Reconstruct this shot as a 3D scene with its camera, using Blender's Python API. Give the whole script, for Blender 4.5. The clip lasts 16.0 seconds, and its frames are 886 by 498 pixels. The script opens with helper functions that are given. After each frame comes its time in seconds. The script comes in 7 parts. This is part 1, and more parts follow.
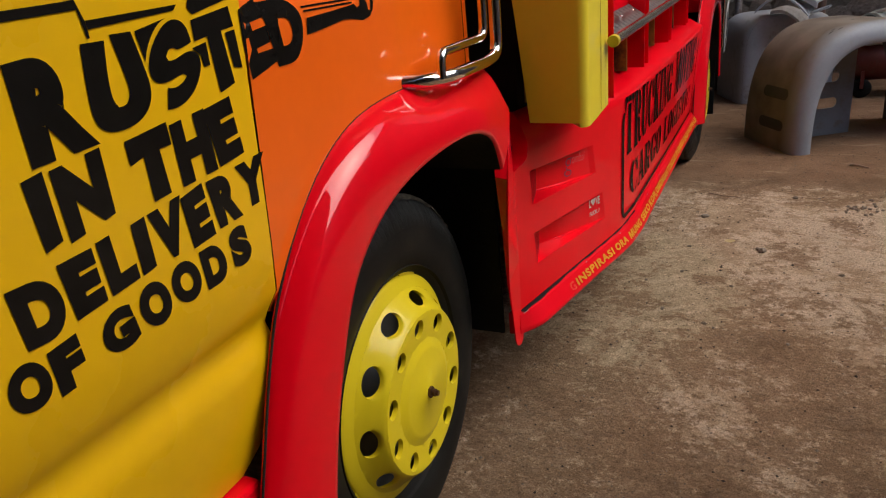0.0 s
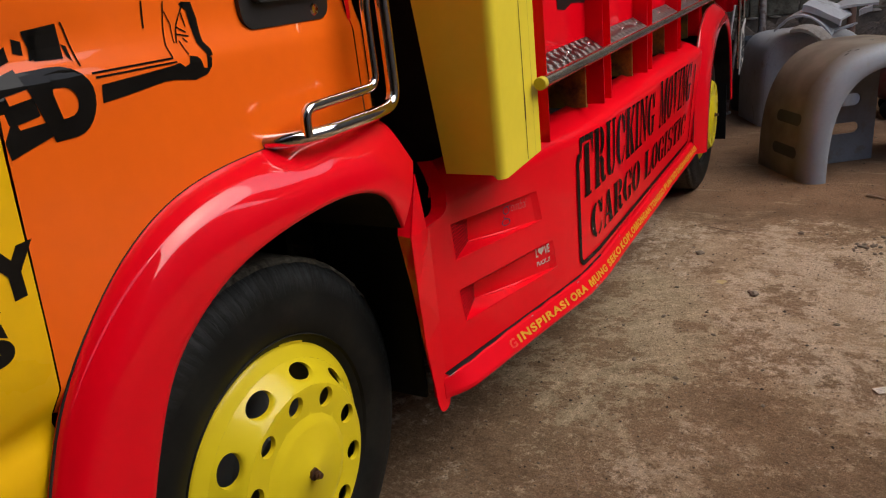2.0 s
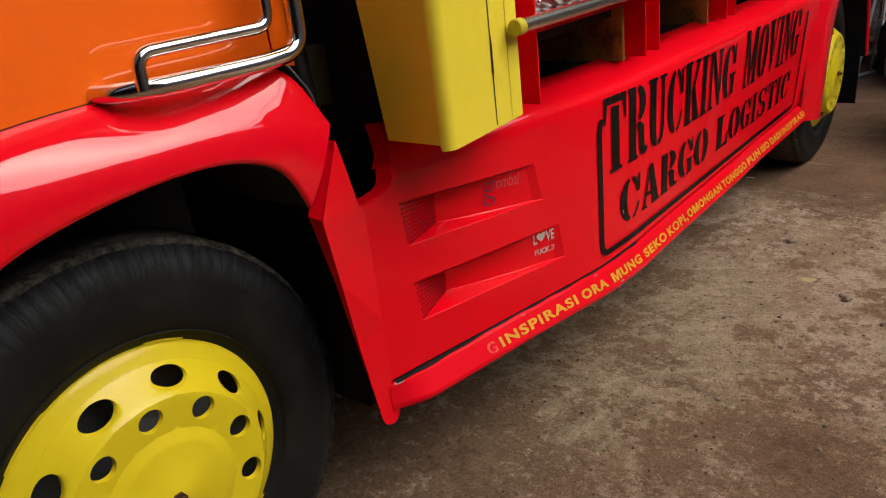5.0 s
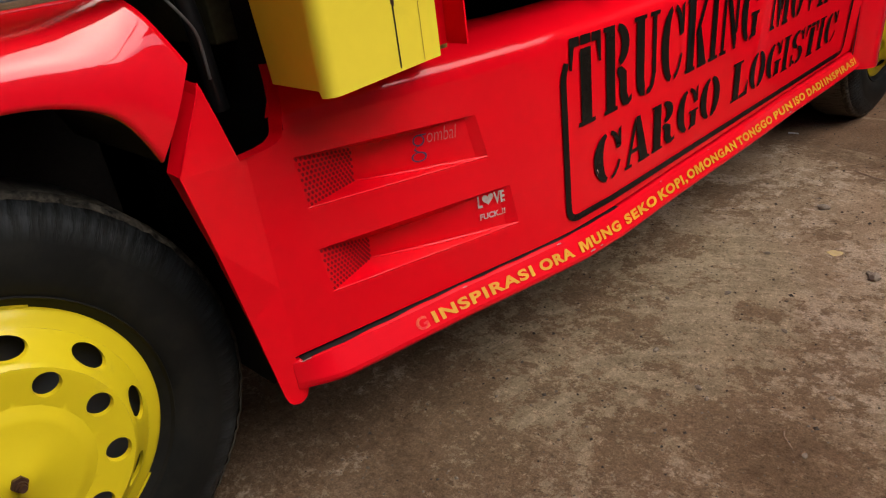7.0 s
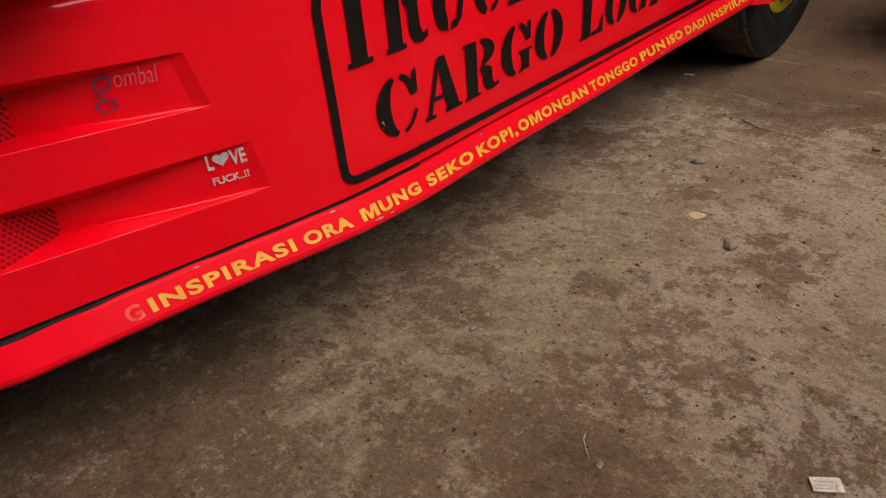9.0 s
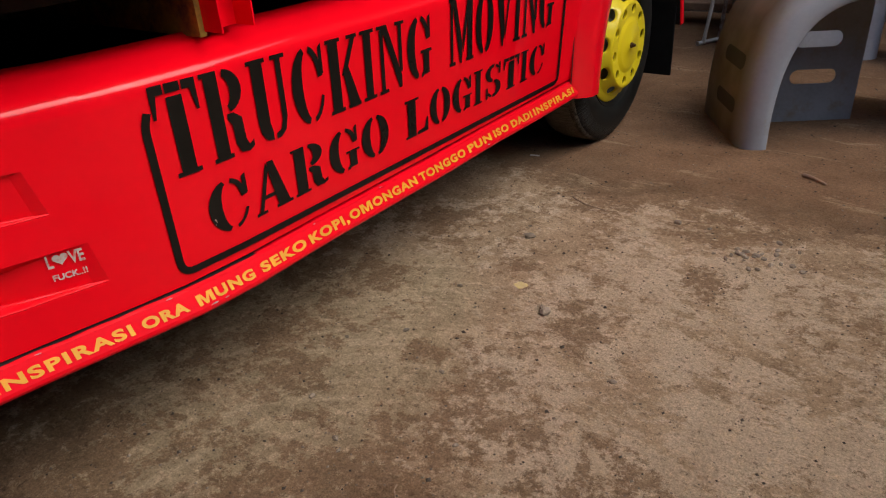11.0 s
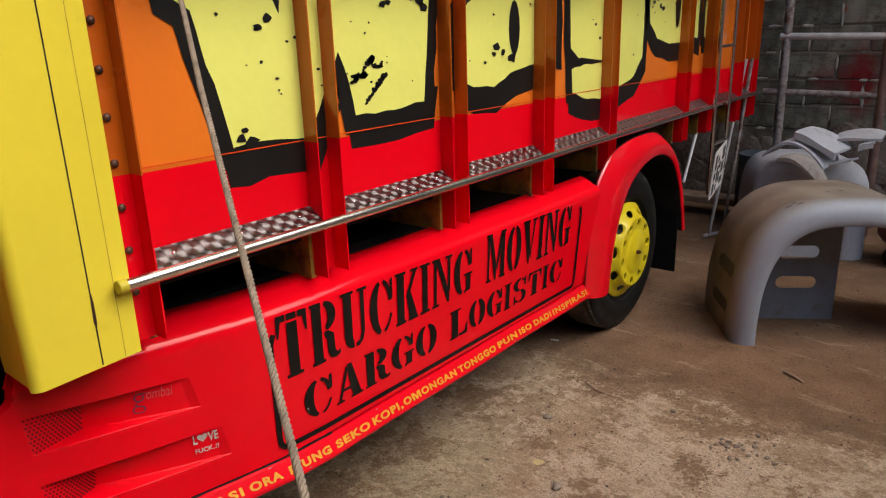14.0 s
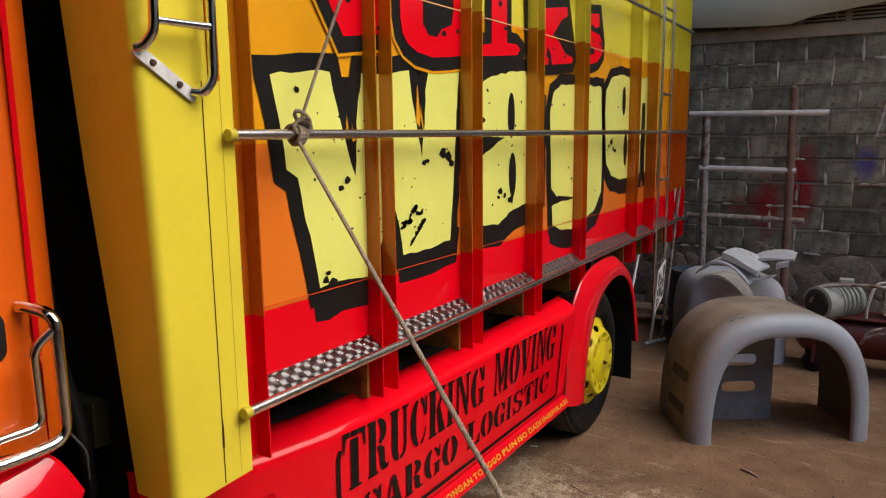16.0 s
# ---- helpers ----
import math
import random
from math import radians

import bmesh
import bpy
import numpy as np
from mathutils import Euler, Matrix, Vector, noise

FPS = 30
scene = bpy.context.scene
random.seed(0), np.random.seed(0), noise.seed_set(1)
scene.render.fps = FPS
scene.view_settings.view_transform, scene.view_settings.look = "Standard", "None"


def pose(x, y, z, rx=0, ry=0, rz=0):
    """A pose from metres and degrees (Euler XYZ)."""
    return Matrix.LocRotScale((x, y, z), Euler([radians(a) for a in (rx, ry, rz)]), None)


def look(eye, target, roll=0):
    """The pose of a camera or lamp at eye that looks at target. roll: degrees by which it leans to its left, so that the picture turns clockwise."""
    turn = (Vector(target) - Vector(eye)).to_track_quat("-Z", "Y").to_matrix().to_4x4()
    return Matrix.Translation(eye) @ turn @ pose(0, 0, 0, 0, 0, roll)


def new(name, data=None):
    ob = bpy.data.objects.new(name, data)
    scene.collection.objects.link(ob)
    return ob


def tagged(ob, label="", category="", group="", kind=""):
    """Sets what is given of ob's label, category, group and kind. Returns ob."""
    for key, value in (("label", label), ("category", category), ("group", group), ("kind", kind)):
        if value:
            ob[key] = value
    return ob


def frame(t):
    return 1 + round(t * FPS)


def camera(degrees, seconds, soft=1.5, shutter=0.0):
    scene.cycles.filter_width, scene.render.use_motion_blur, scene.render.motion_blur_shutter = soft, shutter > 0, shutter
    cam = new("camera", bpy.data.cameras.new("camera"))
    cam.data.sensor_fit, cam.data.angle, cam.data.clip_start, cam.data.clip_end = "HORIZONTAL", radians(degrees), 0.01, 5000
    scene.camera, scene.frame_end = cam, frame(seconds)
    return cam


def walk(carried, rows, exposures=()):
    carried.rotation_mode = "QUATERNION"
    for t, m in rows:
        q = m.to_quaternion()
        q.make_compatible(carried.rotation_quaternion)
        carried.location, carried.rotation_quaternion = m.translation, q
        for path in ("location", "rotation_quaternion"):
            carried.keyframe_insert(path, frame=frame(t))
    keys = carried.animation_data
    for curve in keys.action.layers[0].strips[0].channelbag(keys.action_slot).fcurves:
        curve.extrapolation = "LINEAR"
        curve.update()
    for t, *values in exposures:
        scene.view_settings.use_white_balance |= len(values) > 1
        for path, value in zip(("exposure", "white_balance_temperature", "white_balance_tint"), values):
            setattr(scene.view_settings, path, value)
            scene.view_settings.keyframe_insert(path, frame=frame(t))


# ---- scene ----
cam = camera(63.4, 16.0, soft=1.15)
PATH = [
    (0, (0.605, -1.134, 1.248), (-0.199, 0.537, 0.5), -5.6),
    (0.5, (0.63, -1.063, 1.244), (-0.198, 0.607, 0.518), -6.1),
    (1, (0.666, -0.997, 1.236), (-0.19, 0.665, 0.525), -6.3),
    (1.5, (0.742, -0.918, 1.255), (-0.146, 0.731, 0.553), -6.4),
    (2, (0.819, -0.852, 1.267), (-0.103, 0.778, 0.565), -6.6),
    (2.5, (0.876, -0.81, 1.262), (-0.099, 0.787, 0.556), -7.1),
    (3, (0.903, -0.771, 1.249), (-0.123, 0.795, 0.546), -7.6),
    (5.5, (0.976, -0.293, 1.161), (-0.258, 1.053, 0.345), -7.0),
    (6, (1.014, -0.215, 1.15), (-0.25, 1.083, 0.304), -7.0),
    (6.5, (1.043, -0.152, 1.126), (-0.254, 1.101, 0.261), -7.7),
    (7, (1.034, -0.075, 1.096), (-0.276, 1.142, 0.2), -8.0),
    (7.5, (1.01, 0.053, 1.06), (-0.292, 1.245, 0.12), -7.6),
    (8, (1.004, 0.174, 1.04), (-0.282, 1.344, 0.051), -7.5),
    (8.5, (1.045, 0.275, 1.014), (-0.212, 1.446, -0.01), -7.1),
    (9, (1.125, 0.372, 0.998), (-0.056, 1.576, -0.078), -6.0),
    (9.5, (1.198, 0.414, 1.003), (0.079, 1.67, -0.079), -5.0),
    (9.7, (1.215, 0.413, 1.01), (0.13, 1.684, -0.089), -4.5),
    (11.8, (1.485, 0.303, 1.221), (0.43, 1.781, 0.383), -2.8),
    (12, (1.49, 0.278, 1.236), (0.405, 1.746, 0.419), -3.0),
    (12.5, (1.526, 0.224, 1.281), (0.409, 1.695, 0.513), -2.8),
    (13, (1.592, 0.15, 1.36), (0.43, 1.62, 0.66), -2.5),
    (13.5, (1.625, 0.098, 1.433), (0.419, 1.556, 0.783), -2.1),
    (14, (1.637, 0.024, 1.518), (0.448, 1.518, 0.925), -1.8),
    (14.5, (1.617, -0.085, 1.563), (0.443, 1.447, 1.036), -1.4),
    (15, (1.576, -0.256, 1.596), (0.443, 1.326, 1.136), -0.6),
    (15.5, (1.535, -0.369, 1.638), (0.45, 1.266, 1.251), -0.5),
    (16, (1.497, -0.453, 1.682), (0.477, 1.237, 1.363), -0.6),
]
walk(cam, [(t, look(eye, target, roll)) for t, eye, target, roll in PATH], [(0, 0.94), (3.2, 0.94), (5.5, 1.04), (8.0, 1.08), (9.0, 1.06), (9.7, 1.08), (12.0, 1.13), (16, 1.1)])

# ---- world, sun ----
world = bpy.data.worlds.new("world")
scene.world = world
world.use_nodes = True
wn = world.node_tree
sky = wn.nodes.new("ShaderNodeTexSky")
sky.sky_type = "NISHITA"
sky.sun_disc = False
sky.sun_elevation = radians(52)
sky.sun_rotation = radians(68)
sky.air_density, sky.dust_density = 1.0, 2.6
wn.nodes["Background"].inputs["Strength"].default_value = 0.15
wn.links.new(sky.outputs["Color"], wn.nodes["Background"].inputs["Color"])
sun_data = bpy.data.lights.new("sun", "SUN")
sun_data.energy, sun_data.angle, sun_data.color = 1.2, radians(60), (1.0, 0.95, 0.87)
sun = new("sun", sun_data)
sun.matrix_world = look((5.8, 2.6, 7.6), (0, 1, 0))


# ---- materials ----
def material(name, color, rough=0.5, metal=0.0, vary=0.12, scale=6.0, fine=90.0, bump=0.0, coat=0.0, dirt=None, dirt_at=0.62, spec=0.5, coat_ior=1.5):
    """A principled material whose colour varies at two scales, with fine relief, and with patches of dirt where given."""
    m = bpy.data.materials.new(name)
    m.use_nodes = True
    t = m.node_tree
    n, l = t.nodes, t.links
    p = n["Principled BSDF"]
    tc = n.new("ShaderNodeTexCoord")
    big, small = n.new("ShaderNodeTexNoise"), n.new("ShaderNodeTexNoise")
    big.inputs["Scale"].default_value, big.inputs["Detail"].default_value = scale, 5
    small.inputs["Scale"].default_value, small.inputs["Detail"].default_value = fine, 3
    for x in (big, small):
        l.new(tc.outputs["Object"], x.inputs["Vector"])
    mix = n.new("ShaderNodeMath")
    mix.operation = "MULTIPLY_ADD"
    mix.inputs[1].default_value = 0.35
    l.new(small.outputs["Fac"], mix.inputs[0])
    l.new(big.outputs["Fac"], mix.inputs[2])
    ramp = n.new("ShaderNodeValToRGB")
    e = ramp.color_ramp.elements
    e[0].position, e[1].position = 0.45, 0.9
    e[0].color = (*[c * (1 - vary) for c in color], 1)
    e[1].color = (*[min(1, c * (1 + vary)) for c in color], 1)
    l.new(mix.outputs[0], ramp.inputs["Fac"])
    out = ramp.outputs["Color"]
    rr = n.new("ShaderNodeMapRange")
    rr.inputs["To Min"].default_value, rr.inputs["To Max"].default_value = max(0.02, rough * 0.8), min(1, rough * 1.25)
    l.new(big.outputs["Fac"], rr.inputs["Value"])
    rough_out = rr.outputs["Result"]
    if dirt:
        d = n.new("ShaderNodeTexNoise")
        d.inputs["Scale"].default_value, d.inputs["Detail"].default_value, d.inputs["Roughness"].default_value = scale * 1.7, 8, 0.7
        l.new(tc.outputs["Object"], d.inputs["Vector"])
        k = n.new("ShaderNodeValToRGB")
        k.color_ramp.elements[0].position, k.color_ramp.elements[1].position = dirt_at - 0.06, dirt_at + 0.14
        l.new(d.outputs["Fac"], k.inputs["Fac"])
        mm = n.new("ShaderNodeMix")
        mm.data_type = "RGBA"
        l.new(k.outputs["Color"], mm.inputs["Factor"])
        l.new(out, mm.inputs["A"])
        mm.inputs["B"].default_value = (*dirt, 1)
        out = mm.outputs["Result"]
    l.new(out, p.inputs["Base Color"])
    l.new(rough_out, p.inputs["Roughness"])
    p.inputs["Metallic"].default_value = metal
    p.inputs["Specular IOR Level"].default_value = spec
    if coat:
        p.inputs["Coat Weight"].default_value, p.inputs["Coat Roughness"].default_value = coat, 0.02
        p.inputs["Coat IOR"].default_value = coat_ior
    if bump:
        b = n.new("ShaderNodeBump")
        b.inputs["Strength"].default_value, b.inputs["Distance"].default_value = bump, 0.01
        l.new(mix.outputs[0], b.inputs["Height"])
        l.new(b.outputs["Normal"], p.inputs["Normal"])
    return m


def paint(name, color, rough=0.28, bump=0.012, coat=1.0, **k):
    k = {"spec": 0.15, **k}
    return material(name, color, rough, vary=0.05, scale=3.0, fine=40.0, bump=bump, coat=coat, **k)


RED = paint("red_paint", (0.72, 0.0010, 0.009), 0.4, coat=0.5, spec=0.03)
WING_RED = paint("wing_red_lacquer", (0.70, 0.0010, 0.010), 0.4, bump=0.004, coat=1.0, coat_ior=1.52, spec=0.03)
SILL_RED = paint("sill_red_paint", (0.66, 0.0012, 0.010), 0.45, coat=0.5, dirt=(0.60, 0.02, 0.025), dirt_at=0.74, spec=0.05)
ORANGE = paint("orange_paint", (0.80, 0.125, 0.006), coat=0.8)
DOOR_YELLOW = paint("door_yellow_paint", (0.74, 0.43, 0.004), coat=0.6)
POST_YELLOW = paint("corner_yellow_paint", (0.72, 0.575, 0.040), 0.38, dirt=(0.56, 0.44, 0.04), dirt_at=0.66, coat=0.5)
CAP_YELLOW = paint("cap_yellow_paint", (0.50, 0.40, 0.03), 0.5, coat=0.2, dirt=(0.3, 0.22, 0.03), dirt_at=0.6)
WHEEL_YELLOW = paint("wheel_yellow_paint", (0.60, 0.475, 0.012), 0.4, dirt=(0.42, 0.32, 0.03), dirt_at=0.68, coat=0.3)
BAND_ORANGE = paint("panel_orange", (0.72, 0.17, 0.015))
LINE_ORANGE = paint("line_orange", (0.66, 0.065, 0.010))
LINE_PALE = paint("line_pale_orange", (0.78, 0.40, 0.16))
BAND_AMBER = paint("panel_amber", (0.74, 0.32, 0.006))
BAND_YELLOW = paint("panel_yellow", (0.70, 0.60, 0.05))
GRAPHIC_YELLOW = paint("graphic_yellow", (0.74, 0.73, 0.16), 0.35)
GRAPHIC_BLACK = material("graphic_black", (0.010, 0.009, 0.008), 0.35, spec=0.25, vary=0.2)
# darker than the panel's amber and orange
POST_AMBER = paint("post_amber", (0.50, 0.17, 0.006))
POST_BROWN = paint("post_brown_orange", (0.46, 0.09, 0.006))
LETTER_BLACK = material("letter_black", (0.008, 0.007, 0.006), 0.6, spec=0.0, coat=0.3, vary=0.2, scale=20)
LETTER_YELLOW = material("letter_yellow", (0.60, 0.275, 0.006), 0.45, dirt=(0.6, 0.05, 0.03), dirt_at=0.66, scale=14)
LETTER_FADED = material("letter_faded", (0.64, 0.15, 0.012), 0.5, dirt=(0.66, 0.0014, 0.010), dirt_at=0.40, scale=40)
STICKER_PINK = material("sticker_pink", (0.52, 0.10, 0.11), 0.5, dirt=(0.5, 0.02, 0.025), dirt_at=0.52, scale=60)
CHIP = material("bare_filler", (0.36, 0.24, 0.21), 0.8, vary=0.3, scale=90)
STICKER_WHITE = material("sticker_white", (0.46, 0.39, 0.36), 0.5, dirt=(0.5, 0.05, 0.04), dirt_at=0.55, scale=60)
STICKER_BLUE = material("sticker_blue", (0.07, 0.03, 0.08), 0.45)
CHROME = material("chrome", (0.78, 0.76, 0.72), 0.07, 1.0, vary=0.04)
STEEL = material("stainless_steel", (0.70, 0.65, 0.58), 0.24, 1.0, vary=0.08, fine=200, bump=0.02)
RUBBER = material("rubber", (0.009, 0.0088, 0.0082), 0.65, vary=0.35, scale=8, fine=60, bump=0.08, dirt=(0.022, 0.020, 0.017), dirt_at=0.66, spec=0.12)
HOLE_SHADE = material("dark_red_hole_shade", (0.20, 0.004, 0.007), 0.8, spec=0.1)
BLACK = material("black_plastic", (0.012, 0.012, 0.012), 0.4)
OLIVE = material("olive_chassis_paint", (0.060, 0.056, 0.030), 0.7, vary=0.5, bump=0.1, spec=0.1)
PRINT_GREY = material("faded_print", (0.22, 0.21, 0.20), 0.9, vary=0.4)
ROD_WHITE = material("white_enamel", (0.82, 0.82, 0.80), 0.35, vary=0.08)
DRIP_YELLOW = material("worn_yellow_drip", (0.46, 0.36, 0.12), 0.9, vary=0.3, scale=60, dirt=(0.36, 0.26, 0.16), dirt_at=0.46)
CABLE = material("grey_cable", (0.16, 0.15, 0.14), 0.5, vary=0.3)
DARK = material("dark_chassis", (0.020, 0.0185, 0.017), 0.8, vary=0.4, bump=0.1, spec=0.08)
RIM_GREY = material("rim_grey", (0.085, 0.09, 0.095), 0.5, 0.2)
CROSS_YELLOW = material("dirty_yellow_steel", (0.30, 0.17, 0.02), 0.6, vary=0.3, dirt=(0.05, 0.035, 0.02), dirt_at=0.5)
RUST_BOLT = material("bolt", (0.10, 0.05, 0.035), 0.5, 0.7, vary=0.4, fine=300)
ROPE = material("rope", (0.25, 0.198, 0.145), 0.9, vary=0.3, scale=40, fine=400, bump=0.3, spec=0.1)
LINING = material("dark_fibreglass", (0.055, 0.056, 0.050), 0.8, vary=0.3, scale=8, fine=120, bump=0.2)
PLATE_GREY = material("plate_blue_grey", (0.17, 0.185, 0.21), 0.6, vary=0.2, scale=5, fine=60, dirt=(0.16, 0.12, 0.09), dirt_at=0.6)
def moulding_material():
    """Blue-grey primer on the lip, lost under brown dust further back over the shell."""
    m = material("dusted_primer", (0.27, 0.29, 0.325), 0.6, vary=0.10, scale=4, fine=60, bump=0.05, dirt=(0.25, 0.215, 0.18), dirt_at=0.66)
    t = m.node_tree
    n, l = t.nodes, t.links
    p = n["Principled BSDF"]
    tc, sep, wob = n.new("ShaderNodeTexCoord"), n.new("ShaderNodeSeparateXYZ"), n.new("ShaderNodeTexNoise")
    wob.inputs["Scale"].default_value, wob.inputs["Detail"].default_value = 6.0, 6
    l.new(tc.outputs["Object"], sep.inputs[0])
    l.new(tc.outputs["Object"], wob.inputs["Vector"])
    add, rng, mx, tone = n.new("ShaderNodeMath"), n.new("ShaderNodeMapRange"), n.new("ShaderNodeMix"), n.new("ShaderNodeValToRGB")
    add.operation = "MULTIPLY_ADD"
    add.inputs[1].default_value = 0.14
    l.new(wob.outputs["Fac"], add.inputs[0])
    l.new(sep.outputs["Y"], add.inputs[2])
    rng.inputs["From Min"].default_value, rng.inputs["From Max"].default_value = 0.085, 0.20
    l.new(add.outputs[0], rng.inputs["Value"])
    tone.color_ramp.elements[0].position, tone.color_ramp.elements[1].position = 0.35, 0.65
    tone.color_ramp.elements[0].color, tone.color_ramp.elements[1].color = (0.135, 0.104, 0.080, 1), (0.215, 0.178, 0.145, 1)
    l.new(wob.outputs["Fac"], tone.inputs["Fac"])
    mx.data_type = "RGBA"
    l.new(rng.outputs["Result"], mx.inputs["Factor"])
    l.new(p.inputs["Base Color"].links[0].from_socket, mx.inputs["A"])
    l.new(tone.outputs["Color"], mx.inputs["B"])
    l.new(mx.outputs["Result"], p.inputs["Base Color"])
    return m


MOULDING = moulding_material()
PRIMER_BROWN = material("dusty_brown_primer", (0.28, 0.25, 0.22), 0.8, vary=0.3, scale=9, fine=80, bump=0.1, dirt=(0.13, 0.095, 0.065), dirt_at=0.55)
PRIMER_CLEAN = material("grey_primer_clean", (0.42, 0.43, 0.45), 0.6, vary=0.15, scale=5, fine=60, bump=0.05, dirt=(0.2, 0.16, 0.12), dirt_at=0.62)
RUSTY = material("rusty_pipe", (0.38, 0.33, 0.30), 0.7, 0.1, vary=0.3, scale=10, fine=120, bump=0.1, dirt=(0.14, 0.06, 0.035), dirt_at=0.5)
RUST_BROWN = material("brown_rust", (0.17, 0.095, 0.07), 0.8, vary=0.35, scale=10, fine=120, bump=0.1, dirt=(0.30, 0.24, 0.20), dirt_at=0.62)
BARE_STEEL = material("galvanised_steel", (0.64, 0.62, 0.59), 0.5, 0.3, vary=0.2, scale=12)
MORTAR = material("mortar", (0.50, 0.44, 0.36), 0.95, vary=0.3, scale=9, fine=120, bump=0.3, spec=0.1)
RUBBLE = material("rubble_stone", (0.21, 0.165, 0.13), 0.9, vary=0.4, scale=7, fine=70, bump=0.4, spec=0.2)
BEAM = material("concrete_beam", (0.29, 0.235, 0.18), 0.9, vary=0.3, scale=4, fine=80, bump=0.2, spec=0.2)
SHEET = material("pale_sheet", (0.60, 0.61, 0.51), 0.8, vary=0.06, scale=2, fine=30)
DUSTY_BLUE = material("dusty_blue_plastic", (0.06, 0.075, 0.09), 0.6, vary=0.3, dirt=(0.12, 0.1, 0.08), dirt_at=0.55)
WOOD = material("old_wood", (0.30, 0.20, 0.135), 0.8, vary=0.4, scale=12, fine=90, bump=0.2)
COMP_RED = material("compressor_red", (0.11, 0.016, 0.012), 0.5, vary=0.3, dirt=(0.08, 0.05, 0.04), dirt_at=0.55)
MOTOR_GREY = material("motor_grey_green", (0.36, 0.375, 0.33), 0.5, vary=0.2, dirt=(0.15, 0.13, 0.1), dirt_at=0.58)
CAST = material("cast_iron", (0.05, 0.05, 0.05), 0.6, 0.5, vary=0.3)
CRUMB_DARK = material("earth_crumb", (0.055, 0.040, 0.029), 0.95, vary=0.4, scale=15, fine=150)
CRUMB_PALE = material("concrete_chip", (0.40, 0.33, 0.25), 0.9, vary=0.3, scale=15, fine=150)
STONE = material("pebble", (0.20, 0.155, 0.115), 0.9, vary=0.5, scale=15, fine=150, bump=0.3)
PAPER_OLD = material("old_paper", (0.42, 0.37, 0.31), 0.9, vary=0.25, scale=60, dirt=(0.12, 0.09, 0.07), dirt_at=0.56)
PAPER = material("paper_scrap", (0.62, 0.58, 0.54), 0.9, vary=0.1)
# pale so that the unseen wall throws fill light on the truck
BOUNCE_WALL = material("pale_bounce", (0.50, 0.47, 0.42), 0.9, vary=0.2, scale=2, fine=60, bump=0.1, spec=0.1)
# kept dim so that the unseen walls reflect little
WALL_PLAIN = material("dim_unseen_wall", (0.20, 0.18, 0.155), 0.9, vary=0.3, scale=3, fine=60, bump=0.1, spec=0.1)
TIN = material("unseen_roof", (0.16, 0.15, 0.14), 0.7, 0.2, vary=0.3)


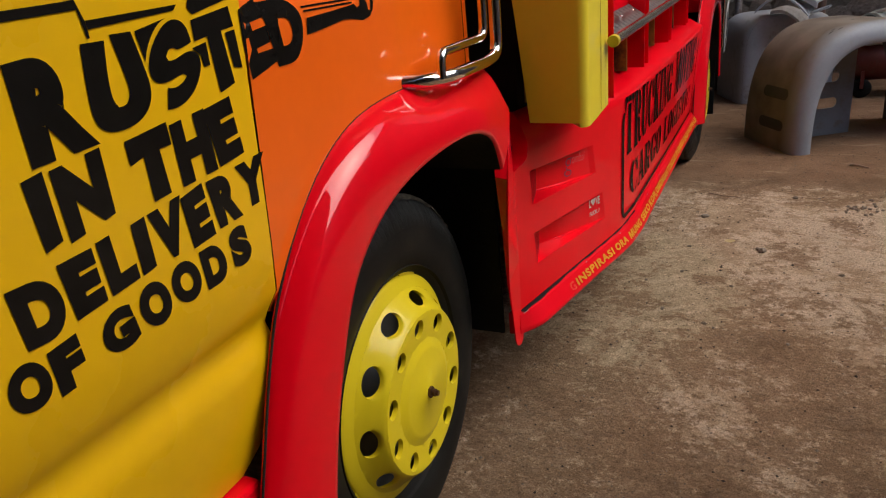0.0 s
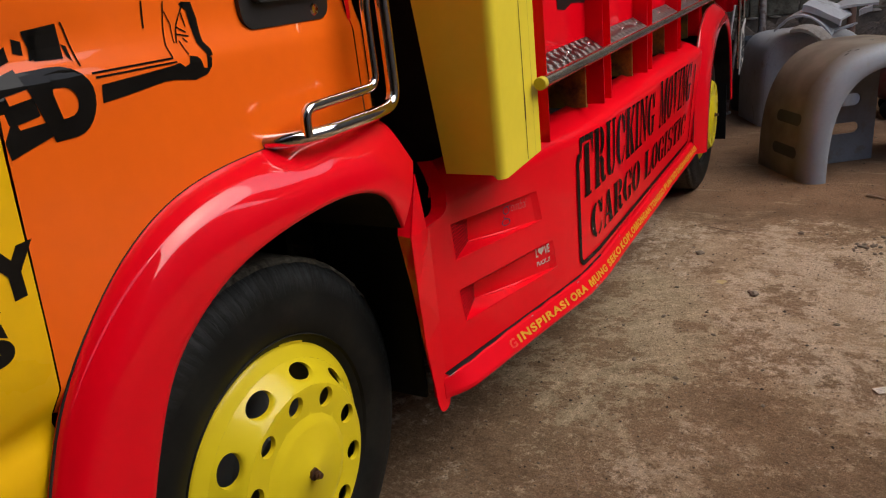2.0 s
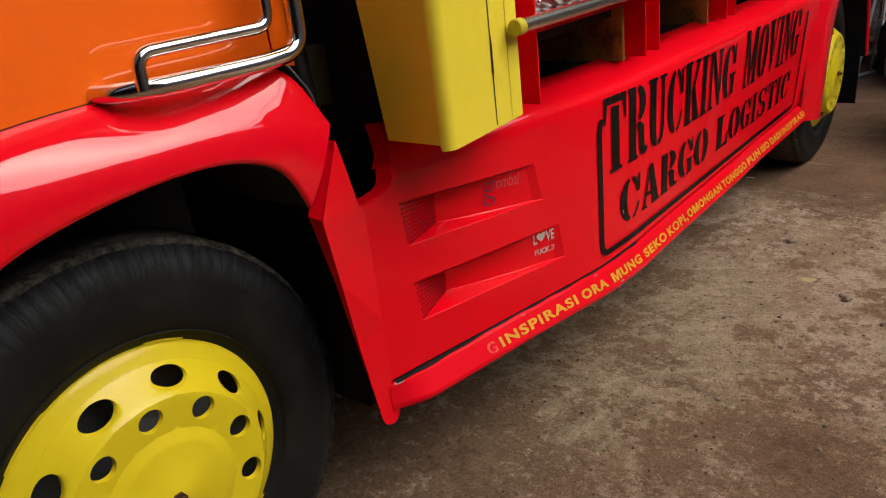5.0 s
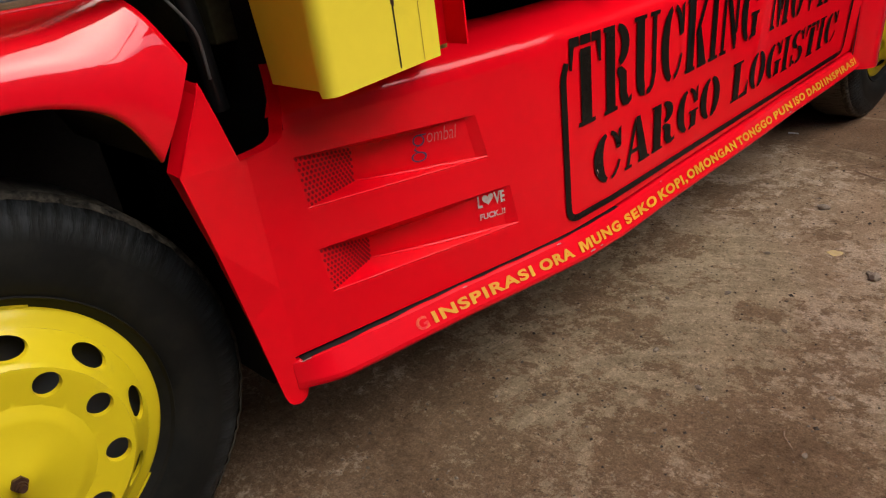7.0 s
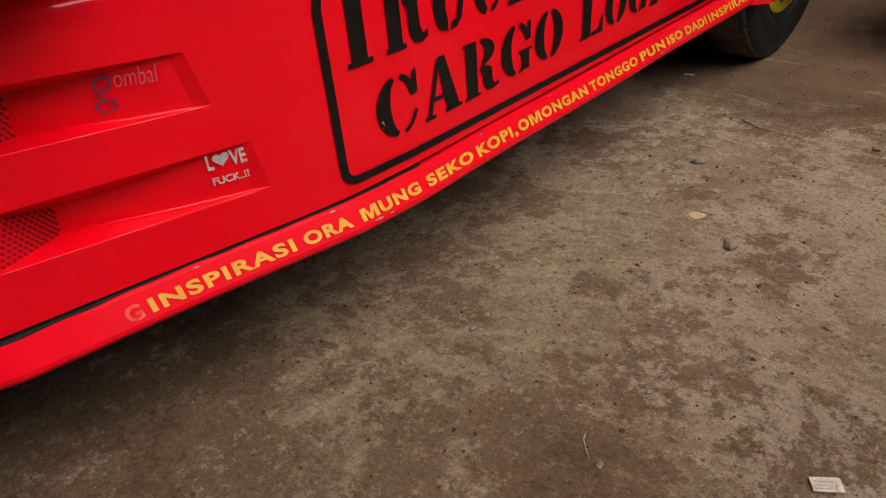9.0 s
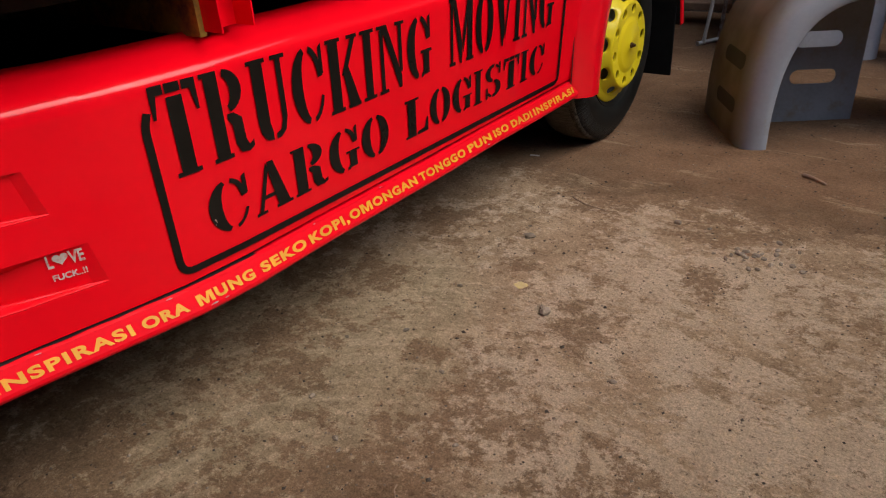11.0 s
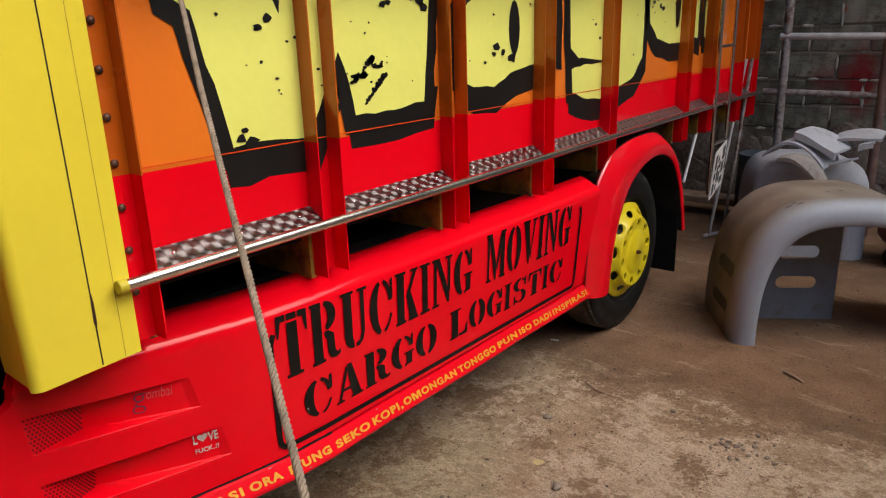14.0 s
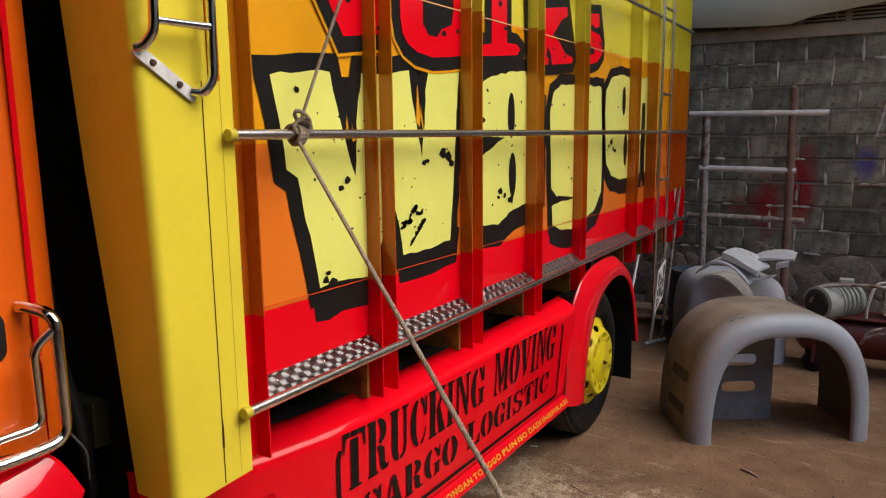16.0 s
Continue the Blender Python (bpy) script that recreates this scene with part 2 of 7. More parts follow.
def tyre_material():
    """Rubber with paler grey streaks across the shoulder, running round the tyre, and dust on the tread."""
    m = material("tyre_rubber", (0.0075, 0.0080, 0.0074), 0.5, vary=0.35, scale=8, fine=60, bump=0.0, spec=0.14, dirt=(0.014, 0.0135, 0.011), dirt_at=0.56)
    t = m.node_tree
    n, l = t.nodes, t.links
    p = n["Principled BSDF"]
    tc, sep, com = n.new("ShaderNodeTexCoord"), n.new("ShaderNodeSeparateXYZ"), n.new("ShaderNodeCombineXYZ")
    l.new(tc.outputs["Object"], sep.inputs[0])

    def calc(kind, a, b=None):
        x = n.new("ShaderNodeMath")
        x.operation = kind
        for i, v in enumerate((a, b)):
            if isinstance(v, (int, float)):
                x.inputs[i].default_value = v
            elif v is not None:
                l.new(v, x.inputs[i])
        return x.outputs[0]

    ang = calc("ARCTAN2", sep.outputs["Z"], sep.outputs["Y"])
    rad = calc("SQRT", calc("ADD", calc("MULTIPLY", sep.outputs["Y"], sep.outputs["Y"]), calc("MULTIPLY", sep.outputs["Z"], sep.outputs["Z"])))
    l.new(calc("MULTIPLY", ang, 22.0), com.inputs["X"])
    l.new(calc("MULTIPLY", rad, 9.0), com.inputs["Y"])
    l.new(calc("MULTIPLY", sep.outputs["X"], 9.0), com.inputs["Z"])
    streak = n.new("ShaderNodeTexNoise")
    streak.inputs["Scale"].default_value, streak.inputs["Detail"].default_value, streak.inputs["Roughness"].default_value = 1.6, 6, 0.7
    l.new(com.outputs[0], streak.inputs["Vector"])

    def ranged(v, a, b, c=0.0, d=1.0):
        x = n.new("ShaderNodeMapRange")
        for key, val in (("From Min", a), ("From Max", b), ("To Min", c), ("To Max", d)):
            x.inputs[key].default_value = val
        l.new(v, x.inputs["Value"])
        return x.outputs["Result"]

    # fine cross grooves round the shoulder, worn uneven
    groove = ranged(calc("SINE", calc("ADD", calc("MULTIPLY", ang, 118.0), calc("MULTIPLY", streak.outputs["Fac"], 11.0))), 0.25, 0.85, 1.0, 0.45)
    band = ranged(rad, 0.345, 0.380)
    shoulder = calc("MULTIPLY", calc("MULTIPLY", band, groove), ranged(streak.outputs["Fac"], 0.40, 0.64, 0.10, 1.0))
    mix = n.new("ShaderNodeMix")
    mix.data_type = "RGBA"
    old = p.inputs["Base Color"].links[0].from_socket
    l.new(old, mix.inputs["A"])
    mix.inputs["B"].default_value = (0.036, 0.041, 0.044, 1)
    l.new(shoulder, mix.inputs["Factor"])
    dusty = n.new("ShaderNodeMix")
    dusty.data_type = "RGBA"
    l.new(mix.outputs["Result"], dusty.inputs["A"])
    dusty.inputs["B"].default_value = (0.105, 0.094, 0.074, 1)
    l.new(calc("MULTIPLY", ranged(rad, 0.4005, 0.4045), ranged(streak.outputs["Fac"], 0.34, 0.56, 0.25, 1.0)), dusty.inputs["Factor"])
    l.new(dusty.outputs["Result"], p.inputs["Base Color"])
    b = n.new("ShaderNodeBump")
    b.inputs["Strength"].default_value, b.inputs["Distance"].default_value = 0.5, 0.006
    l.new(calc("MULTIPLY", band, calc("ADD", groove, streak.outputs["Fac"])), b.inputs["Height"])
    l.new(b.outputs["Normal"], p.inputs["Normal"])
    return m


TYRE = tyre_material()
TREAD_DUST = material("dusty_tread", (0.085, 0.076, 0.060), 0.85, vary=0.6, scale=40, fine=160, bump=0.3, spec=0.1, dirt=(0.012, 0.012, 0.011), dirt_at=0.52)


def block_material():
    """Grey concrete block, each one a little different."""
    m = material("concrete_block", (0.215, 0.200, 0.148), 0.95, vary=0.5, scale=9, fine=70, bump=0.8, dirt=(0.115, 0.080, 0.060), dirt_at=0.54, spec=0.1)
    t = m.node_tree
    info, hue = t.nodes.new("ShaderNodeObjectInfo"), t.nodes.new("ShaderNodeHueSaturation")
    p = t.nodes["Principled BSDF"]
    old = p.inputs["Base Color"].links[0].from_socket
    rng = t.nodes.new("ShaderNodeMapRange")
    rng.inputs["To Min"].default_value, rng.inputs["To Max"].default_value = 0.65, 1.35
    t.links.new(info.outputs["Random"], rng.inputs["Value"])
    t.links.new(rng.outputs["Result"], hue.inputs["Value"])
    t.links.new(old, hue.inputs["Color"])
    geo, wob = t.nodes.new("ShaderNodeNewGeometry"), t.nodes.new("ShaderNodeTexNoise")
    wob.inputs["Scale"].default_value, wob.inputs["Detail"].default_value = 7.0, 5
    t.links.new(geo.outputs["Position"], wob.inputs["Vector"])
    out = hue.outputs["Color"]
    for (x, z), (sx, sz), colour, most in (((0.98, 1.22), (0.12, 0.38), (0.30, 0.015, 0.02), 0.9), ((0.72, 1.02), (0.13, 0.28), (0.30, 0.015, 0.02), 0.85), ((0.62, 1.50), (0.08, 0.20), (0.42, 0.38, 0.30), 0.6),
                                           ((0.50, 1.05), (0.14, 0.12), (0.26, 0.03, 0.03), 0.5), ((1.42, 1.40), (0.10, 0.14), (0.10, 0.08, 0.30), 0.75), ((0.55, 1.55), (0.03, 0.03), (0.45, 0.05, 0.03), 0.8)):
        off, size, dist = (t.nodes.new("ShaderNodeVectorMath") for _ in range(3))
        off.operation, size.operation, dist.operation = "SUBTRACT", "DIVIDE", "LENGTH"
        off.inputs[1].default_value = (x, 6.2, z)
        size.inputs[1].default_value = (sx, 9.0, sz)
        t.links.new(geo.outputs["Position"], off.inputs[0])
        t.links.new(off.outputs[0], size.inputs[0])
        t.links.new(size.outputs[0], dist.inputs[0])
        add, rng2, mx = t.nodes.new("ShaderNodeMath"), t.nodes.new("ShaderNodeMapRange"), t.nodes.new("ShaderNodeMix")
        add.operation = "ADD"
        t.links.new(dist.outputs["Value"], add.inputs[0])
        t.links.new(wob.outputs["Fac"], add.inputs[1])
        rng2.inputs["From Min"].default_value, rng2.inputs["From Max"].default_value = 1.6, 0.9
        rng2.inputs["To Max"].default_value = most
        t.links.new(add.outputs[0], rng2.inputs["Value"])
        mx.data_type = "RGBA"
        t.links.new(rng2.outputs["Result"], mx.inputs["Factor"])
        t.links.new(out, mx.inputs["A"])
        mx.inputs["B"].default_value = (*colour, 1)
        out = mx.outputs["Result"]
    t.links.new(out, p.inputs["Base Color"])
    return m


BLOCK = block_material()
JOINT = material("brown_joint", (0.235, 0.192, 0.148), 0.95, vary=0.45, scale=7, fine=90, bump=0.4, dirt=(0.36, 0.31, 0.25), dirt_at=0.63, spec=0.1)


def ground_material():
    """Worn tan concrete under a broken film of trodden brown earth."""
    m = bpy.data.materials.new("earthy_concrete")
    m.use_nodes = True
    t = m.node_tree
    n, l = t.nodes, t.links
    p = n["Principled BSDF"]
    pos = n.new("ShaderNodeNewGeometry").outputs["Position"]

    def tex(scale, detail, rough=0.6, stretch=None, distort=0.0, vector=None):
        x = n.new("ShaderNodeTexNoise")
        x.inputs["Scale"].default_value, x.inputs["Detail"].default_value = scale, detail
        x.inputs["Roughness"].default_value, x.inputs["Distortion"].default_value = rough, distort
        if stretch:
            mp = n.new("ShaderNodeMapping")
            mp.inputs["Scale"].default_value = stretch
            mp.inputs["Rotation"].default_value = (0, 0, 0.5)
            l.new(pos, mp.inputs["Vector"])
            vector = mp.outputs["Vector"]
        l.new(vector or pos, x.inputs["Vector"])
        return x.outputs["Fac"]

    def calc(kind, *args):
        x = n.new("ShaderNodeMath")
        x.operation = kind
        for i, v in enumerate(args):
            if isinstance(v, (int, float)):
                x.inputs[i].default_value = v
            else:
                l.new(v, x.inputs[i])
        return x.outputs[0]

    def ranged(v, a, b, c=0.0, d=1.0):
        x = n.new("ShaderNodeMapRange")
        x.interpolation_type = "SMOOTHSTEP"
        for key, val in (("From Min", a), ("From Max", b), ("To Min", c), ("To Max", d)):
            x.inputs[key].default_value = val
        l.new(v, x.inputs["Value"])
        return x.outputs["Result"]

    def ramp(fac, *stops):
        r = n.new("ShaderNodeValToRGB")
        e = r.color_ramp.elements
        while len(e) < len(stops):
            e.new(0.5)
        for k, (at, c) in zip(e, stops):
            k.position, k.color = at, (*c, 1)
        l.new(fac, r.inputs["Fac"])
        return r.outputs["Color"]

    def mix(fac, a, b, kind="MIX"):
        x = n.new("ShaderNodeMix")
        x.data_type, x.blend_type = "RGBA", kind
        if isinstance(fac, float):
            x.inputs["Factor"].default_value = fac
        else:
            l.new(fac, x.inputs["Factor"])
        l.new(a, x.inputs["A"])
        l.new(b, x.inputs["B"])
        return x.outputs["Result"]

    def spot(x, y, rx, ry):
        """1 at the middle of a patch, 0 at its rim and beyond."""
        off, size, dist = (n.new("ShaderNodeVectorMath") for _ in range(3))
        off.operation, size.operation, dist.operation = "SUBTRACT", "DIVIDE", "LENGTH"
        off.inputs[1].default_value, size.inputs[1].default_value = (x, y, 0), (rx, ry, 1)
        l.new(pos, off.inputs[0])
        l.new(off.outputs[0], size.inputs[0])
        l.new(size.outputs[0], dist.inputs[0])
        return ranged(dist.outputs["Value"], 1.0, 0.0)

    # bare concrete: tan, pitted, greyer where it was scraped beside the truck
    tan = ramp(tex(6, 8, 0.7), (0.34, (0.345, 0.238, 0.150)), (0.52, (0.440, 0.312, 0.202)), (0.68, (0.540, 0.398, 0.266)))
    crust = ramp(tex(9, 6, 0.7), (0.34, (0.520, 0.392, 0.272)), (0.66, (0.660, 0.518, 0.380)))
    flaky = calc("ADD", calc("MULTIPLY", calc("SUBTRACT", tex(15, 12, 0.78, (1.0, 1.5, 1.0)), 0.5), 1.1), tex(3.3, 8, 0.7))
    flaky = calc("ADD", flaky, ranged(spot(1.10, 1.90, 1.2, 1.2), 0.0, 0.8, 0.0, 0.085))
    bare = mix(ranged(flaky, 0.515, 0.565), tan, crust)
    grey = ramp(tex(11, 10, 0.72), (0.34, (0.308, 0.231, 0.144)), (0.66, (0.581, 0.446, 0.288)))
    scraped = ranged(calc("ADD", spot(0.14, 1.35, 0.70, 1.1), calc("MULTIPLY", tex(3, 8, 0.7), 0.5)), 0.46, 0.74)
    c = mix(scraped, bare, grey)
    # arcs of an old trowel
    sep, arm = n.new("ShaderNodeSeparateXYZ"), n.new("ShaderNodeCombineXYZ")
    l.new(pos, sep.inputs[0])
    dx, dy = calc("SUBTRACT", sep.outputs["X"], 0.75), calc("SUBTRACT", sep.outputs["Y"], 0.85)
    far = calc("SQRT", calc("ADD", calc("MULTIPLY", dx, dx), calc("MULTIPLY", dy, dy)))
    l.new(calc("MULTIPLY", far, 22.0), arm.inputs["X"])
    l.new(calc("MULTIPLY", calc("ARCTAN2", dx, dy), 1.6), arm.inputs["Y"])
    arcs = tex(1.6, 8, 0.62, vector=arm.outputs[0])
    c = mix(calc("MULTIPLY", scraped, ranged(arcs, 0.48, 0.64, 0.0, 0.75)), c, ramp(tex(60, 4), (0.3, (0.532, 0.412, 0.271)), (0.7, (0.660, 0.511, 0.346))))
    # how much earth lies where
    film = tex(2.1, 14, 0.70, distort=0.25)
    cover = calc("ADD", film, calc("ADD", calc("MULTIPLY", calc("SUBTRACT", tex(15, 12, 0.82), 0.5), 0.90), calc("MULTIPLY", calc("SUBTRACT", tex(5.5, 12, 0.78), 0.5), 0.45)))
    near = ranged(calc("ADD", sep.outputs["Y"], calc("MULTIPLY", tex(1.6, 6, 0.6), 0.7)), 1.70, 0.95, 0.0, 0.10)
    back = ranged(calc("ADD", sep.outputs["Y"], calc("MULTIPLY", tex(1.9, 8, 0.65), 0.7)), 2.95, 3.30, 0.0, 0.30)
    pale = ranged(spot(1.05, 1.95, 1.15, 1.2), 0.0, 0.7, 0.0, -0.085)
    for x in (near, back, pale):
        cover = calc("ADD", cover, x)
    for x, y, rx, ry, k in ((0.70, 1.86, 0.20, 0.22, 0.12), (0.66, 2.13, 0.17, 0.14, 0.10), (0.87, 2.53, 0.26, 0.14, 0.12), (1.06, 1.76, 0.26, 0.20, 0.10), (1.05, 1.45, 0.22, 0.17, 0.12), (0.43, 1.57, 0.11, 0.07, 0.10), (0.92, 2.28, 0.20, 0.14, 0.08), (0.74, 1.20, 0.34, 0.24, 0.05)):
        cover = calc("ADD", cover, calc("MULTIPLY", spot(x, y, rx, ry), k))
    earth = ramp(tex(5, 9, 0.7), (0.32, (0.193, 0.117, 0.066)), (0.52, (0.266, 0.166, 0.097)), (0.70, (0.364, 0.239, 0.146)))
    c = mix(ranged(cover, 0.490, 0.535, 0.0, 0.82), c, earth)
    # darker, denser soil in the thick of it, and redder soil at the back
    soil = ramp(tex(9, 8, 0.7), (0.34, (0.101, 0.060, 0.035)), (0.66, (0.182, 0.112, 0.066)))
    c = mix(ranged(cover, 0.62, 0.74, 0.0, 0.50), c, soil)
    red = ramp(tex(4, 8, 0.7), (0.34, (0.225, 0.128, 0.074)), (0.66, (0.345, 0.205, 0.124)))
    c = mix(ranged(calc("ADD", sep.outputs["Y"], calc("MULTIPLY", tex(2.3, 9, 0.66), 0.9)), 3.15, 3.60, 0.0, 0.85), c, red)
    # thin pale scuffs, and pale flecks where the film is broken
    scuffs = tex(2.4, 12, 0.74, (0.8, 3.4, 1.0), 0.4)
    c = mix(ranged(scuffs, 0.555, 0.64, 0.0, 0.42), c, ramp(tex(50, 4), (0.3, (0.462, 0.333, 0.214)), (0.7, (0.660, 0.493, 0.329))))
    flecks = calc("MULTIPLY", ranged(tex(34, 10, 0.84), 0.548, 0.575), ranged(cover, 0.72, 0.44, 0.0, 0.9))
    c = mix(flecks, c, ramp(tex(8, 2), (0.3, (0.644, 0.479, 0.314)), (0.7, (0.660, 0.509, 0.349))))
    pits = ranged(tex(40, 10, 0.84), 0.445, 0.415, 0.0, 0.6)
    c = mix(pits, c, ramp(tex(8, 2), (0.3, (0.140, 0.090, 0.056)), (0.7, (0.266, 0.180, 0.115))))
    for scale, lo, hi in ((210, 0.72, 1.28), (80, 0.80, 1.20)):
        c = mix(1.0, c, ramp(tex(scale, 4, 0.7), (0.32, (lo, lo, lo)), (0.68, (hi, hi, hi))), "MULTIPLY")
    l.new(c, p.inputs["Base Color"])
    p.inputs["Roughness"].default_value = 0.92
    p.inputs["Specular IOR Level"].default_value = 0.06
    b1, b2 = n.new("ShaderNodeBump"), n.new("ShaderNodeBump")
    b1.inputs["Strength"].default_value, b1.inputs["Distance"].default_value = 1.0, 0.010
    b2.inputs["Strength"].default_value, b2.inputs["Distance"].default_value = 0.8, 0.010
    l.new(calc("ADD", flaky, cover), b1.inputs["Height"])
    l.new(tex(60, 8, 0.75), b2.inputs["Height"])
    l.new(b1.outputs["Normal"], b2.inputs["Normal"])
    l.new(b2.outputs["Normal"], p.inputs["Normal"])
    return m


GROUND = ground_material()


def swirl_material():
    """Polished plate with overlapping round grinding marks."""
    m = bpy.data.materials.new("engine_turned_plate")
    m.use_nodes = True
    t = m.node_tree
    n, l = t.nodes, t.links
    p = n["Principled BSDF"]
    tc, v = n.new("ShaderNodeTexCoord"), n.new("ShaderNodeTexVoronoi")
    mp = n.new("ShaderNodeMapping")
    mp.inputs["Scale"].default_value = (1.15, 0.82, 1.0)
    v.voronoi_dimensions = "2D"
    l.new(tc.outputs["Object"], mp.inputs["Vector"])
    l.new(mp.outputs["Vector"], v.inputs["Vector"])
    v.inputs["Scale"].default_value, v.inputs["Randomness"].default_value = 27, 0.18
    # the marks run in circles round each centre, so the gloss is drawn out across them
    d, sep, run = n.new("ShaderNodeVectorMath"), n.new("ShaderNodeSeparateXYZ"), n.new("ShaderNodeCombineXYZ")
    d.operation = "SUBTRACT"
    l.new(mp.outputs["Vector"], d.inputs[0])
    l.new(v.outputs["Position"], d.inputs[1])
    l.new(d.outputs[0], sep.inputs[0])
    for out, to, k in (("Y", "X", -1.0), ("X", "Y", 1.0), ("Y", "Z", 0.65)):
        x = n.new("ShaderNodeMath")
        x.operation = "MULTIPLY"
        x.inputs[1].default_value = k
        l.new(sep.outputs[out], x.inputs[0])
        l.new(x.outputs[0], run.inputs[to])
    unit = n.new("ShaderNodeVectorMath")
    unit.operation = "NORMALIZE"
    l.new(run.outputs[0], unit.inputs[0])
    l.new(unit.outputs[0], p.inputs["Tangent"])
    p.inputs["Anisotropic"].default_value = 0.85
    r = n.new("ShaderNodeValToRGB")
    r.color_ramp.elements[0].position, r.color_ramp.elements[1].position = 0.45, 0.62
    r.color_ramp.elements[0].color, r.color_ramp.elements[1].color = (0.30, 0.29, 0.28, 1), (0.10, 0.097, 0.094, 1)
    l.new(v.outputs["Distance"], r.inputs["Fac"])
    l.new(r.outputs["Color"], p.inputs["Base Color"])
    p.inputs["Metallic"].default_value, p.inputs["Roughness"].default_value = 1.0, 0.32
    return m


SWIRL = swirl_material()


# ---- building helpers ----
def mesh_part(name, verts, faces, mat, parent=None, label="", smooth=False):
    me = bpy.data.meshes.new(name)
    me.from_pydata([tuple(v) for v in verts], [], faces)
    me.materials.append(mat)
    if smooth:
        me.shade_smooth()
    ob = new(name, me)
    ob.parent = parent
    return tagged(ob, label) if label else ob


def part(name, bm, mat, parent=None, label="", smooth=False):
    bmesh.ops.recalc_face_normals(bm, faces=bm.faces)
    for e in bm.edges:
        if len(e.link_faces) == 2 and e.calc_face_angle() > 0.85:
            e.smooth = False
    me = bpy.data.meshes.new(name)
    bm.to_mesh(me)
    bm.free()
    for m in mat if isinstance(mat, (list, tuple)) else (mat,):
        me.materials.append(m)
    if smooth:
        me.shade_smooth()
    ob = new(name, me)
    ob.parent = parent
    return tagged(ob, label) if label else ob


def thing(name, label, category, at=(0, 0, 0), group="", kind=""):
    ob = new(name)
    ob.location = at
    return tagged(ob, label, category, group, kind)


def box(lo, hi, bevel=0.0, seg=2, bm=None):
    """A box between two corners, with rounded edges where bevel is given; joined onto bm where given."""
    b = bmesh.new()
    bmesh.ops.create_cube(b, size=1)
    for v in b.verts:
        v.co = [lo[i] + (v.co[i] + 0.5) * (hi[i] - lo[i]) for i in range(3)]
    if bevel:
        bmesh.ops.bevel(b, geom=list(b.edges), offset=bevel, segments=seg, profile=0.5, affect="EDGES")
    return b if bm is None else joined(bm, b)


def joined(a, b, m=None):
    me = bpy.data.meshes.new("tmp")
    if m is not None:
        b.transform(m)
    b.to_mesh(me)
    b.free()
    a.from_mesh(me)
    bpy.data.meshes.remove(me)
    return a


def prism(outline, x0, x1, bm=None):
    """A plate with a given outline in y and z, between x0 and x1."""
    b = bmesh.new()
    front = [b.verts.new((x1, y, z)) for y, z in outline]
    back = [b.verts.new((x0, y, z)) for y, z in outline]
    b.faces.new(front)
    b.faces.new(back[::-1])
    k = len(outline)
    for i in range(k):
        b.faces.new((front[i], back[i], back[(i + 1) % k], front[(i + 1) % k]))
    return b if bm is None else joined(bm, b)


def rounded(points, radius, steps=5):
    """The points of a path with its corners rounded off."""
    pts = [Vector(p) for p in points]
    out = [pts[0]]
    for a, b, c in zip(pts, pts[1:], pts[2:]):
        u, w = (a - b), (c - b)
        r = min(radius, u.length * 0.49, w.length * 0.49)
        p, q = b + u.normalized() * r, b + w.normalized() * r
        out += [p.lerp(b, s / steps).lerp(b.lerp(q, s / steps), s / steps) for s in range(steps + 1)]
    return out + [pts[-1]]


def tube(points, r, seg=12, bm=None, caps=True, radii=None):
    """A round tube along a path."""
    b = bmesh.new()
    pts = [Vector(p) for p in points]
    ring, side = [], None
    for i, p in enumerate(pts):
        d = (pts[min(i + 1, len(pts) - 1)] - pts[max(i - 1, 0)]).normalized()
        if side is None:
            side = d.cross(Vector((0, 0, 1)) if abs(d.z) < 0.9 else Vector((1, 0, 0))).normalized()
        side = (side - d * side.dot(d)).normalized()
        up = d.cross(side)
        k = radii[i] if radii else r
        ring.append([b.verts.new(p + (side * math.cos(a) + up * math.sin(a)) * k) for a in [2 * math.pi * j / seg for j in range(seg)]])
    for u, w in zip(ring, ring[1:]):
        for j in range(seg):
            b.faces.new((u[j], u[(j + 1) % seg], w[(j + 1) % seg], w[j]))
    if caps:
        b.faces.new(ring[0][::-1])
        b.faces.new(ring[-1])
    return b if bm is None else joined(bm, b)


def lathe(profile, seg=64, closed=False):
    """A shape turned about the x axis from rows of (x, radius)."""
    b = bmesh.new()
    rings = []
    for x, r in profile:
        if r < 1e-5:
            rings.append([b.verts.new((x, 0, 0))])
        else:
            rings.append([b.verts.new((x, r * math.cos(a), r * math.sin(a))) for a in [2 * math.pi * j / seg for j in range(seg)]])
    pairs = list(zip(rings, rings[1:])) + ([(rings[-1], rings[0])] if closed else [])
    for u, w in pairs:
        for j in range(seg):
            k = (j + 1) % seg
            if len(u) == 1 and len(w) == 1:
                continue
            if len(u) == 1:
                b.faces.new((u[0], w[k], w[j]))
            elif len(w) == 1:
                b.faces.new((u[j], u[k], w[0]))
            else:
                b.faces.new((u[j], u[k], w[k], w[j]))
    return b


def grid_faces(rows, cols):
    return [(i * cols + j, i * cols + j + 1, (i + 1) * cols + j + 1, (i + 1) * cols + j) for i in range(rows - 1) for j in range(cols - 1)]


def lerp_table(table, y):
    """Straight-line interpolation in rows of (y, value)."""
    return float(np.interp(y, [a for a, _ in table], [b for _, b in table]))


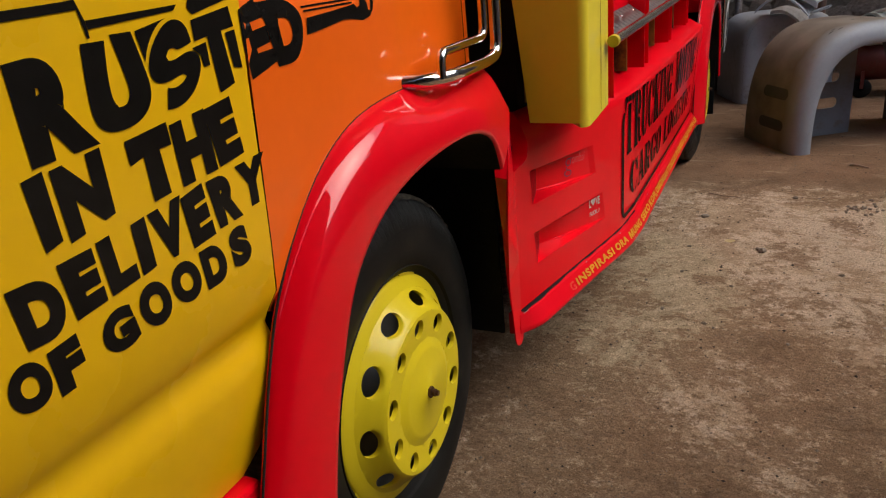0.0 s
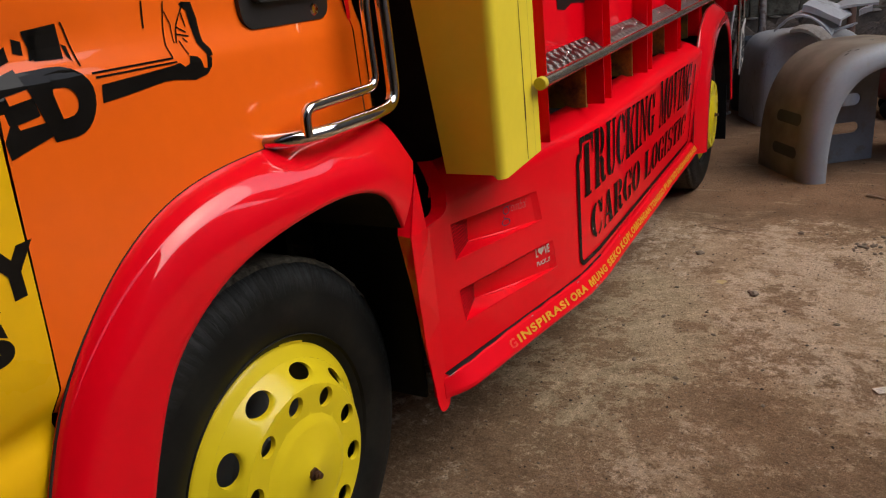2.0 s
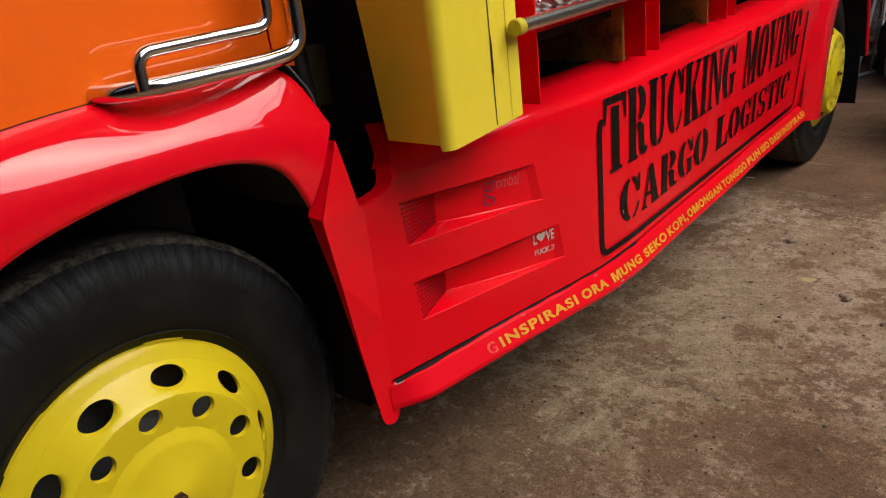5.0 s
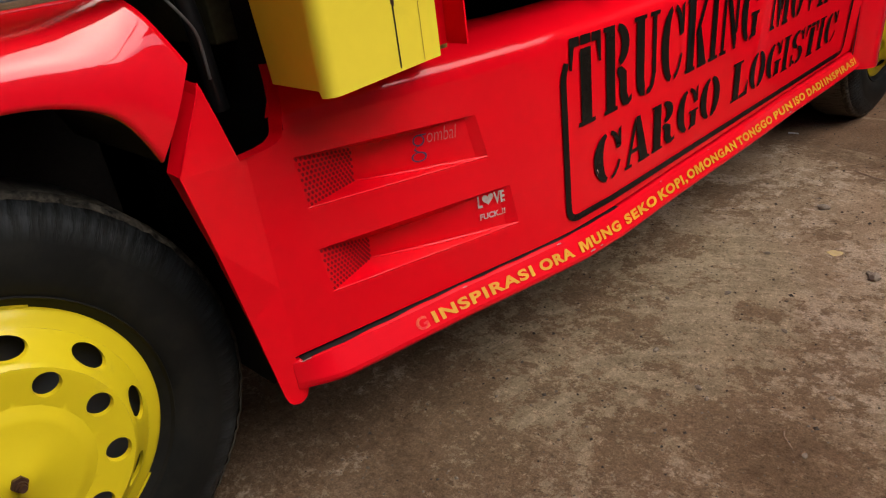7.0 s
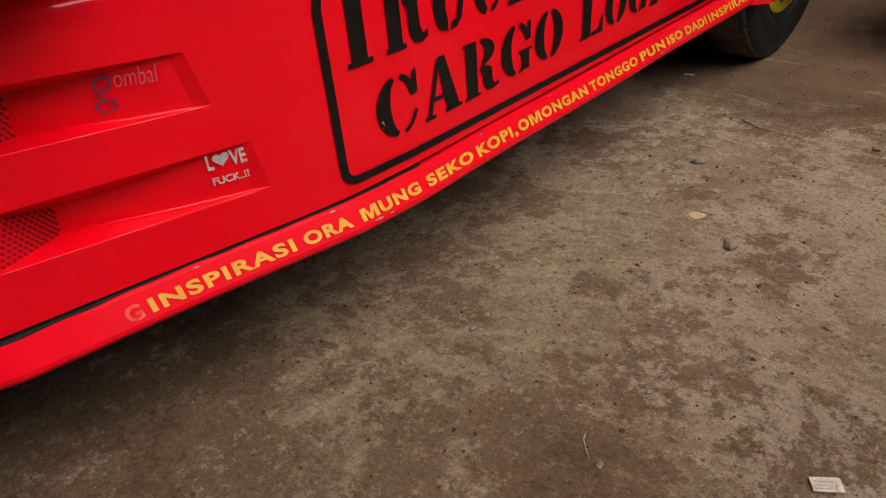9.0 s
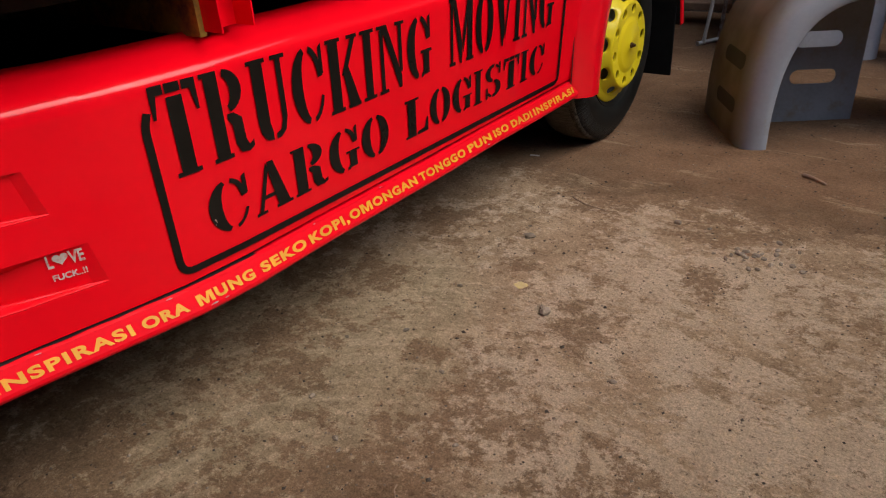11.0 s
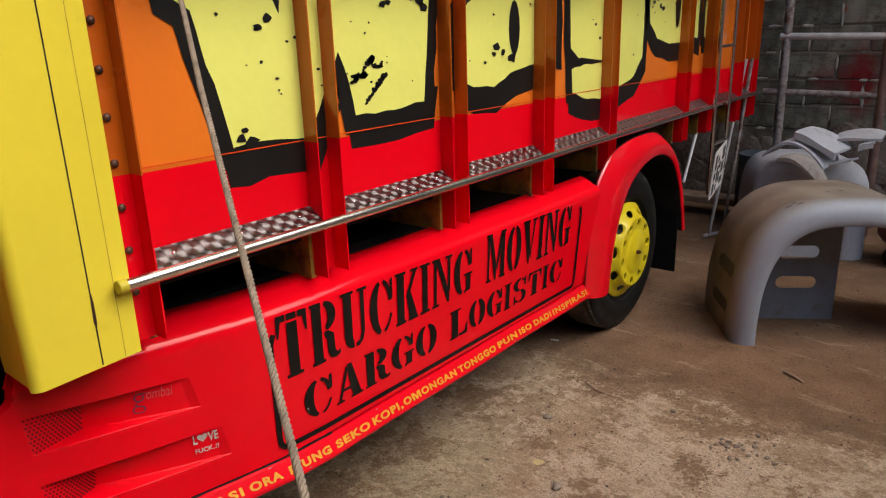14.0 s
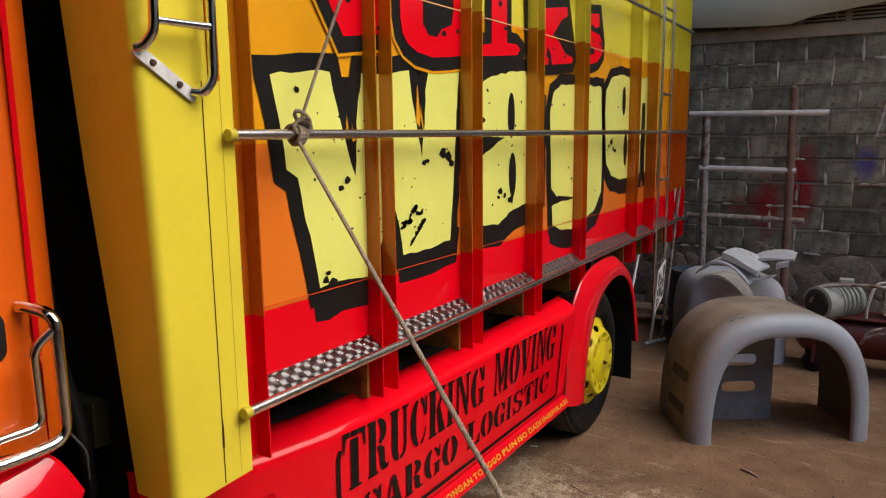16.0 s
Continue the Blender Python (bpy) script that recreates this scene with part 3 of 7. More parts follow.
def offset_outline(pts, d):
    """An outline in the plane, moved outward by d."""
    area = sum(a[0] * b[1] - b[0] * a[1] for a, b in zip(pts, pts[1:] + pts[:1]))
    s = 1 if area > 0 else -1
    out = []
    for i, p in enumerate(pts):
        a, c = Vector(pts[i - 1]), Vector(pts[(i + 1) % len(pts)])
        p = Vector(p)
        u, w = (p - a).normalized(), (c - p).normalized()
        n1, n2 = Vector((u.y, -u.x)) * s, Vector((w.y, -w.x)) * s
        m = (n1 + n2)
        m = m.normalized() if m.length > 0.05 else n1
        out.append(tuple(p + m * d / max(0.5, m.dot(n1))))
    return out


def flat_outlines(outlines, at, holes=()):
    """Filled outlines in y and z; at(y, z) gives each corner's place."""
    b = bmesh.new()
    for pts in outlines:
        t = bmesh.new()
        vs = [t.verts.new((0, y, z)) for y, z in pts]
        es = [t.edges.new((vs[i], vs[(i + 1) % len(vs)])) for i in range(len(vs))]
        bmesh.ops.triangle_fill(t, edges=es, use_beauty=True)
        for f in t.faces:
            if f.normal.x < 0:
                f.normal_flip()
        joined(b, t)
    for v in b.verts:
        v.co = at(v.co.y, v.co.z)
    return b


def decal(name, bm, mat, parent, label=""):
    me = bpy.data.meshes.new(name)
    bm.to_mesh(me)
    bm.free()
    me.materials.append(mat)
    ob = new(name, me)
    ob.parent = parent
    return tagged(ob, label) if label else ob


def lettering(text, width, height, bold=0.0, shear=0.0, spacing=1.0):
    """Built-in font letters as a flat bmesh, fitted into width by height from the origin, in y and z."""
    cu = bpy.data.curves.new("text", "FONT")
    cu.body, cu.size, cu.offset, cu.shear, cu.space_character = text, 1.0, bold, shear, spacing
    cu.resolution_u = 6
    ob = new("text", cu)
    dg = bpy.context.evaluated_depsgraph_get()
    dg.update()
    me = bpy.data.meshes.new_from_object(ob.evaluated_get(dg))
    b = bmesh.new()
    b.from_mesh(me)
    bpy.data.objects.remove(ob)
    bpy.data.meshes.remove(me)
    xs, ys = [v.co.x for v in b.verts], [v.co.y for v in b.verts]
    x0, x1, y0, y1 = min(xs), max(xs), min(ys), max(ys)
    for v in b.verts:
        v.co = (0, (v.co.x - x0) / (x1 - x0) * width, (v.co.y - y0) / (y1 - y0) * height)
    for f in b.faces:
        f.normal_update()
    return b


def laid(bm, at):
    for v in bm.verts:
        v.co = at(v.co.y, v.co.z)
    for f in bm.faces:
        f.normal_update()
        if f.normal.x < 0:
            f.normal_flip()
    return bm


# ---- the place: ground, walls, roof ----
ground = part("ground", bmesh.new(), GROUND)
b = bmesh.new()
bmesh.ops.create_grid(b, x_segments=2, y_segments=2, size=60)
b.to_mesh(ground.data)
b.free()
tagged(ground, "worn brown concrete and trodden earth floor", "ground", kind="structure")

BACK = 6.2
wall_back = part("wall_back", box((-5.0, BACK + 0.01, 0.0), (7.5, BACK + 0.2, 5.5)), JOINT)
tagged(wall_back, "grey concrete block wall with pale mortar joints and faded spray paint", "wall", kind="structure")
# not in view: added to shut out light from this side
unseen_wall_side = part("unseen_wall_side", box((-5.2, -7.0, 0.0), (-5.0, BACK + 0.2, 4.3)), WALL_PLAIN)
tagged(unseen_wall_side, "unseen dim wall added to close off light behind the truck", "wall", kind="structure")
# unseen roof; its outer edge is placed to shape the sky light
ceiling = part("ceiling", box((-5.2, -7.0, 4.3), (1.15, BACK + 0.2, 4.36)), TIN)
tagged(ceiling, "unseen dark sheet roof, its edge set to shape the light", "ceiling", kind="structure")

# two more unseen sheets, added to block sky light at rear and front
light_block_rear = part("light_block_rear", box((1.152, 5.5, 5.5), (7.5, BACK + 0.2, 5.56)), TIN)
tagged(light_block_rear, "unseen dark sheet added to block sky light at the rear", "ceiling", kind="structure")
light_block_front = part("light_block_front", box((1.152, -7.0, 3.6), (7.5, -0.6, 3.66)), TIN)
tagged(light_block_front, "unseen dark sheet added to block sky light at the front", "ceiling", kind="structure")
# unseen wall, added to bound the sky and bounce light back
bounce_wall = part("bounce_wall", box((7.5, -7.0, 0.0), (7.7, BACK + 0.2, 4.6)), BOUNCE_WALL)
tagged(bounce_wall, "unseen pale wall added to bounce light onto the truck's side", "wall", kind="structure")
# not in view: added to darken reflections from the front
unseen_wall_front = part("unseen_wall_front", box((-5.2, -7.2, 0.0), (7.7, -7.0, 4.3)), WALL_PLAIN)
tagged(unseen_wall_front, "unseen dim wall added to block light behind the camera", "wall", kind="structure")

# ---- the truck ----
truck = thing("truck", "cargo truck painted red, orange and yellow with black lettering, parked", "truck")


def skirt_x(y, z):
    """How far out the side skirt's face stands."""
    if y < 0.45:
        # the tail swings out beside the wing, more so towards its top
        return 0.052 + (0.45 - y) * (0.35 * min(1, max(0, (z - 0.45) / 0.3)) - 0.12)
    if y < 1.0:
        return 0.052 + (y - 0.45) * 0.218
    out = lerp_table([(1.0, 0.172), (1.1, 0.19), (1.25, 0.201), (2.0, 0.213), (2.95, 0.228)], y)
    return out + 0.035 * (z - 0.4) / 0.4 * min(1, max(0, (y - 1) / 1.7))


def on_skirt(lift):
    return lambda y, z: (skirt_x(y, z) + lift, y, z)


def sill_out(y, dx):
    """The sill comes out from behind the tail."""
    return dx * lerp_table([(0.437 + 0.009 * i, 0.05 + 0.95 * math.sin(math.pi / 2 * i / 10)) for i in range(11)], y)


def side_skirt():
    skirt = decal("side_skirt", skirt_front(), RED, truck, "glossy red moulded side skirt with two intakes")
    solid = skirt.modifiers.new("thickness", "SOLIDIFY")
    solid.thickness, solid.offset = 0.003, -1
    # rear length of the skirt
    rows = [(0.385, 0), (0.5, 0), (0.62, 0), (0.72, 0), (0.785, 0), (0.803, -0.001), (0.812, -0.006), (0.822, -0.02), (0.845, -0.06), (0.862, -0.10), (0.80, -0.105)]
    ys = [1.0 + 0.05 * i for i in range(38)] + [2.88]
    verts = [(skirt_x(y, min(z, 0.81)) + dx, y, z) for z, dx in rows for y in ys]
    mesh_part("skirt_panel", verts, grid_faces(len(rows), len(ys)), RED, skirt, "long flat red skirt panel", smooth=True)
    # top shelf of the front length, below the corner post
    rows = [(0.785, 0), (0.803, -0.001), (0.812, -0.006), (0.822, -0.02), (0.845, -0.06), (0.862, -0.10), (0.80, -0.105)]
    ys = [0.518, 0.6, 0.7, 0.8, 0.9, 1.0]
    back = lambda y: (y - 0.518) / 0.482
    verts = [(skirt_x(y, min(z, 0.81)) + dx * (0.45 + 0.55 * back(y)), y + max(0, z - 0.80) * 0.55 * (1 - back(y)), z + max(0, z - 0.81) * 0.35 * (1 - back(y))) for z, dx in rows for y in ys]
    mesh_part("skirt_shelf", verts, grid_faces(len(rows), len(ys)), RED, skirt, smooth=True)
    # turned-in rim of the notch behind the cab
    notch = [(0.4035, 0.884), (0.418, 0.833), (0.437, 0.760), (0.484, 0.764), (0.503, 0.769), (0.513, 0.777), (0.517, 0.786)]
    line = [(skirt_x(y, z), y, z) for y, z in notch] + verts[len(ys)::len(ys)][:5]
    mesh_part("notch_rim", [(x - dx, y, z - 0.1 * dx) for dx in (0.0, 0.004, 0.040) for x, y, z in line], grid_faces(3, len(line)), RED, skirt, "turned-in red rim", smooth=True)
    # folded front edge of the tail
    edge_out = [(0.399, 0.891), (0.393, 0.876), (0.362, 0.828), (0.328, 0.776), (0.358, 0.640), (0.385, 0.490), (0.4085, 0.318)]
    edge_in = [(skirt_x(y, z) - dx, y - 0.12 * dx, z + 0.2 * dx) for (y, z), dx in zip(edge_out, (0.030, 0.034, 0.034, 0.030, 0.014, 0.006, 0.001))]
    verts = [(skirt_x(y, z), y, z) for y, z in edge_out] + edge_in
    n = len(edge_out)
    mesh_part("skirt_edge", verts, [(i, n + i, n + i + 1, i + 1) for i in range(n - 1)], RED, skirt, "folded red edge beside the wheel")
    part("rounded_edge", tube([Vector((skirt_x(y, z) - 0.0010, y + 0.0006, z)) for y, z in edge_out[:5]], 0.0020, 8), RED, skirt, smooth=True)
    # sill that carries the yellow motto
    rows = [(0.377, -0.03), (0.3775, 0.001), (0.374, 0.010), (0.334, 0.033), (0.327, 0.034), (0.320, 0.03), (0.318, -0.03)]
    ys = [0.437 + 0.0075 * i for i in range(13)] + [0.6, 0.8, 1.0, 1.05, 1.1, 1.17, 1.25, 1.5, 1.75, 2.0, 2.25, 2.5, 2.7, 2.84]
    b = bmesh.new()
    grid = [[b.verts.new((skirt_x(y, 0.385) + (sill_out(y, dx) if dx > 0 else dx), y, z + 0.002 * math.sin(9 * y))) for y in ys] for z, dx in rows]
    for u, w in zip(grid, grid[1:]):
        for j in range(len(ys) - 1):
            b.faces.new((u[j], u[j + 1], w[j + 1], w[j]))
    for k in (0, -1):
        b.faces.new([r[k] for r in grid])
    for f in b.faces:
        f.smooth = True
    for e in b.edges:
        e.smooth = abs(e.verts[0].co.y - e.verts[1].co.y) < 0.001 and len(e.link_faces) == 2 and max(len(f.verts) for f in e.link_faces) == 4
    sill = part("sill", b, SILL_RED, skirt, "red sill with a yellow motto")
    # dark seam between sill and panel
    ys = [0.45 + 0.1 * i for i in range(24)]
    verts = [(skirt_x(y, 0.385) + dx, y, z) for z, dx in ((0.372, -0.010), (0.390, -0.010)) for y in ys]
    mesh_part("seam", verts, grid_faces(2, len(ys)), DARK, skirt, "dark open seam")
    # dark strip on the sill's head that paints the shade of the open seam
    ys = [0.455 + 0.02 * i for i in range(42)]
    open_by = [lerp_table([(0.45, 0.006), (0.56, 0.0055), (0.66, 0.003), (0.76, 0.0015), (0.86, 0.0028), (1.0, 0.0015), (1.12, 0.0), (1.2, 0.001), (1.3, 0.0)], y) + 0.0012 * math.sin(61 * y) for y in ys]
    verts = [(skirt_x(y, 0.385) + dx, y, 0.3792 + 0.002 * math.sin(9 * y) - 0.38 * max(0, dx)) for side in (0, 1) for y, o in zip(ys, open_by) for dx in ((o if side else -0.010),)]
    mesh_part("seam_shade", verts, grid_faces(2, len(ys)), DARK, skirt, "dark strip painted as the open seam's shade")
    return skirt


VENTS = [
    # left top, right top, right bottom, left bottom on the face; deep edge top and bottom
    (((0.522, 0.738), (0.878, 0.712), (0.897, 0.624), (0.530, 0.646)), ((0.662, 0.706), (0.655, 0.644))),
    (((0.530, 0.568), (0.942, 0.550), (0.957, 0.461), (0.541, 0.479)), ((0.664, 0.527), (0.659, 0.484))),
]


def skirt_front():
    """The front length of the skirt with its tail, and its two sunken intakes cut out."""
    outline = [(0.4085, 0.318), (0.413, 0.302), (0.420, 0.293), (0.430, 0.289), (0.441, 0.290), (0.450, 0.297), (0.4545, 0.309), (0.455, 0.322), (0.451, 0.345), (0.446, 0.365), (0.445, 0.385), (0.70, 0.385), (1.0, 0.385), (1.0, 0.60), (1.0, 0.785),
               (0.75, 0.785), (0.522, 0.785), (0.515, 0.785), (0.513, 0.777), (0.503, 0.769), (0.484, 0.764), (0.437, 0.760), (0.418, 0.833), (0.4035, 0.884), (0.400, 0.892), (0.396, 0.888), (0.393, 0.876), (0.362, 0.828), (0.328, 0.776), (0.358, 0.640), (0.385, 0.490)]
    b = bmesh.new()

    def loop(pts):
        vs = [b.verts.new((0, y, z)) for y, z in pts]
        return [b.edges.new((vs[i], vs[(i + 1) % len(vs)])) for i in range(len(vs))]

    es = loop(outline)
    for corners, _ in VENTS:
        es += loop(corners)
    bmesh.ops.triangle_fill(b, edges=es, use_beauty=True)
    for f in list(b.faces):
        if f.normal.x < 0:
            f.normal_flip()
    bmesh.ops.bisect_plane(b, geom=list(b.verts) + list(b.edges) + list(b.faces), plane_co=(0, 0.45, 0), plane_no=(0, 1, 0))
    for v in b.verts:
        v.co.x = skirt_x(v.co.y, v.co.z)
    for f in b.faces:
        f.normal_update()
        if f.normal.x < 0:
            f.normal_flip()
    return b


skirt = side_skirt()


def pocket_x(deep, y, z, k):
    """The intake's back plate: deep at its grille, easing out to the face."""
    return skirt_x(y, z) - 0.0003 - 0.007 * min(1, max(0, (1 - k) / 0.035)) - (skirt_x(*deep) - 0.047) * (1 - k) ** 1.8


def intake(corners, deep):
    """A sunken intake: perforated plate, back plate that runs out to the face, floor and roof."""
    a, c2, c, d = [(skirt_x(y, z) - 0.001, y, z) for y, z in corners]
    m1, m2 = [(0.040, y, z) for y, z in deep]
    v, f, n = [], [], 12
    for top, (ty, tz), (fy, fz), (ey, ez) in ((True, deep[0], corners[0], corners[1]), (False, deep[1], corners[3], corners[2])):
        for i in range(n + 1):
            k = i / n
            py, pz = ty + (ey - ty) * k, tz + (ez - tz) * k
            qy, qz = fy + (ey - fy) * k, fz + (ez - fz) * k
            v += [(pocket_x(deep[0], py, pz, k), py, pz), (skirt_x(qy, qz) - 0.001, qy, qz)]
    low = 2 * (n + 1)
    for i in range(n):
        f += [(2 * i, 2 * i + 2, low + 2 * i + 2, low + 2 * i), (2 * i + 1, 2 * i + 3, 2 * i + 2, 2 * i), (low + 2 * i, low + 2 * i + 2, low + 2 * i + 3, low + 2 * i + 1)]
    pocket = mesh_part("intake", v, f, RED, skirt, "sunken red air intake")
    for y0, z0, k0 in ((corners[3][0], corners[3][1], None), (deep[1][0], deep[1][1], 0)):
        ey, ez = corners[2]
        line = []
        for i in range(15):
            k = i / 14
            py, pz = y0 + (ey - y0) * k, z0 + (ez - z0) * k
            line.append(Vector(((skirt_x(py, pz) - 0.0012) if k0 is None else pocket_x(deep[0], py, pz, k), py, pz)))
        edge = tube(line, 0.0016, 8)
        if k0 is not None:
            # the crease swells into a rounded ledge towards the face
            for v in edge.verts:
                near = min(range(15), key=lambda i: (line[i] - v.co).length)
                v.co = line[near] + (v.co - line[near]) * (0.8 + 1.7 * math.sin(math.pi * min(1, near / 14 * 0.93)) ** 1.5)
        part("rounded_edge", edge, RED, skirt, smooth=True)
    grille = mesh_part("grille", [a, m1, m2, d], [(0, 3, 2, 1)], RED, skirt, "red perforated grille plate")
    A, M1, M2, D = Vector(a), Vector(m1), Vector(m2), Vector(d)
    n = (M1 - A).cross(D - A).normalized()
    n = n if n.x > 0 else -n
    verts, faces = [], []
    width, height = (M1 - A).length, (D - A).length
    # flat dark hexagons just above the plate paint the shade inside its holes
    cols, rws = int(width / 0.0105), int(height / 0.0092)
    for i in range(rws):
        for j in range(cols):
            s, t = (j + 0.5 + 0.5 * (i % 2)) / (cols + 0.5), (i + 0.5) / rws
            p = A.lerp(M1, s).lerp(D.lerp(M2, s), t) + n * 0.0015
            e1, e2 = (M1 - A).normalized() * 0.0035, (D - A).normalized() * 0.0035
            k = len(verts)
            verts += [p + e1 * math.cos(q) + e2 * math.sin(q) for q in [math.pi / 3 * h + 0.5 for h in range(6)]]
            faces.append(tuple(range(k, k + 6)))
    tagged(mesh_part("perforation", verts, faces, HOLE_SHADE, skirt, "rows of flat dark hexagons drawn as shaded holes"), kind="stuff")


for corners, deep in VENTS:
    intake(corners, deep)


# stencil lettering: each glyph is a set of outlines in a box one wide and one high
def bar(u0, v0, u1, v1):
    return [(u0, v0), (u1, v0), (u1, v1), (u0, v1)]


def arc(cu, cv, ru, rv, a0, a1, tu, tv=None, steps=10):
    """A thick bow; angles in degrees, thickness at its sides and at its top."""
    tv = tu * 0.45 if tv is None else tv
    q = [radians(a0 + (a1 - a0) * i / steps) for i in range(steps + 1)]
    return [(cu + ru * math.cos(a), cv + rv * math.sin(a)) for a in q] + [(cu + (ru - tu) * math.cos(a), cv + (rv - tv) * math.sin(a)) for a in reversed(q)]


GLYPHS = {
    "T": [bar(0.33, 0, 0.67, 0.86), bar(0.22, 0, 0.33, 0.05), bar(0.67, 0, 0.78, 0.05), [(0.0, 1.0), (0.0, 0.66), (0.06, 0.66), (0.14, 0.90), (0.30, 0.90), (0.30, 1.0)], [(1.0, 1.0), (1.0, 0.66), (0.94, 0.66), (0.86, 0.90), (0.70, 0.90), (0.70, 1.0)], bar(0.34, 0.90, 0.66, 1.0)],
    "R": [bar(0.08, 0, 0.38, 1.0), bar(0, 0, 0.46, 0.05), bar(0, 0.95, 0.08, 1.0), arc(0.48, 0.755, 0.42, 0.245, -78, 85, 0.28, 0.08), [(0.46, 0.50), (0.62, 0.50), (0.80, 0.42), (0.82, 0.16), (0.88, 0.08), (1.0, 0.12), (1.0, 0.04), (0.86, 0.0), (0.66, 0.02), (0.56, 0.14), (0.55, 0.36), (0.46, 0.44)]],
    "U": [[(0.10, 1.0), (0.40, 1.0), (0.40, 0.22), (0.44, 0.12), (0.44, 0.0), (0.26, 0.03), (0.14, 0.12), (0.10, 0.26)], bar(0, 0.95, 0.48, 1.0), bar(0.62, 0.95, 1.0, 1.0), [(0.74, 1.0), (0.88, 1.0), (0.88, 0.24), (0.80, 0.08), (0.66, 0.01), (0.52, 0.0), (0.52, 0.07), (0.66, 0.10), (0.74, 0.22)]],
    "C": [arc(0.50, 0.5, 0.48, 0.5, 102, 258, 0.30, 0.07), arc(0.52, 0.5, 0.42, 0.5, 10, 80, 0.14, 0.08), arc(0.52, 0.5, 0.44, 0.5, -80, -22, 0.08, 0.07), [(0.86, 0.95), (0.96, 1.0), (0.96, 0.60), (0.86, 0.62)]],
    "K": [bar(0.08, 0, 0.38, 1.0), bar(0, 0, 0.46, 0.05), bar(0, 0.95, 0.46, 1.0), [(0.44, 0.48), (0.84, 1.0), (0.98, 1.0), (0.60, 0.50)], [(0.50, 0.50), (0.66, 0.60), (1.0, 0.0), (0.64, 0.0)], bar(0.58, 0, 1.0, 0.05), bar(0.66, 0.95, 1.0, 1.0)],
    "I": [bar(0.28, 0, 0.72, 1.0), bar(0.08, 0, 0.92, 0.05), bar(0.08, 0.95, 0.92, 1.0)],
    "N": [bar(0.10, 0, 0.22, 0.94), bar(0, 0, 0.34, 0.05), [(0.0, 1.0), (0.36, 1.0), (0.86, 0.18), (0.86, 0.0), (0.76, 0.0), (0.26, 0.84), (0.12, 0.95), (0.0, 0.95)], bar(0.78, 0.24, 0.90, 1.0), bar(0.66, 0.95, 1.0, 1.0)],
    "G": [arc(0.50, 0.5, 0.48, 0.5, 102, 258, 0.30, 0.07), arc(0.52, 0.5, 0.42, 0.5, 14, 80, 0.14, 0.08), arc(0.52, 0.5, 0.40, 0.5, -82, -50, 0.10, 0.07), bar(0.66, 0.05, 0.90, 0.42), bar(0.54, 0.40, 1.0, 0.45), [(0.86, 0.95), (0.95, 1.0), (0.95, 0.62), (0.86, 0.64)]],
    "M": [bar(0.06, 0, 0.15, 0.95), bar(0, 0, 0.24, 0.05), [(0.0, 1.0), (0.26, 1.0), (0.52, 0.30), (0.50, 0.0), (0.44, 0.0), (0.18, 0.82), (0.10, 0.95), (0.0, 0.95)], [(0.54, 0.36), (0.74, 1.0), (0.80, 1.0), (0.80, 0.84), (0.56, 0.12)], bar(0.74, 0, 0.94, 1.0), bar(0.68, 0, 1.0, 0.05), bar(0.74, 0.95, 1.0, 1.0)],
    "O": [arc(0.47, 0.5, 0.45, 0.5, 98, 262, 0.29, 0.07), arc(0.53, 0.5, 0.45, 0.5, -82, 82, 0.29, 0.07)],
    "V": [[(0.06, 1.0), (0.40, 1.0), (0.58, 0.28), (0.50, 0.0), (0.44, 0.0)], bar(0, 0.95, 0.48, 1.0), [(0.80, 1.0), (0.90, 1.0), (0.62, 0.10), (0.58, 0.20)], bar(0.68, 0.95, 1.0, 1.0)],
    "A": [[(0.06, 0.0), (0.16, 0.0), (0.46, 0.86), (0.40, 1.0)], bar(0, 0, 0.28, 0.06), [(0.44, 1.0), (0.60, 1.0), (0.94, 0.0), (0.62, 0.0), (0.46, 0.70)], bar(0.54, 0, 1.0, 0.06), bar(0.26, 0.28, 0.56, 0.36)],
    "L": [bar(0.12, 0, 0.46, 1.0), bar(0, 0.94, 0.60, 1.0), bar(0, 0, 0.46, 0.06), [(0.50, 0.0), (1.0, 0.0), (1.0, 0.38), (0.94, 0.38), (0.84, 0.12), (0.50, 0.08)]],
    "S": [arc(0.46, 0.74, 0.40, 0.26, 75, 270, 0.26, 0.09), arc(0.54, 0.26, 0.40, 0.26, -105, 90, 0.26, 0.09), bar(0.80, 0.66, 0.90, 1.0), bar(0.10, 0.0, 0.20, 0.34), arc(0.48, 0.74, 0.38, 0.26, 25, 66, 0.10, 0.07), arc(0.52, 0.26, 0.38, 0.26, 205, 246, 0.10, 0.07)],
}
WIDTHS = {"I": 0.55, "M": 1.25, "T": 0.95}


def stencil(word, y0, y1, z00, z01, z10, z11):
    """A stencilled word between y0 and y1; bottom and top at its start and at its end."""
    total = sum(WIDTHS.get(c, 1.0) for c in word)
    at = y0
    for c in word:
        cell = (y1 - y0) * WIDTHS.get(c, 1.0) / total
        inset = cell * 0.04

        def place(u, v, at=at, cell=cell, inset=inset):
            y = at + inset + u * (cell - 2 * inset)
            k = (y - y0) / (y1 - y0)
            lo, hi = z00 + (z10 - z00) * k, z01 + (z11 - z01) * k
            return (y, lo + v * (hi - lo))

        shapes = [[place(u, v) for u, v in g] for g in GLYPHS[c]]
        decal("stencil_letter", flat_outlines(shapes, on_skirt(0.003)), LETTER_BLACK, skirt)
        at += cell


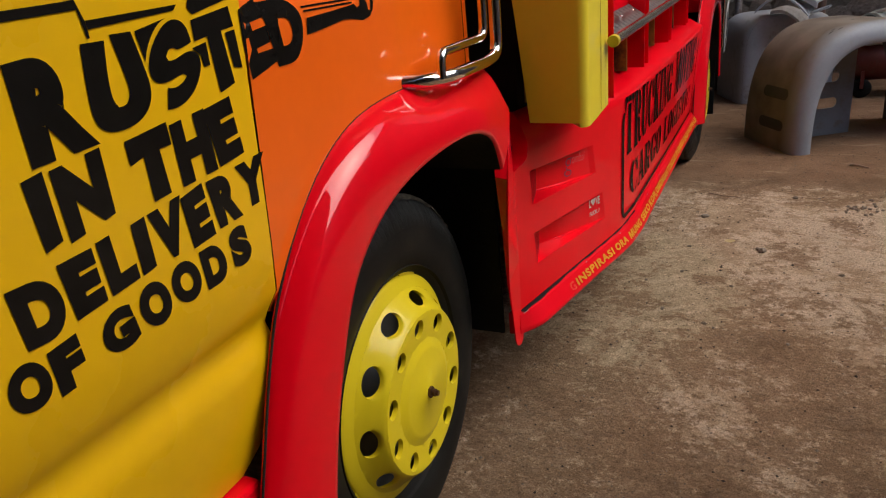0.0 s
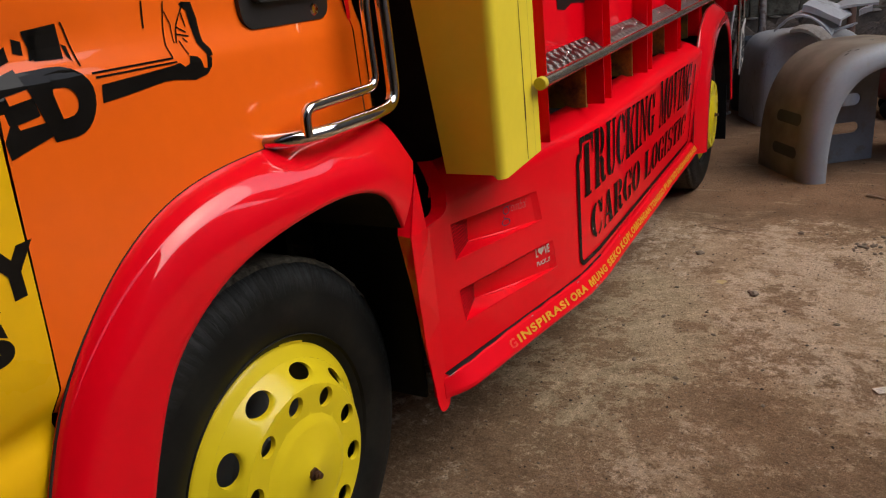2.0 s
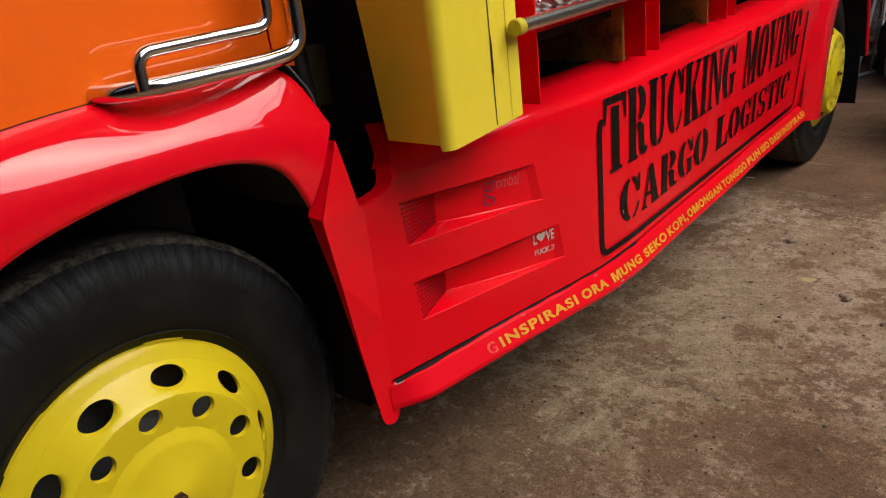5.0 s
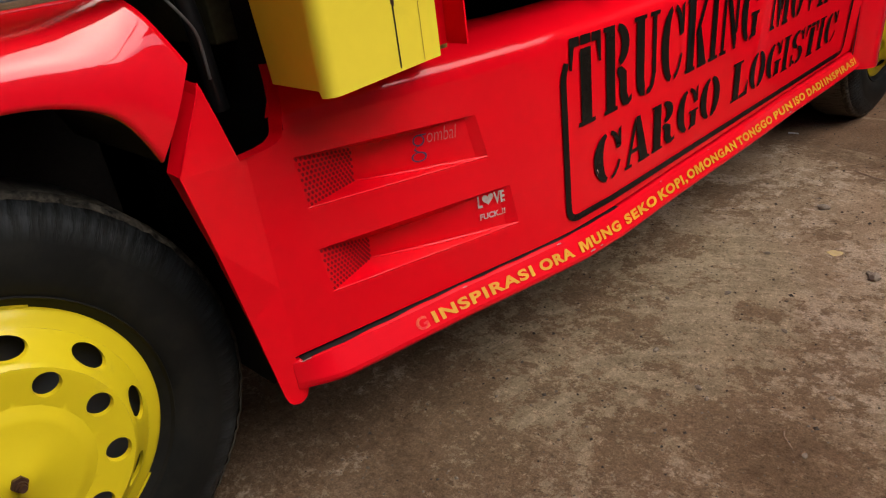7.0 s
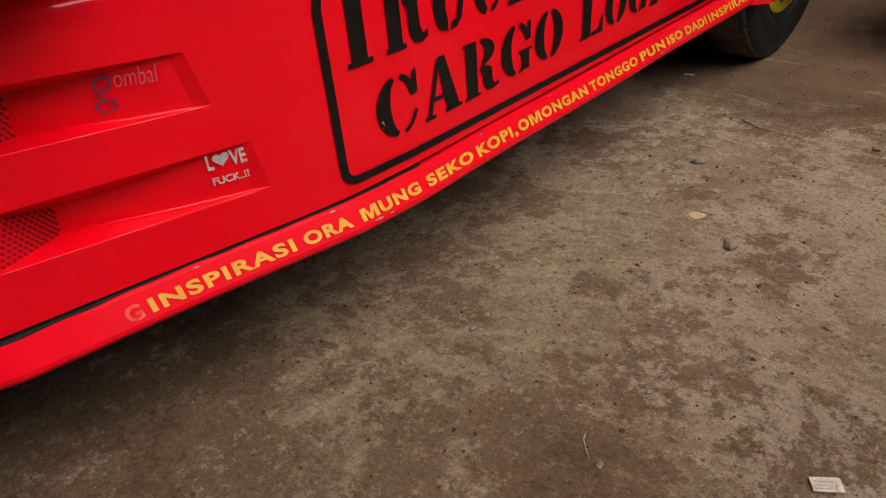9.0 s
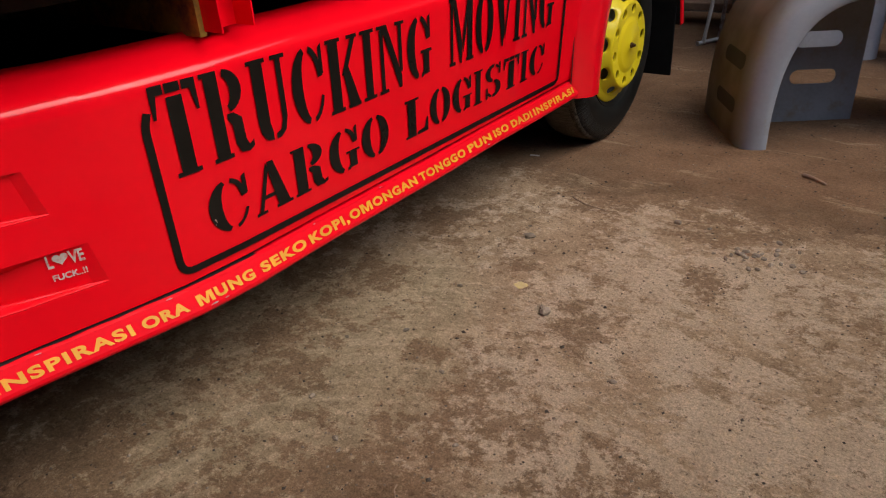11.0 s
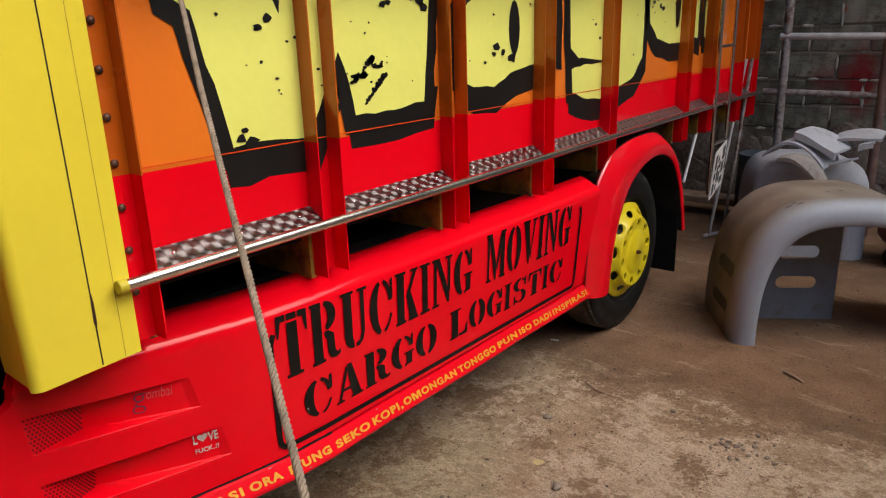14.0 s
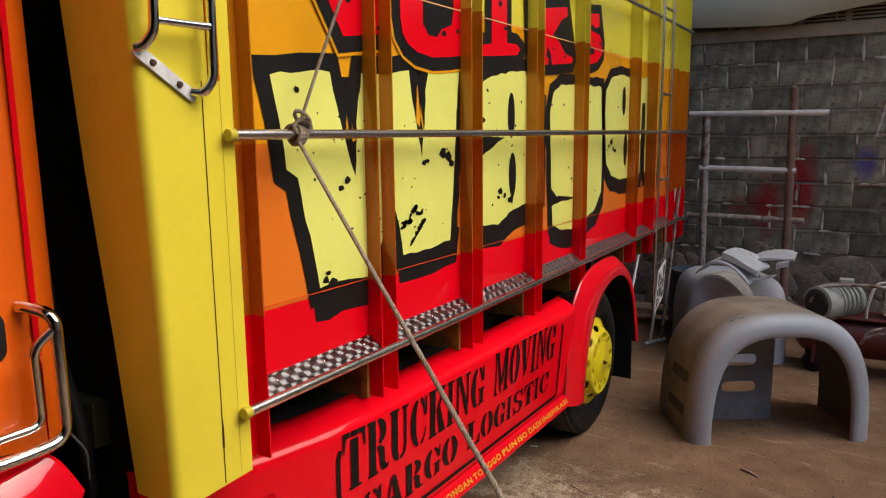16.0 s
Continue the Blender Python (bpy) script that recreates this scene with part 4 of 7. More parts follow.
stencil("TRUCKING", 1.110, 1.960, 0.612, 0.800, 0.620, 0.784)
stencil("MOVING", 2.033, 2.636, 0.618, 0.802, 0.618, 0.796)
stencil("CARGO", 1.176, 1.767, 0.456, 0.574, 0.464, 0.573)
decal("scratch", flat_outlines([[(1.189, 0.4965), (1.1925, 0.500), (1.1945, 0.497), (1.1955, 0.490), (1.194, 0.4905), (1.193, 0.4955)], [(1.1905, 0.485), (1.1918, 0.488), (1.1926, 0.4865), (1.1915, 0.484)]], on_skirt(0.0042)), CHIP, skirt, "pale scratch in the stencilled paint")
stencil("LOGISTIC", 1.827, 2.600, 0.466, 0.573, 0.470, 0.572)

b = bmesh.new()
path = rounded([(1.104, 0.754), (1.094, 0.727), (1.094, 0.412), (2.712, 0.404), (2.712, 0.745), (2.700, 0.770)], 0.03)
band = [(p[0], p[1]) for p in path]
dense = []
for (y0, z0), (y1, z1) in zip(band, band[1:]):
    k = max(1, int(math.hypot(y1 - y0, z1 - z0) / 0.06))
    dense += [(y0 + (y1 - y0) * i / k, z0 + (z1 - z0) * i / k) for i in range(k)]
dense.append(band[-1])
left, right = [], []
for i, p in enumerate(dense):
    a, c = Vector(dense[max(i - 1, 0)]), Vector(dense[min(i + 1, len(dense) - 1)])
    d = (c - a).normalized()
    nrm = Vector((-d.y, d.x)) * 0.008
    left.append(Vector(p) + nrm)
    right.append(Vector(p) - nrm)
verts = [(skirt_x(p.x, p.y) + 0.003, p.x, p.y) for p in left + right]
k = len(dense)
mesh_part("stencil_frame", verts, [(i, i + 1, k + i + 1, k + i) for i in range(k - 1)], LETTER_BLACK, skirt, "black stencilled frame line")


def on_sill(y, z):
    """A place on the sloping face of the sill: z runs from 0 at its foot to 1 at its head."""
    return (skirt_x(y, 0.385) + sill_out(y, 0.033 - 0.023 * z) + 0.0022, y, 0.334 + 0.002 * math.sin(9 * y) + 0.043 * z)


HEAVY_M = [(0, 0), (0, 1), (0.31, 1), (0.5, 0.40), (0.69, 1), (1, 1), (1, 0), (0.77, 0), (0.77, 0.70), (0.58, 0), (0.42, 0), (0.23, 0.70), (0.23, 0)]
for word, y0, y1 in [("INSPIRASI", 0.710, 0.960), ("ORA", 0.978, 1.075), ("UNG", 1.140, 1.243), ("SEKO", 1.264, 1.404), ("KOPI,", 1.418, 1.554), ("O", 1.561, 1.598), ("ONGAN", 1.650, 1.838),
                     ("TONGGO", 1.852, 2.08), ("PUN", 2.098, 2.228), ("ISO", 2.245, 2.333), ("DADI", 2.353, 2.487), ("INSPIRASI", 2.503, 2.80)]:
    low = 0.10 if "," in word else 0.0
    t = lettering(word, y1 - y0, 0.50 + low, bold=0.036 if len(word) > 6 else 0.046, spacing=1.17)
    decal("motto_word", laid(t, lambda y, z, y0=y0, low=low: on_sill(y0 + y, 0.17 + z - low)), LETTER_YELLOW, skirt)
for y0, y1 in ((1.096, 1.135), (1.603, 1.645)):
    decal("motto_letter", flat_outlines([[(y0 + (y1 - y0) * u, 0.17 + 0.50 * v) for u, v in HEAVY_M]], on_sill), LETTER_YELLOW, skirt)
decal("worn_motto_letter", laid(lettering("G", 0.026, 0.54, bold=0.03), lambda y, z: on_sill(0.672 + y, 0.14 + z)), LETTER_FADED, skirt, "half-worn yellow letter")

chip_rng = random.Random(33)
for y0, v0, size in ((0.456, 0.97, 0.006), (0.466, 0.99, 0.005), (1.13, 0.03, 0.011), (1.16, 0.02, 0.006), (1.45, 1.0, 0.005), (1.05, 1.0, 0.006), (2.2, 0.02, 0.007), (0.80, 1.0, 0.006), (1.70, 1.0, 0.006)):
    ring = [(y0 + size * chip_rng.uniform(0.5, 1.5) * math.cos(q), v0 + size * 6 * chip_rng.uniform(0.4, 1.0) * math.sin(q)) for q in [2 * math.pi * i / 9 for i in range(9)]]
    decal("paint_chip", flat_outlines([ring], on_sill), CHIP, skirt, "pale chip in the paint")

# small stickers in the intakes
def on_back(corners, deep):
    A, B, C, D = [Vector((skirt_x(y, z), y, z)) for y, z in corners]
    M1, M2 = [Vector((0.040, y, z)) for y, z in deep]

    def place(y, z):
        # on the back plate, between its deep edge and the face
        k = (y - M1.y) / (B.y - M1.y)
        return (pocket_x(deep[0], y, z, min(1, max(0, k))) + 0.003, y, z)
    return place


def sticker(text, y0, z0, y1, z1, height, which, mat, bold=0.0, shear=0.0, name="sticker_word"):
    place = on_back(*VENTS[which])
    t = lettering(text, y1 - y0, height, bold, shear)
    decal(name, laid(t, lambda y, z: place(y0 + y, z0 + (z1 - z0) * y / (y1 - y0) + z)), mat, skirt)


sticker("L", 0.870, 0.521, 0.880, 0.520, 0.026, 1, STICKER_WHITE, 0.03)
sticker("VE", 0.906, 0.519, 0.932, 0.517, 0.026, 1, STICKER_WHITE, 0.03)
place = on_back(*VENTS[1])
heart = [(0.893 + 0.0125 * math.sin(q) ** 3 * 1.05, 0.535 + 0.0008 * (13 * math.cos(q) - 5 * math.cos(2 * q) - 2 * math.cos(3 * q) - math.cos(4 * q))) for q in [2 * math.pi * i / 24 for i in range(24)]]
decal("sticker_heart", flat_outlines([heart], place), STICKER_WHITE, skirt)
sticker("FUCK..!!", 0.872, 0.494, 0.930, 0.491, 0.013, 1, STICKER_WHITE, 0.03)
sticker("ombal", 0.783, 0.684, 0.840, 0.679, 0.026, 0, STICKER_PINK, -0.01, 0.25)
sticker("g", 0.752, 0.652, 0.783, 0.650, 0.052, 0, STICKER_BLUE, -0.02, 0.1)

# ---- cargo body ----
PANEL = 0.17
BODY_FRONT, BODY_REAR = 0.66, 5.32
b = box((-1.95, BODY_FRONT, 0.985), (PANEL, BODY_REAR, 3.1))
for z in (1.238, 1.66, 2.12):
    bmesh.ops.bisect_plane(b, geom=list(b.verts) + list(b.edges) + list(b.faces), plane_co=(0, 0, z), plane_no=(0.0, 0.006 if z < 1.5 else -0.0, 1))
for f in b.faces:
    z = f.calc_center_median().z
    f.material_index = 0 if z < 1.23 else 1 if z < 1.66 else 2 if z < 2.12 else 3
cargo = part("cargo_body", b, (RED, BAND_ORANGE, BAND_AMBER, BAND_YELLOW), truck, "box body painted in red, orange, amber and yellow bands")


def on_panel(lift):
    return lambda y, z: (PANEL + lift, y, z)


def post(y0, width, first=False):
    """An upright channel, open to the outside, in the colours of the bands, orange and amber in darker tones."""
    t, x0, x1 = 0.004, PANEL + 0.001, 0.222
    back, far = x0 - 0.01, y0 + width
    # the channel's web lies flush with the painted side, so the graphics run on between its flanges
    web = x0 + 0.006 if first else x0 - 0.004
    ring = [(back, y0)] + ([] if first else [(x1, y0), (x1, y0 + t)]) + [(web, y0 if first else y0 + t), (web, far - t), (x1, far - t), (x1, far), (back, far)]
    b = bmesh.new()
    low, high = [b.verts.new((x, y, 0.864)) for x, y in ring], [b.verts.new((x, y, 3.0)) for x, y in ring]
    for i in range(len(ring)):
        j = (i + 1) % len(ring)
        b.faces.new((low[i], low[j], high[j], high[i]))
    b.faces.new(low[::-1])
    b.faces.new(high)
    bmesh.ops.recalc_face_normals(b, faces=b.faces)
    for z in (1.238, 1.66, 2.12):
        bmesh.ops.bisect_plane(b, geom=list(b.verts) + list(b.edges) + list(b.faces), plane_co=(0, 0, z), plane_no=(0, 0, 1))
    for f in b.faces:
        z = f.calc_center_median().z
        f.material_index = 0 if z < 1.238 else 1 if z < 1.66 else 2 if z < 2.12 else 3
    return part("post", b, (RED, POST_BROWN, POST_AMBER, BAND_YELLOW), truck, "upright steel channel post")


POSTS = [(1.289, 0.085), (1.872, 0.085), (2.453, 0.083), (3.031, 0.078), (3.955, 0.080), (4.352, 0.080), (4.91, 0.085), (5.20, 0.12)]
first_post = post(0.70, 0.10, first=True)
for y0, w in POSTS:
    post(y0, w)
for z in (0.98, 1.075, 1.17, 1.265, 1.36, 1.455, 1.55, 1.74, 1.83, 1.93):
    b = bmesh.new()
    bmesh.ops.create_uvsphere(b, u_segments=8, v_segments=5, radius=0.0095)
    b.transform(Matrix.Translation((PANEL + 0.010, 0.765, z)) @ Matrix.Diagonal((0.7, 1, 1, 1)))
    part("bolt", b, RUST_BOLT, first_post, smooth=True)

# chequered strips between the posts, with rivets
spans = [(0.80, POSTS[0][0])] + [(a + w, c) for (a, w), (c, _) in zip(POSTS, POSTS[1:])]
for y0, y1 in spans:
    v = [(PANEL + 0.002, y0, 1.062), (PANEL + 0.002, y1, 1.062), (0.222, y1, 1.028), (0.222, y0, 1.028), (0.222, y0, 1.004), (0.222, y1, 1.004), (PANEL + 0.002, y0, 1.0), (PANEL + 0.002, y1, 1.0)]
    plate = mesh_part("polished_plate", v, [(0, 3, 2, 1), (3, 4, 5, 2), (4, 6, 7, 5), (0, 6, 4, 3), (1, 2, 5, 7)], SWIRL, truck, "engine-turned polished metal strip")
    for s in (0.12, 0.5, 0.88):
        b = bmesh.new()
        bmesh.ops.create_uvsphere(b, u_segments=8, v_segments=5, radius=0.005)
        b.transform(Matrix.Translation((0.195, y0 + (y1 - y0) * s, 1.0465)))
        part("rivet", b, CHROME, plate, smooth=True)

for z, z2, r, y1 in ((1.022, 1.02, 0.0135, 5.33), (1.683, 1.672, 0.0128, 5.33), (2.405, 2.405, 0.0128, 5.33)):
    rail = part("rail", tube([(0.2405, 0.712, z), (0.2405, 3.0, (z + z2) / 2), (0.2405, y1, z2)], r, 16), STEEL, truck, "stainless steel tube rail along the body", smooth=True)
    cap = part("end_cap", lathe([(-0.012, 0), (-0.010, r + 0.0015), (0.008, r + 0.0015), (0.010, r), (0.010, 0)], 20), CAP_YELLOW, rail, "dull yellow round end cap")
    cap.matrix_local = Matrix.Translation((0.2405, 0.706, z)) @ pose(0, 0, 0, 0, 0, -90)

# cross members and underside
for y0, w in [(0.80, 0.1)] + POSTS:
    part("cross_member", box((-1.8, y0 - 0.012, 0.855), (PANEL - 0.002, y0 + 0.004, 0.984)), CROSS_YELLOW, truck, "dirty yellow steel cross member")
part("chassis_rail", box((-0.62, -1.0, 0.62), (-0.54, 5.2, 0.84)), DARK, truck, "dark chassis rail")
part("chassis_rail", box((-1.24, -1.0, 0.62), (-1.16, 5.2, 0.84)), DARK, truck, "dark chassis rail")
part("underside", box((-1.9, 0.7, 0.96), (PANEL - 0.03, 5.28, 0.983)), DARK, truck, "dark underside of the floor")
part("tank", box((-0.50, 0.9, 0.42), (-0.06, 2.3, 0.80), 0.04), DARK, truck, "dark tank behind the skirt")
part("inner_panel", box((-0.52, 2.3, 0.40), (-0.48, 5.2, 0.95)), DARK, truck, "dark inner panel")

# ---- corner post, box section, leaning a little forward ----
b = bmesh.new()
lv = []
for z, yf, xi in ((0.862, 0.508, 0.078), (1.25, 0.505, 0.038), (1.61, 0.495, 0.004), (1.97, 0.484, -0.014), (3.1, 0.45, -0.05)):
    r = 0.022
    bend = [(0.22 - r + r * math.sin(q), yf + r * (1 - math.cos(q))) for q in [radians(90 * i / 8) for i in range(9)]]
    ring = [(xi, yf + 0.004)] + bend + [(0.22, 0.735), (0.14, 0.735), (xi, 0.655)]
    lv.append([b.verts.new((x, y, z - (0.010 if z < 1 and x > 0.2 else 0) + (0.008 if z < 1 and y > 0.7 else 0))) for x, y in ring])
k = len(lv[0])
for u, w in zip(lv, lv[1:]):
    for j in range(k):
        f = b.faces.new((u[j], u[(j + 1) % k], w[(j + 1) % k], w[j]))
        f.smooth = j < 10
b.faces.new(lv[0])
b.faces.new(lv[-1])
corner = part("corner_post", b, POST_YELLOW, truck, "large yellow box-section corner post")
mesh_part("seam", [(0.2206, 0.647, 0.862), (0.2206, 0.650, 0.862), (0.2206, 0.650, 1.80), (0.2206, 0.647, 1.80)], [(0, 1, 2, 3)], DARK, corner, "open dark seam")
mesh_part("seam", [(0.2206, 0.6985, 0.862), (0.2206, 0.6995, 0.862), (0.2206, 0.6995, 1.92), (0.2206, 0.6985, 1.92)], [(0, 1, 2, 3)], CROSS_YELLOW, corner, "fine seam")
part("cover_strip", box((0.2202, 0.668, 1.802), (0.2235, 0.699, 3.05)), POST_BROWN, corner, "brown painted cover strip")
mesh_part("rust_run", [(0.2208, 0.645, 0.955), (0.2208, 0.652, 0.950), (0.2208, 0.6525, 1.0), (0.2208, 0.6505, 1.02), (0.2208, 0.6465, 1.005)], [(0, 1, 2, 3, 4)], RUST_BOLT, corner, "rust run at the seam")

# ---- graphics on the body side: chunky shapes with black shadows ----
WIDE = [(0.906, 1.832), (1.02, 1.845), (1.14, 1.853), (1.167, 1.758), (1.205, 1.646), (1.241, 1.559), (1.255, 1.678), (1.265, 1.785), (1.282, 1.859), (1.435, 1.868), (1.537, 1.884), (1.554, 1.786), (1.585, 1.675), (1.608, 1.603), (1.628, 1.713), (1.635, 1.825), (1.654, 1.882), (1.866, 1.902), (1.843, 1.754), (1.829, 1.592), (1.814, 1.459), (1.791, 1.294), (1.654, 1.282), (1.485, 1.284), (1.465, 1.384), (1.433, 1.461), (1.393, 1.393), (1.306, 1.247), (1.154, 1.258), (1.066, 1.253), (1.042, 1.37), (1.01, 1.483), (0.993, 1.568), (0.951, 1.592), (0.937, 1.695), (0.921, 1.766)]
ROUND = [(1.981, 1.799), (2.012, 1.863), (2.13, 1.902), (2.282, 1.929), (2.437, 1.94), (2.538, 1.939), (2.546, 1.402), (2.461, 1.371), (2.316, 1.354), (2.182, 1.306), (2.058, 1.316), (1.978, 1.352), (1.97, 1.544), (2.035, 1.589), (2.181, 1.644), (2.248, 1.663), (1.98, 1.672)]
TAILED = [(2.717, 1.771), (2.754, 1.862), (2.851, 1.906), (3.062, 1.917), (3.227, 1.917), (3.433, 1.921), (3.47, 1.567), (3.468, 1.346), (3.361, 1.254), (3.185, 1.216), (3.021, 1.187), (2.867, 1.203), (2.764, 1.235), (2.754, 1.331), (2.936, 1.346), (3.037, 1.349), (2.823, 1.367), (2.744, 1.414)]
SMALL = [(3.511, 1.785), (3.52, 1.909), (3.613, 1.983), (3.8, 2.01), (3.935, 2.005), (4.037, 1.933), (4.062, 1.709), (3.981, 1.685), (4.068, 1.656), (4.079, 1.444), (3.976, 1.393), (3.805, 1.396), (3.641, 1.426), (3.544, 1.501)]
NARROW = [(4.212, 2.018), (4.42, 2.03), (4.44, 1.41), (4.326, 1.414), (4.31, 1.86), (4.24, 1.86), (4.22, 1.41), (4.16, 1.42)]
SHAPES = [WIDE, ROUND, TAILED, SMALL, NARROW]
UPPER = [
    [(1.10, 2.10), (1.20, 1.955), (1.38, 1.98), (1.40, 2.6), (0.98, 2.6)],
    [(1.488, 2.6), (1.487, 2.045), (1.498, 1.998), (1.529, 1.966), (1.585, 1.945), (1.68, 1.936), (1.794, 1.947), (1.887, 1.959), (1.906, 2.215), (1.906, 2.6)],
    [(2.115, 2.6), (2.248, 2.6), (2.25, 2.04), (2.34, 2.042), (2.379, 2.025), (2.346, 1.999), (2.008, 1.967), (2.017, 2.009), (2.115, 2.023)],
    [(2.467, 2.201), (2.901, 2.268), (2.91, 2.228), (2.832, 2.2), (2.732, 2.123), (2.816, 2.096), (2.882, 2.052), (2.987, 2.04), (2.973, 2.014), (2.724, 1.988), (2.709, 2.035), (2.668, 2.066), (2.656, 2.02), (2.683, 2.015), (2.677, 1.985), (2.484, 1.973), (2.495, 2.012), (2.531, 2.02), (2.533, 2.168), (2.48, 2.166)],
    [(3.109, 2.25), (3.206, 2.279), (3.362, 2.297), (3.367, 2.231), (3.296, 2.217), (3.278, 2.232), (3.227, 2.218), (3.245, 2.197), (3.37, 2.191), (3.418, 2.154), (3.414, 2.092), (3.344, 2.048), (3.206, 2.02), (3.106, 2.024), (3.103, 2.079), (3.168, 2.091), (3.202, 2.071), (3.288, 2.084), (3.294, 2.114), (3.148, 2.134), (3.106, 2.168)],
]


def ellipse(cy, cz, ry, rz, k=16, lean=0.0):
    return [(cy + ry * math.cos(q) + lean * rz * math.sin(q), cz + rz * math.sin(q)) for q in [2 * math.pi * i / k for i in range(k)]]


def hull(pts):
    """The convex outline round the points."""
    def half(line):
        out = []
        for p in line:
            while len(out) > 1 and (out[-1][0] - out[-2][0]) * (p[1] - out[-2][1]) <= (out[-1][1] - out[-2][1]) * (p[0] - out[-2][0]):
                out.pop()
            out.append(p)
        return out[:-1]

    return half(sorted(pts)) + half(sorted(pts, reverse=True))


edge_rng = random.Random(12)


def ragged(pts, amount, step=0.035):
    """An outline broken up into short, uneven strokes."""
    out = []
    for (y0, z0), (y1, z1) in zip(pts, pts[1:] + pts[:1]):
        n = max(1, int(math.hypot(y1 - y0, z1 - z0) / step))
        out += [(y0 + (y1 - y0) * i / n + (edge_rng.gauss(0, amount) if i else 0), z0 + (z1 - z0) * i / n + (edge_rng.gauss(0, amount) if i else 0)) for i in range(n)]
    return out


for s in SHAPES:
    decal("graphic_shadow", flat_outlines([ragged([(y + 0.012, z - 0.052) for y, z in offset_outline(s, 0.040)], 0.004, 0.06)], on_panel(0.0015)), GRAPHIC_BLACK, cargo)
    decal("graphic_shadow", flat_outlines([ragged(offset_outline(s, 0.050), 0.003, 0.06)], on_panel(0.0025)), GRAPHIC_BLACK, cargo)
    decal("graphic_shape", flat_outlines([ragged(s, 0.0022)], on_panel(0.004)), GRAPHIC_YELLOW, cargo, "worn yellow graphic shape")
decal("graphic_shadow", flat_outlines([ragged([(2.56, 1.352), (2.67, 1.335), (2.67, 1.85), (2.56, 1.862)], 0.003, 0.06)], on_panel(0.0033)), GRAPHIC_BLACK, cargo)
for n, s in enumerate(UPPER):
    if n < 2:
        decal("graphic_edge", flat_outlines([offset_outline(s, 0.055)], on_panel(0.0055)), BAND_AMBER, cargo)
    decal("graphic_shadow", flat_outlines([offset_outline(s if n < 3 else hull(s), 0.045)], on_panel(0.0065)), GRAPHIC_BLACK, cargo)
    decal("graphic_shape", flat_outlines([s], on_panel(0.008)), RED, cargo, "red graphic shape")
SLITS = [ellipse(2.30, 1.751, 0.034, 0.095), ellipse(2.314, 1.504, 0.036, 0.095), ellipse(3.125, 1.664, 0.045, 0.16), ellipse(3.846, 1.86, 0.035, 0.085), ellipse(3.90, 1.573, 0.035, 0.10),
         [(2.76, 1.36), (2.83, 1.375), (3.04, 1.352), (3.04, 1.347), (2.93, 1.342)]]
SLITS += [[(1.622, 2.5), (1.619, 2.04), (1.653, 2.007), (1.707, 2.006), (1.738, 2.035), (1.807, 2.057), (1.82, 2.11), (1.80, 2.5)]]
for n, s in enumerate(SLITS):
    decal("graphic_slit", flat_outlines([s], on_panel(0.0055 if n < 6 else 0.0095)), GRAPHIC_BLACK, cargo)

rng = random.Random(4)
specks = []


def speck(cy, cz, size):
    k = rng.randint(5, 8)
    specks.append([(cy + size * rng.uniform(0.5, 1.3) * math.cos(2 * math.pi * i / k) * 1.3, cz + size * rng.uniform(0.4, 1.1) * math.sin(2 * math.pi * i / k)) for i in range(k)])


for cy, cz, s in [(1.0, 1.80, 0.012), (1.78, 1.60, 0.026), (1.745, 1.615, 0.022), (1.80, 1.575, 0.02), (1.09, 1.272, 0.014), (1.12, 1.262, 0.018), (1.10, 1.29, 0.010), (2.20, 1.44, 0.020), (2.24, 1.425, 0.018), (2.18, 1.42, 0.012), (2.30, 1.40, 0.022),
                  (2.01, 1.75, 0.014), (2.05, 1.73, 0.012), (1.60, 1.88, 0.016), (3.62, 1.62, 0.02), (3.66, 1.58, 0.018), (3.58, 1.60, 0.012), (3.70, 1.57, 0.018), (1.17, 1.53, 0.012), (1.20, 1.55, 0.014), (1.62, 1.585, 0.014), (1.64, 1.59, 0.010)]:
    speck(cy, cz, s)
for k in range(26):
    a = 2.4 * k / 26
    speck(1.475 + 0.05 * a + 0.010 * math.sin(9 * a), 1.375 + 0.028 * a * (1 + 0.4 * math.sin(5 * a)), rng.uniform(0.005, 0.013))
for k in range(12):
    speck(1.53 + 0.008 * k, 1.315 + 0.007 * k, rng.uniform(0.005, 0.012))
for _ in range(42):
    speck(rng.uniform(0.95, 1.8), rng.uniform(1.35, 1.75), rng.uniform(0.0025, 0.006))
for _ in range(50):
    speck(rng.uniform(1.1, 3.4), rng.uniform(1.96, 2.3), rng.uniform(0.004, 0.014))
for _ in range(40):
    speck(rng.uniform(2.0, 3.9), rng.uniform(1.35, 1.85), rng.uniform(0.003, 0.009))
inside = []
for s in specks:
    cy, cz = sum(p[0] for p in s) / len(s), sum(p[1] for p in s) / len(s)
    for shape in SHAPES + UPPER:
        odd = False
        for (y0, z0), (y1, z1) in zip(shape, shape[1:] + shape[:1]):
            if (z0 > cz) != (z1 > cz) and cy < (y1 - y0) * (cz - z0) / (z1 - z0) + y0:
                odd = not odd
        if odd:
            inside.append(s)
            break
wear = decal("wear_specks", flat_outlines(inside, lambda y, z: (PANEL + (0.0098 if z > 1.95 else 0.006), y, z)), GRAPHIC_BLACK, cargo, "black worn specks")
tagged(wear, kind="stuff")
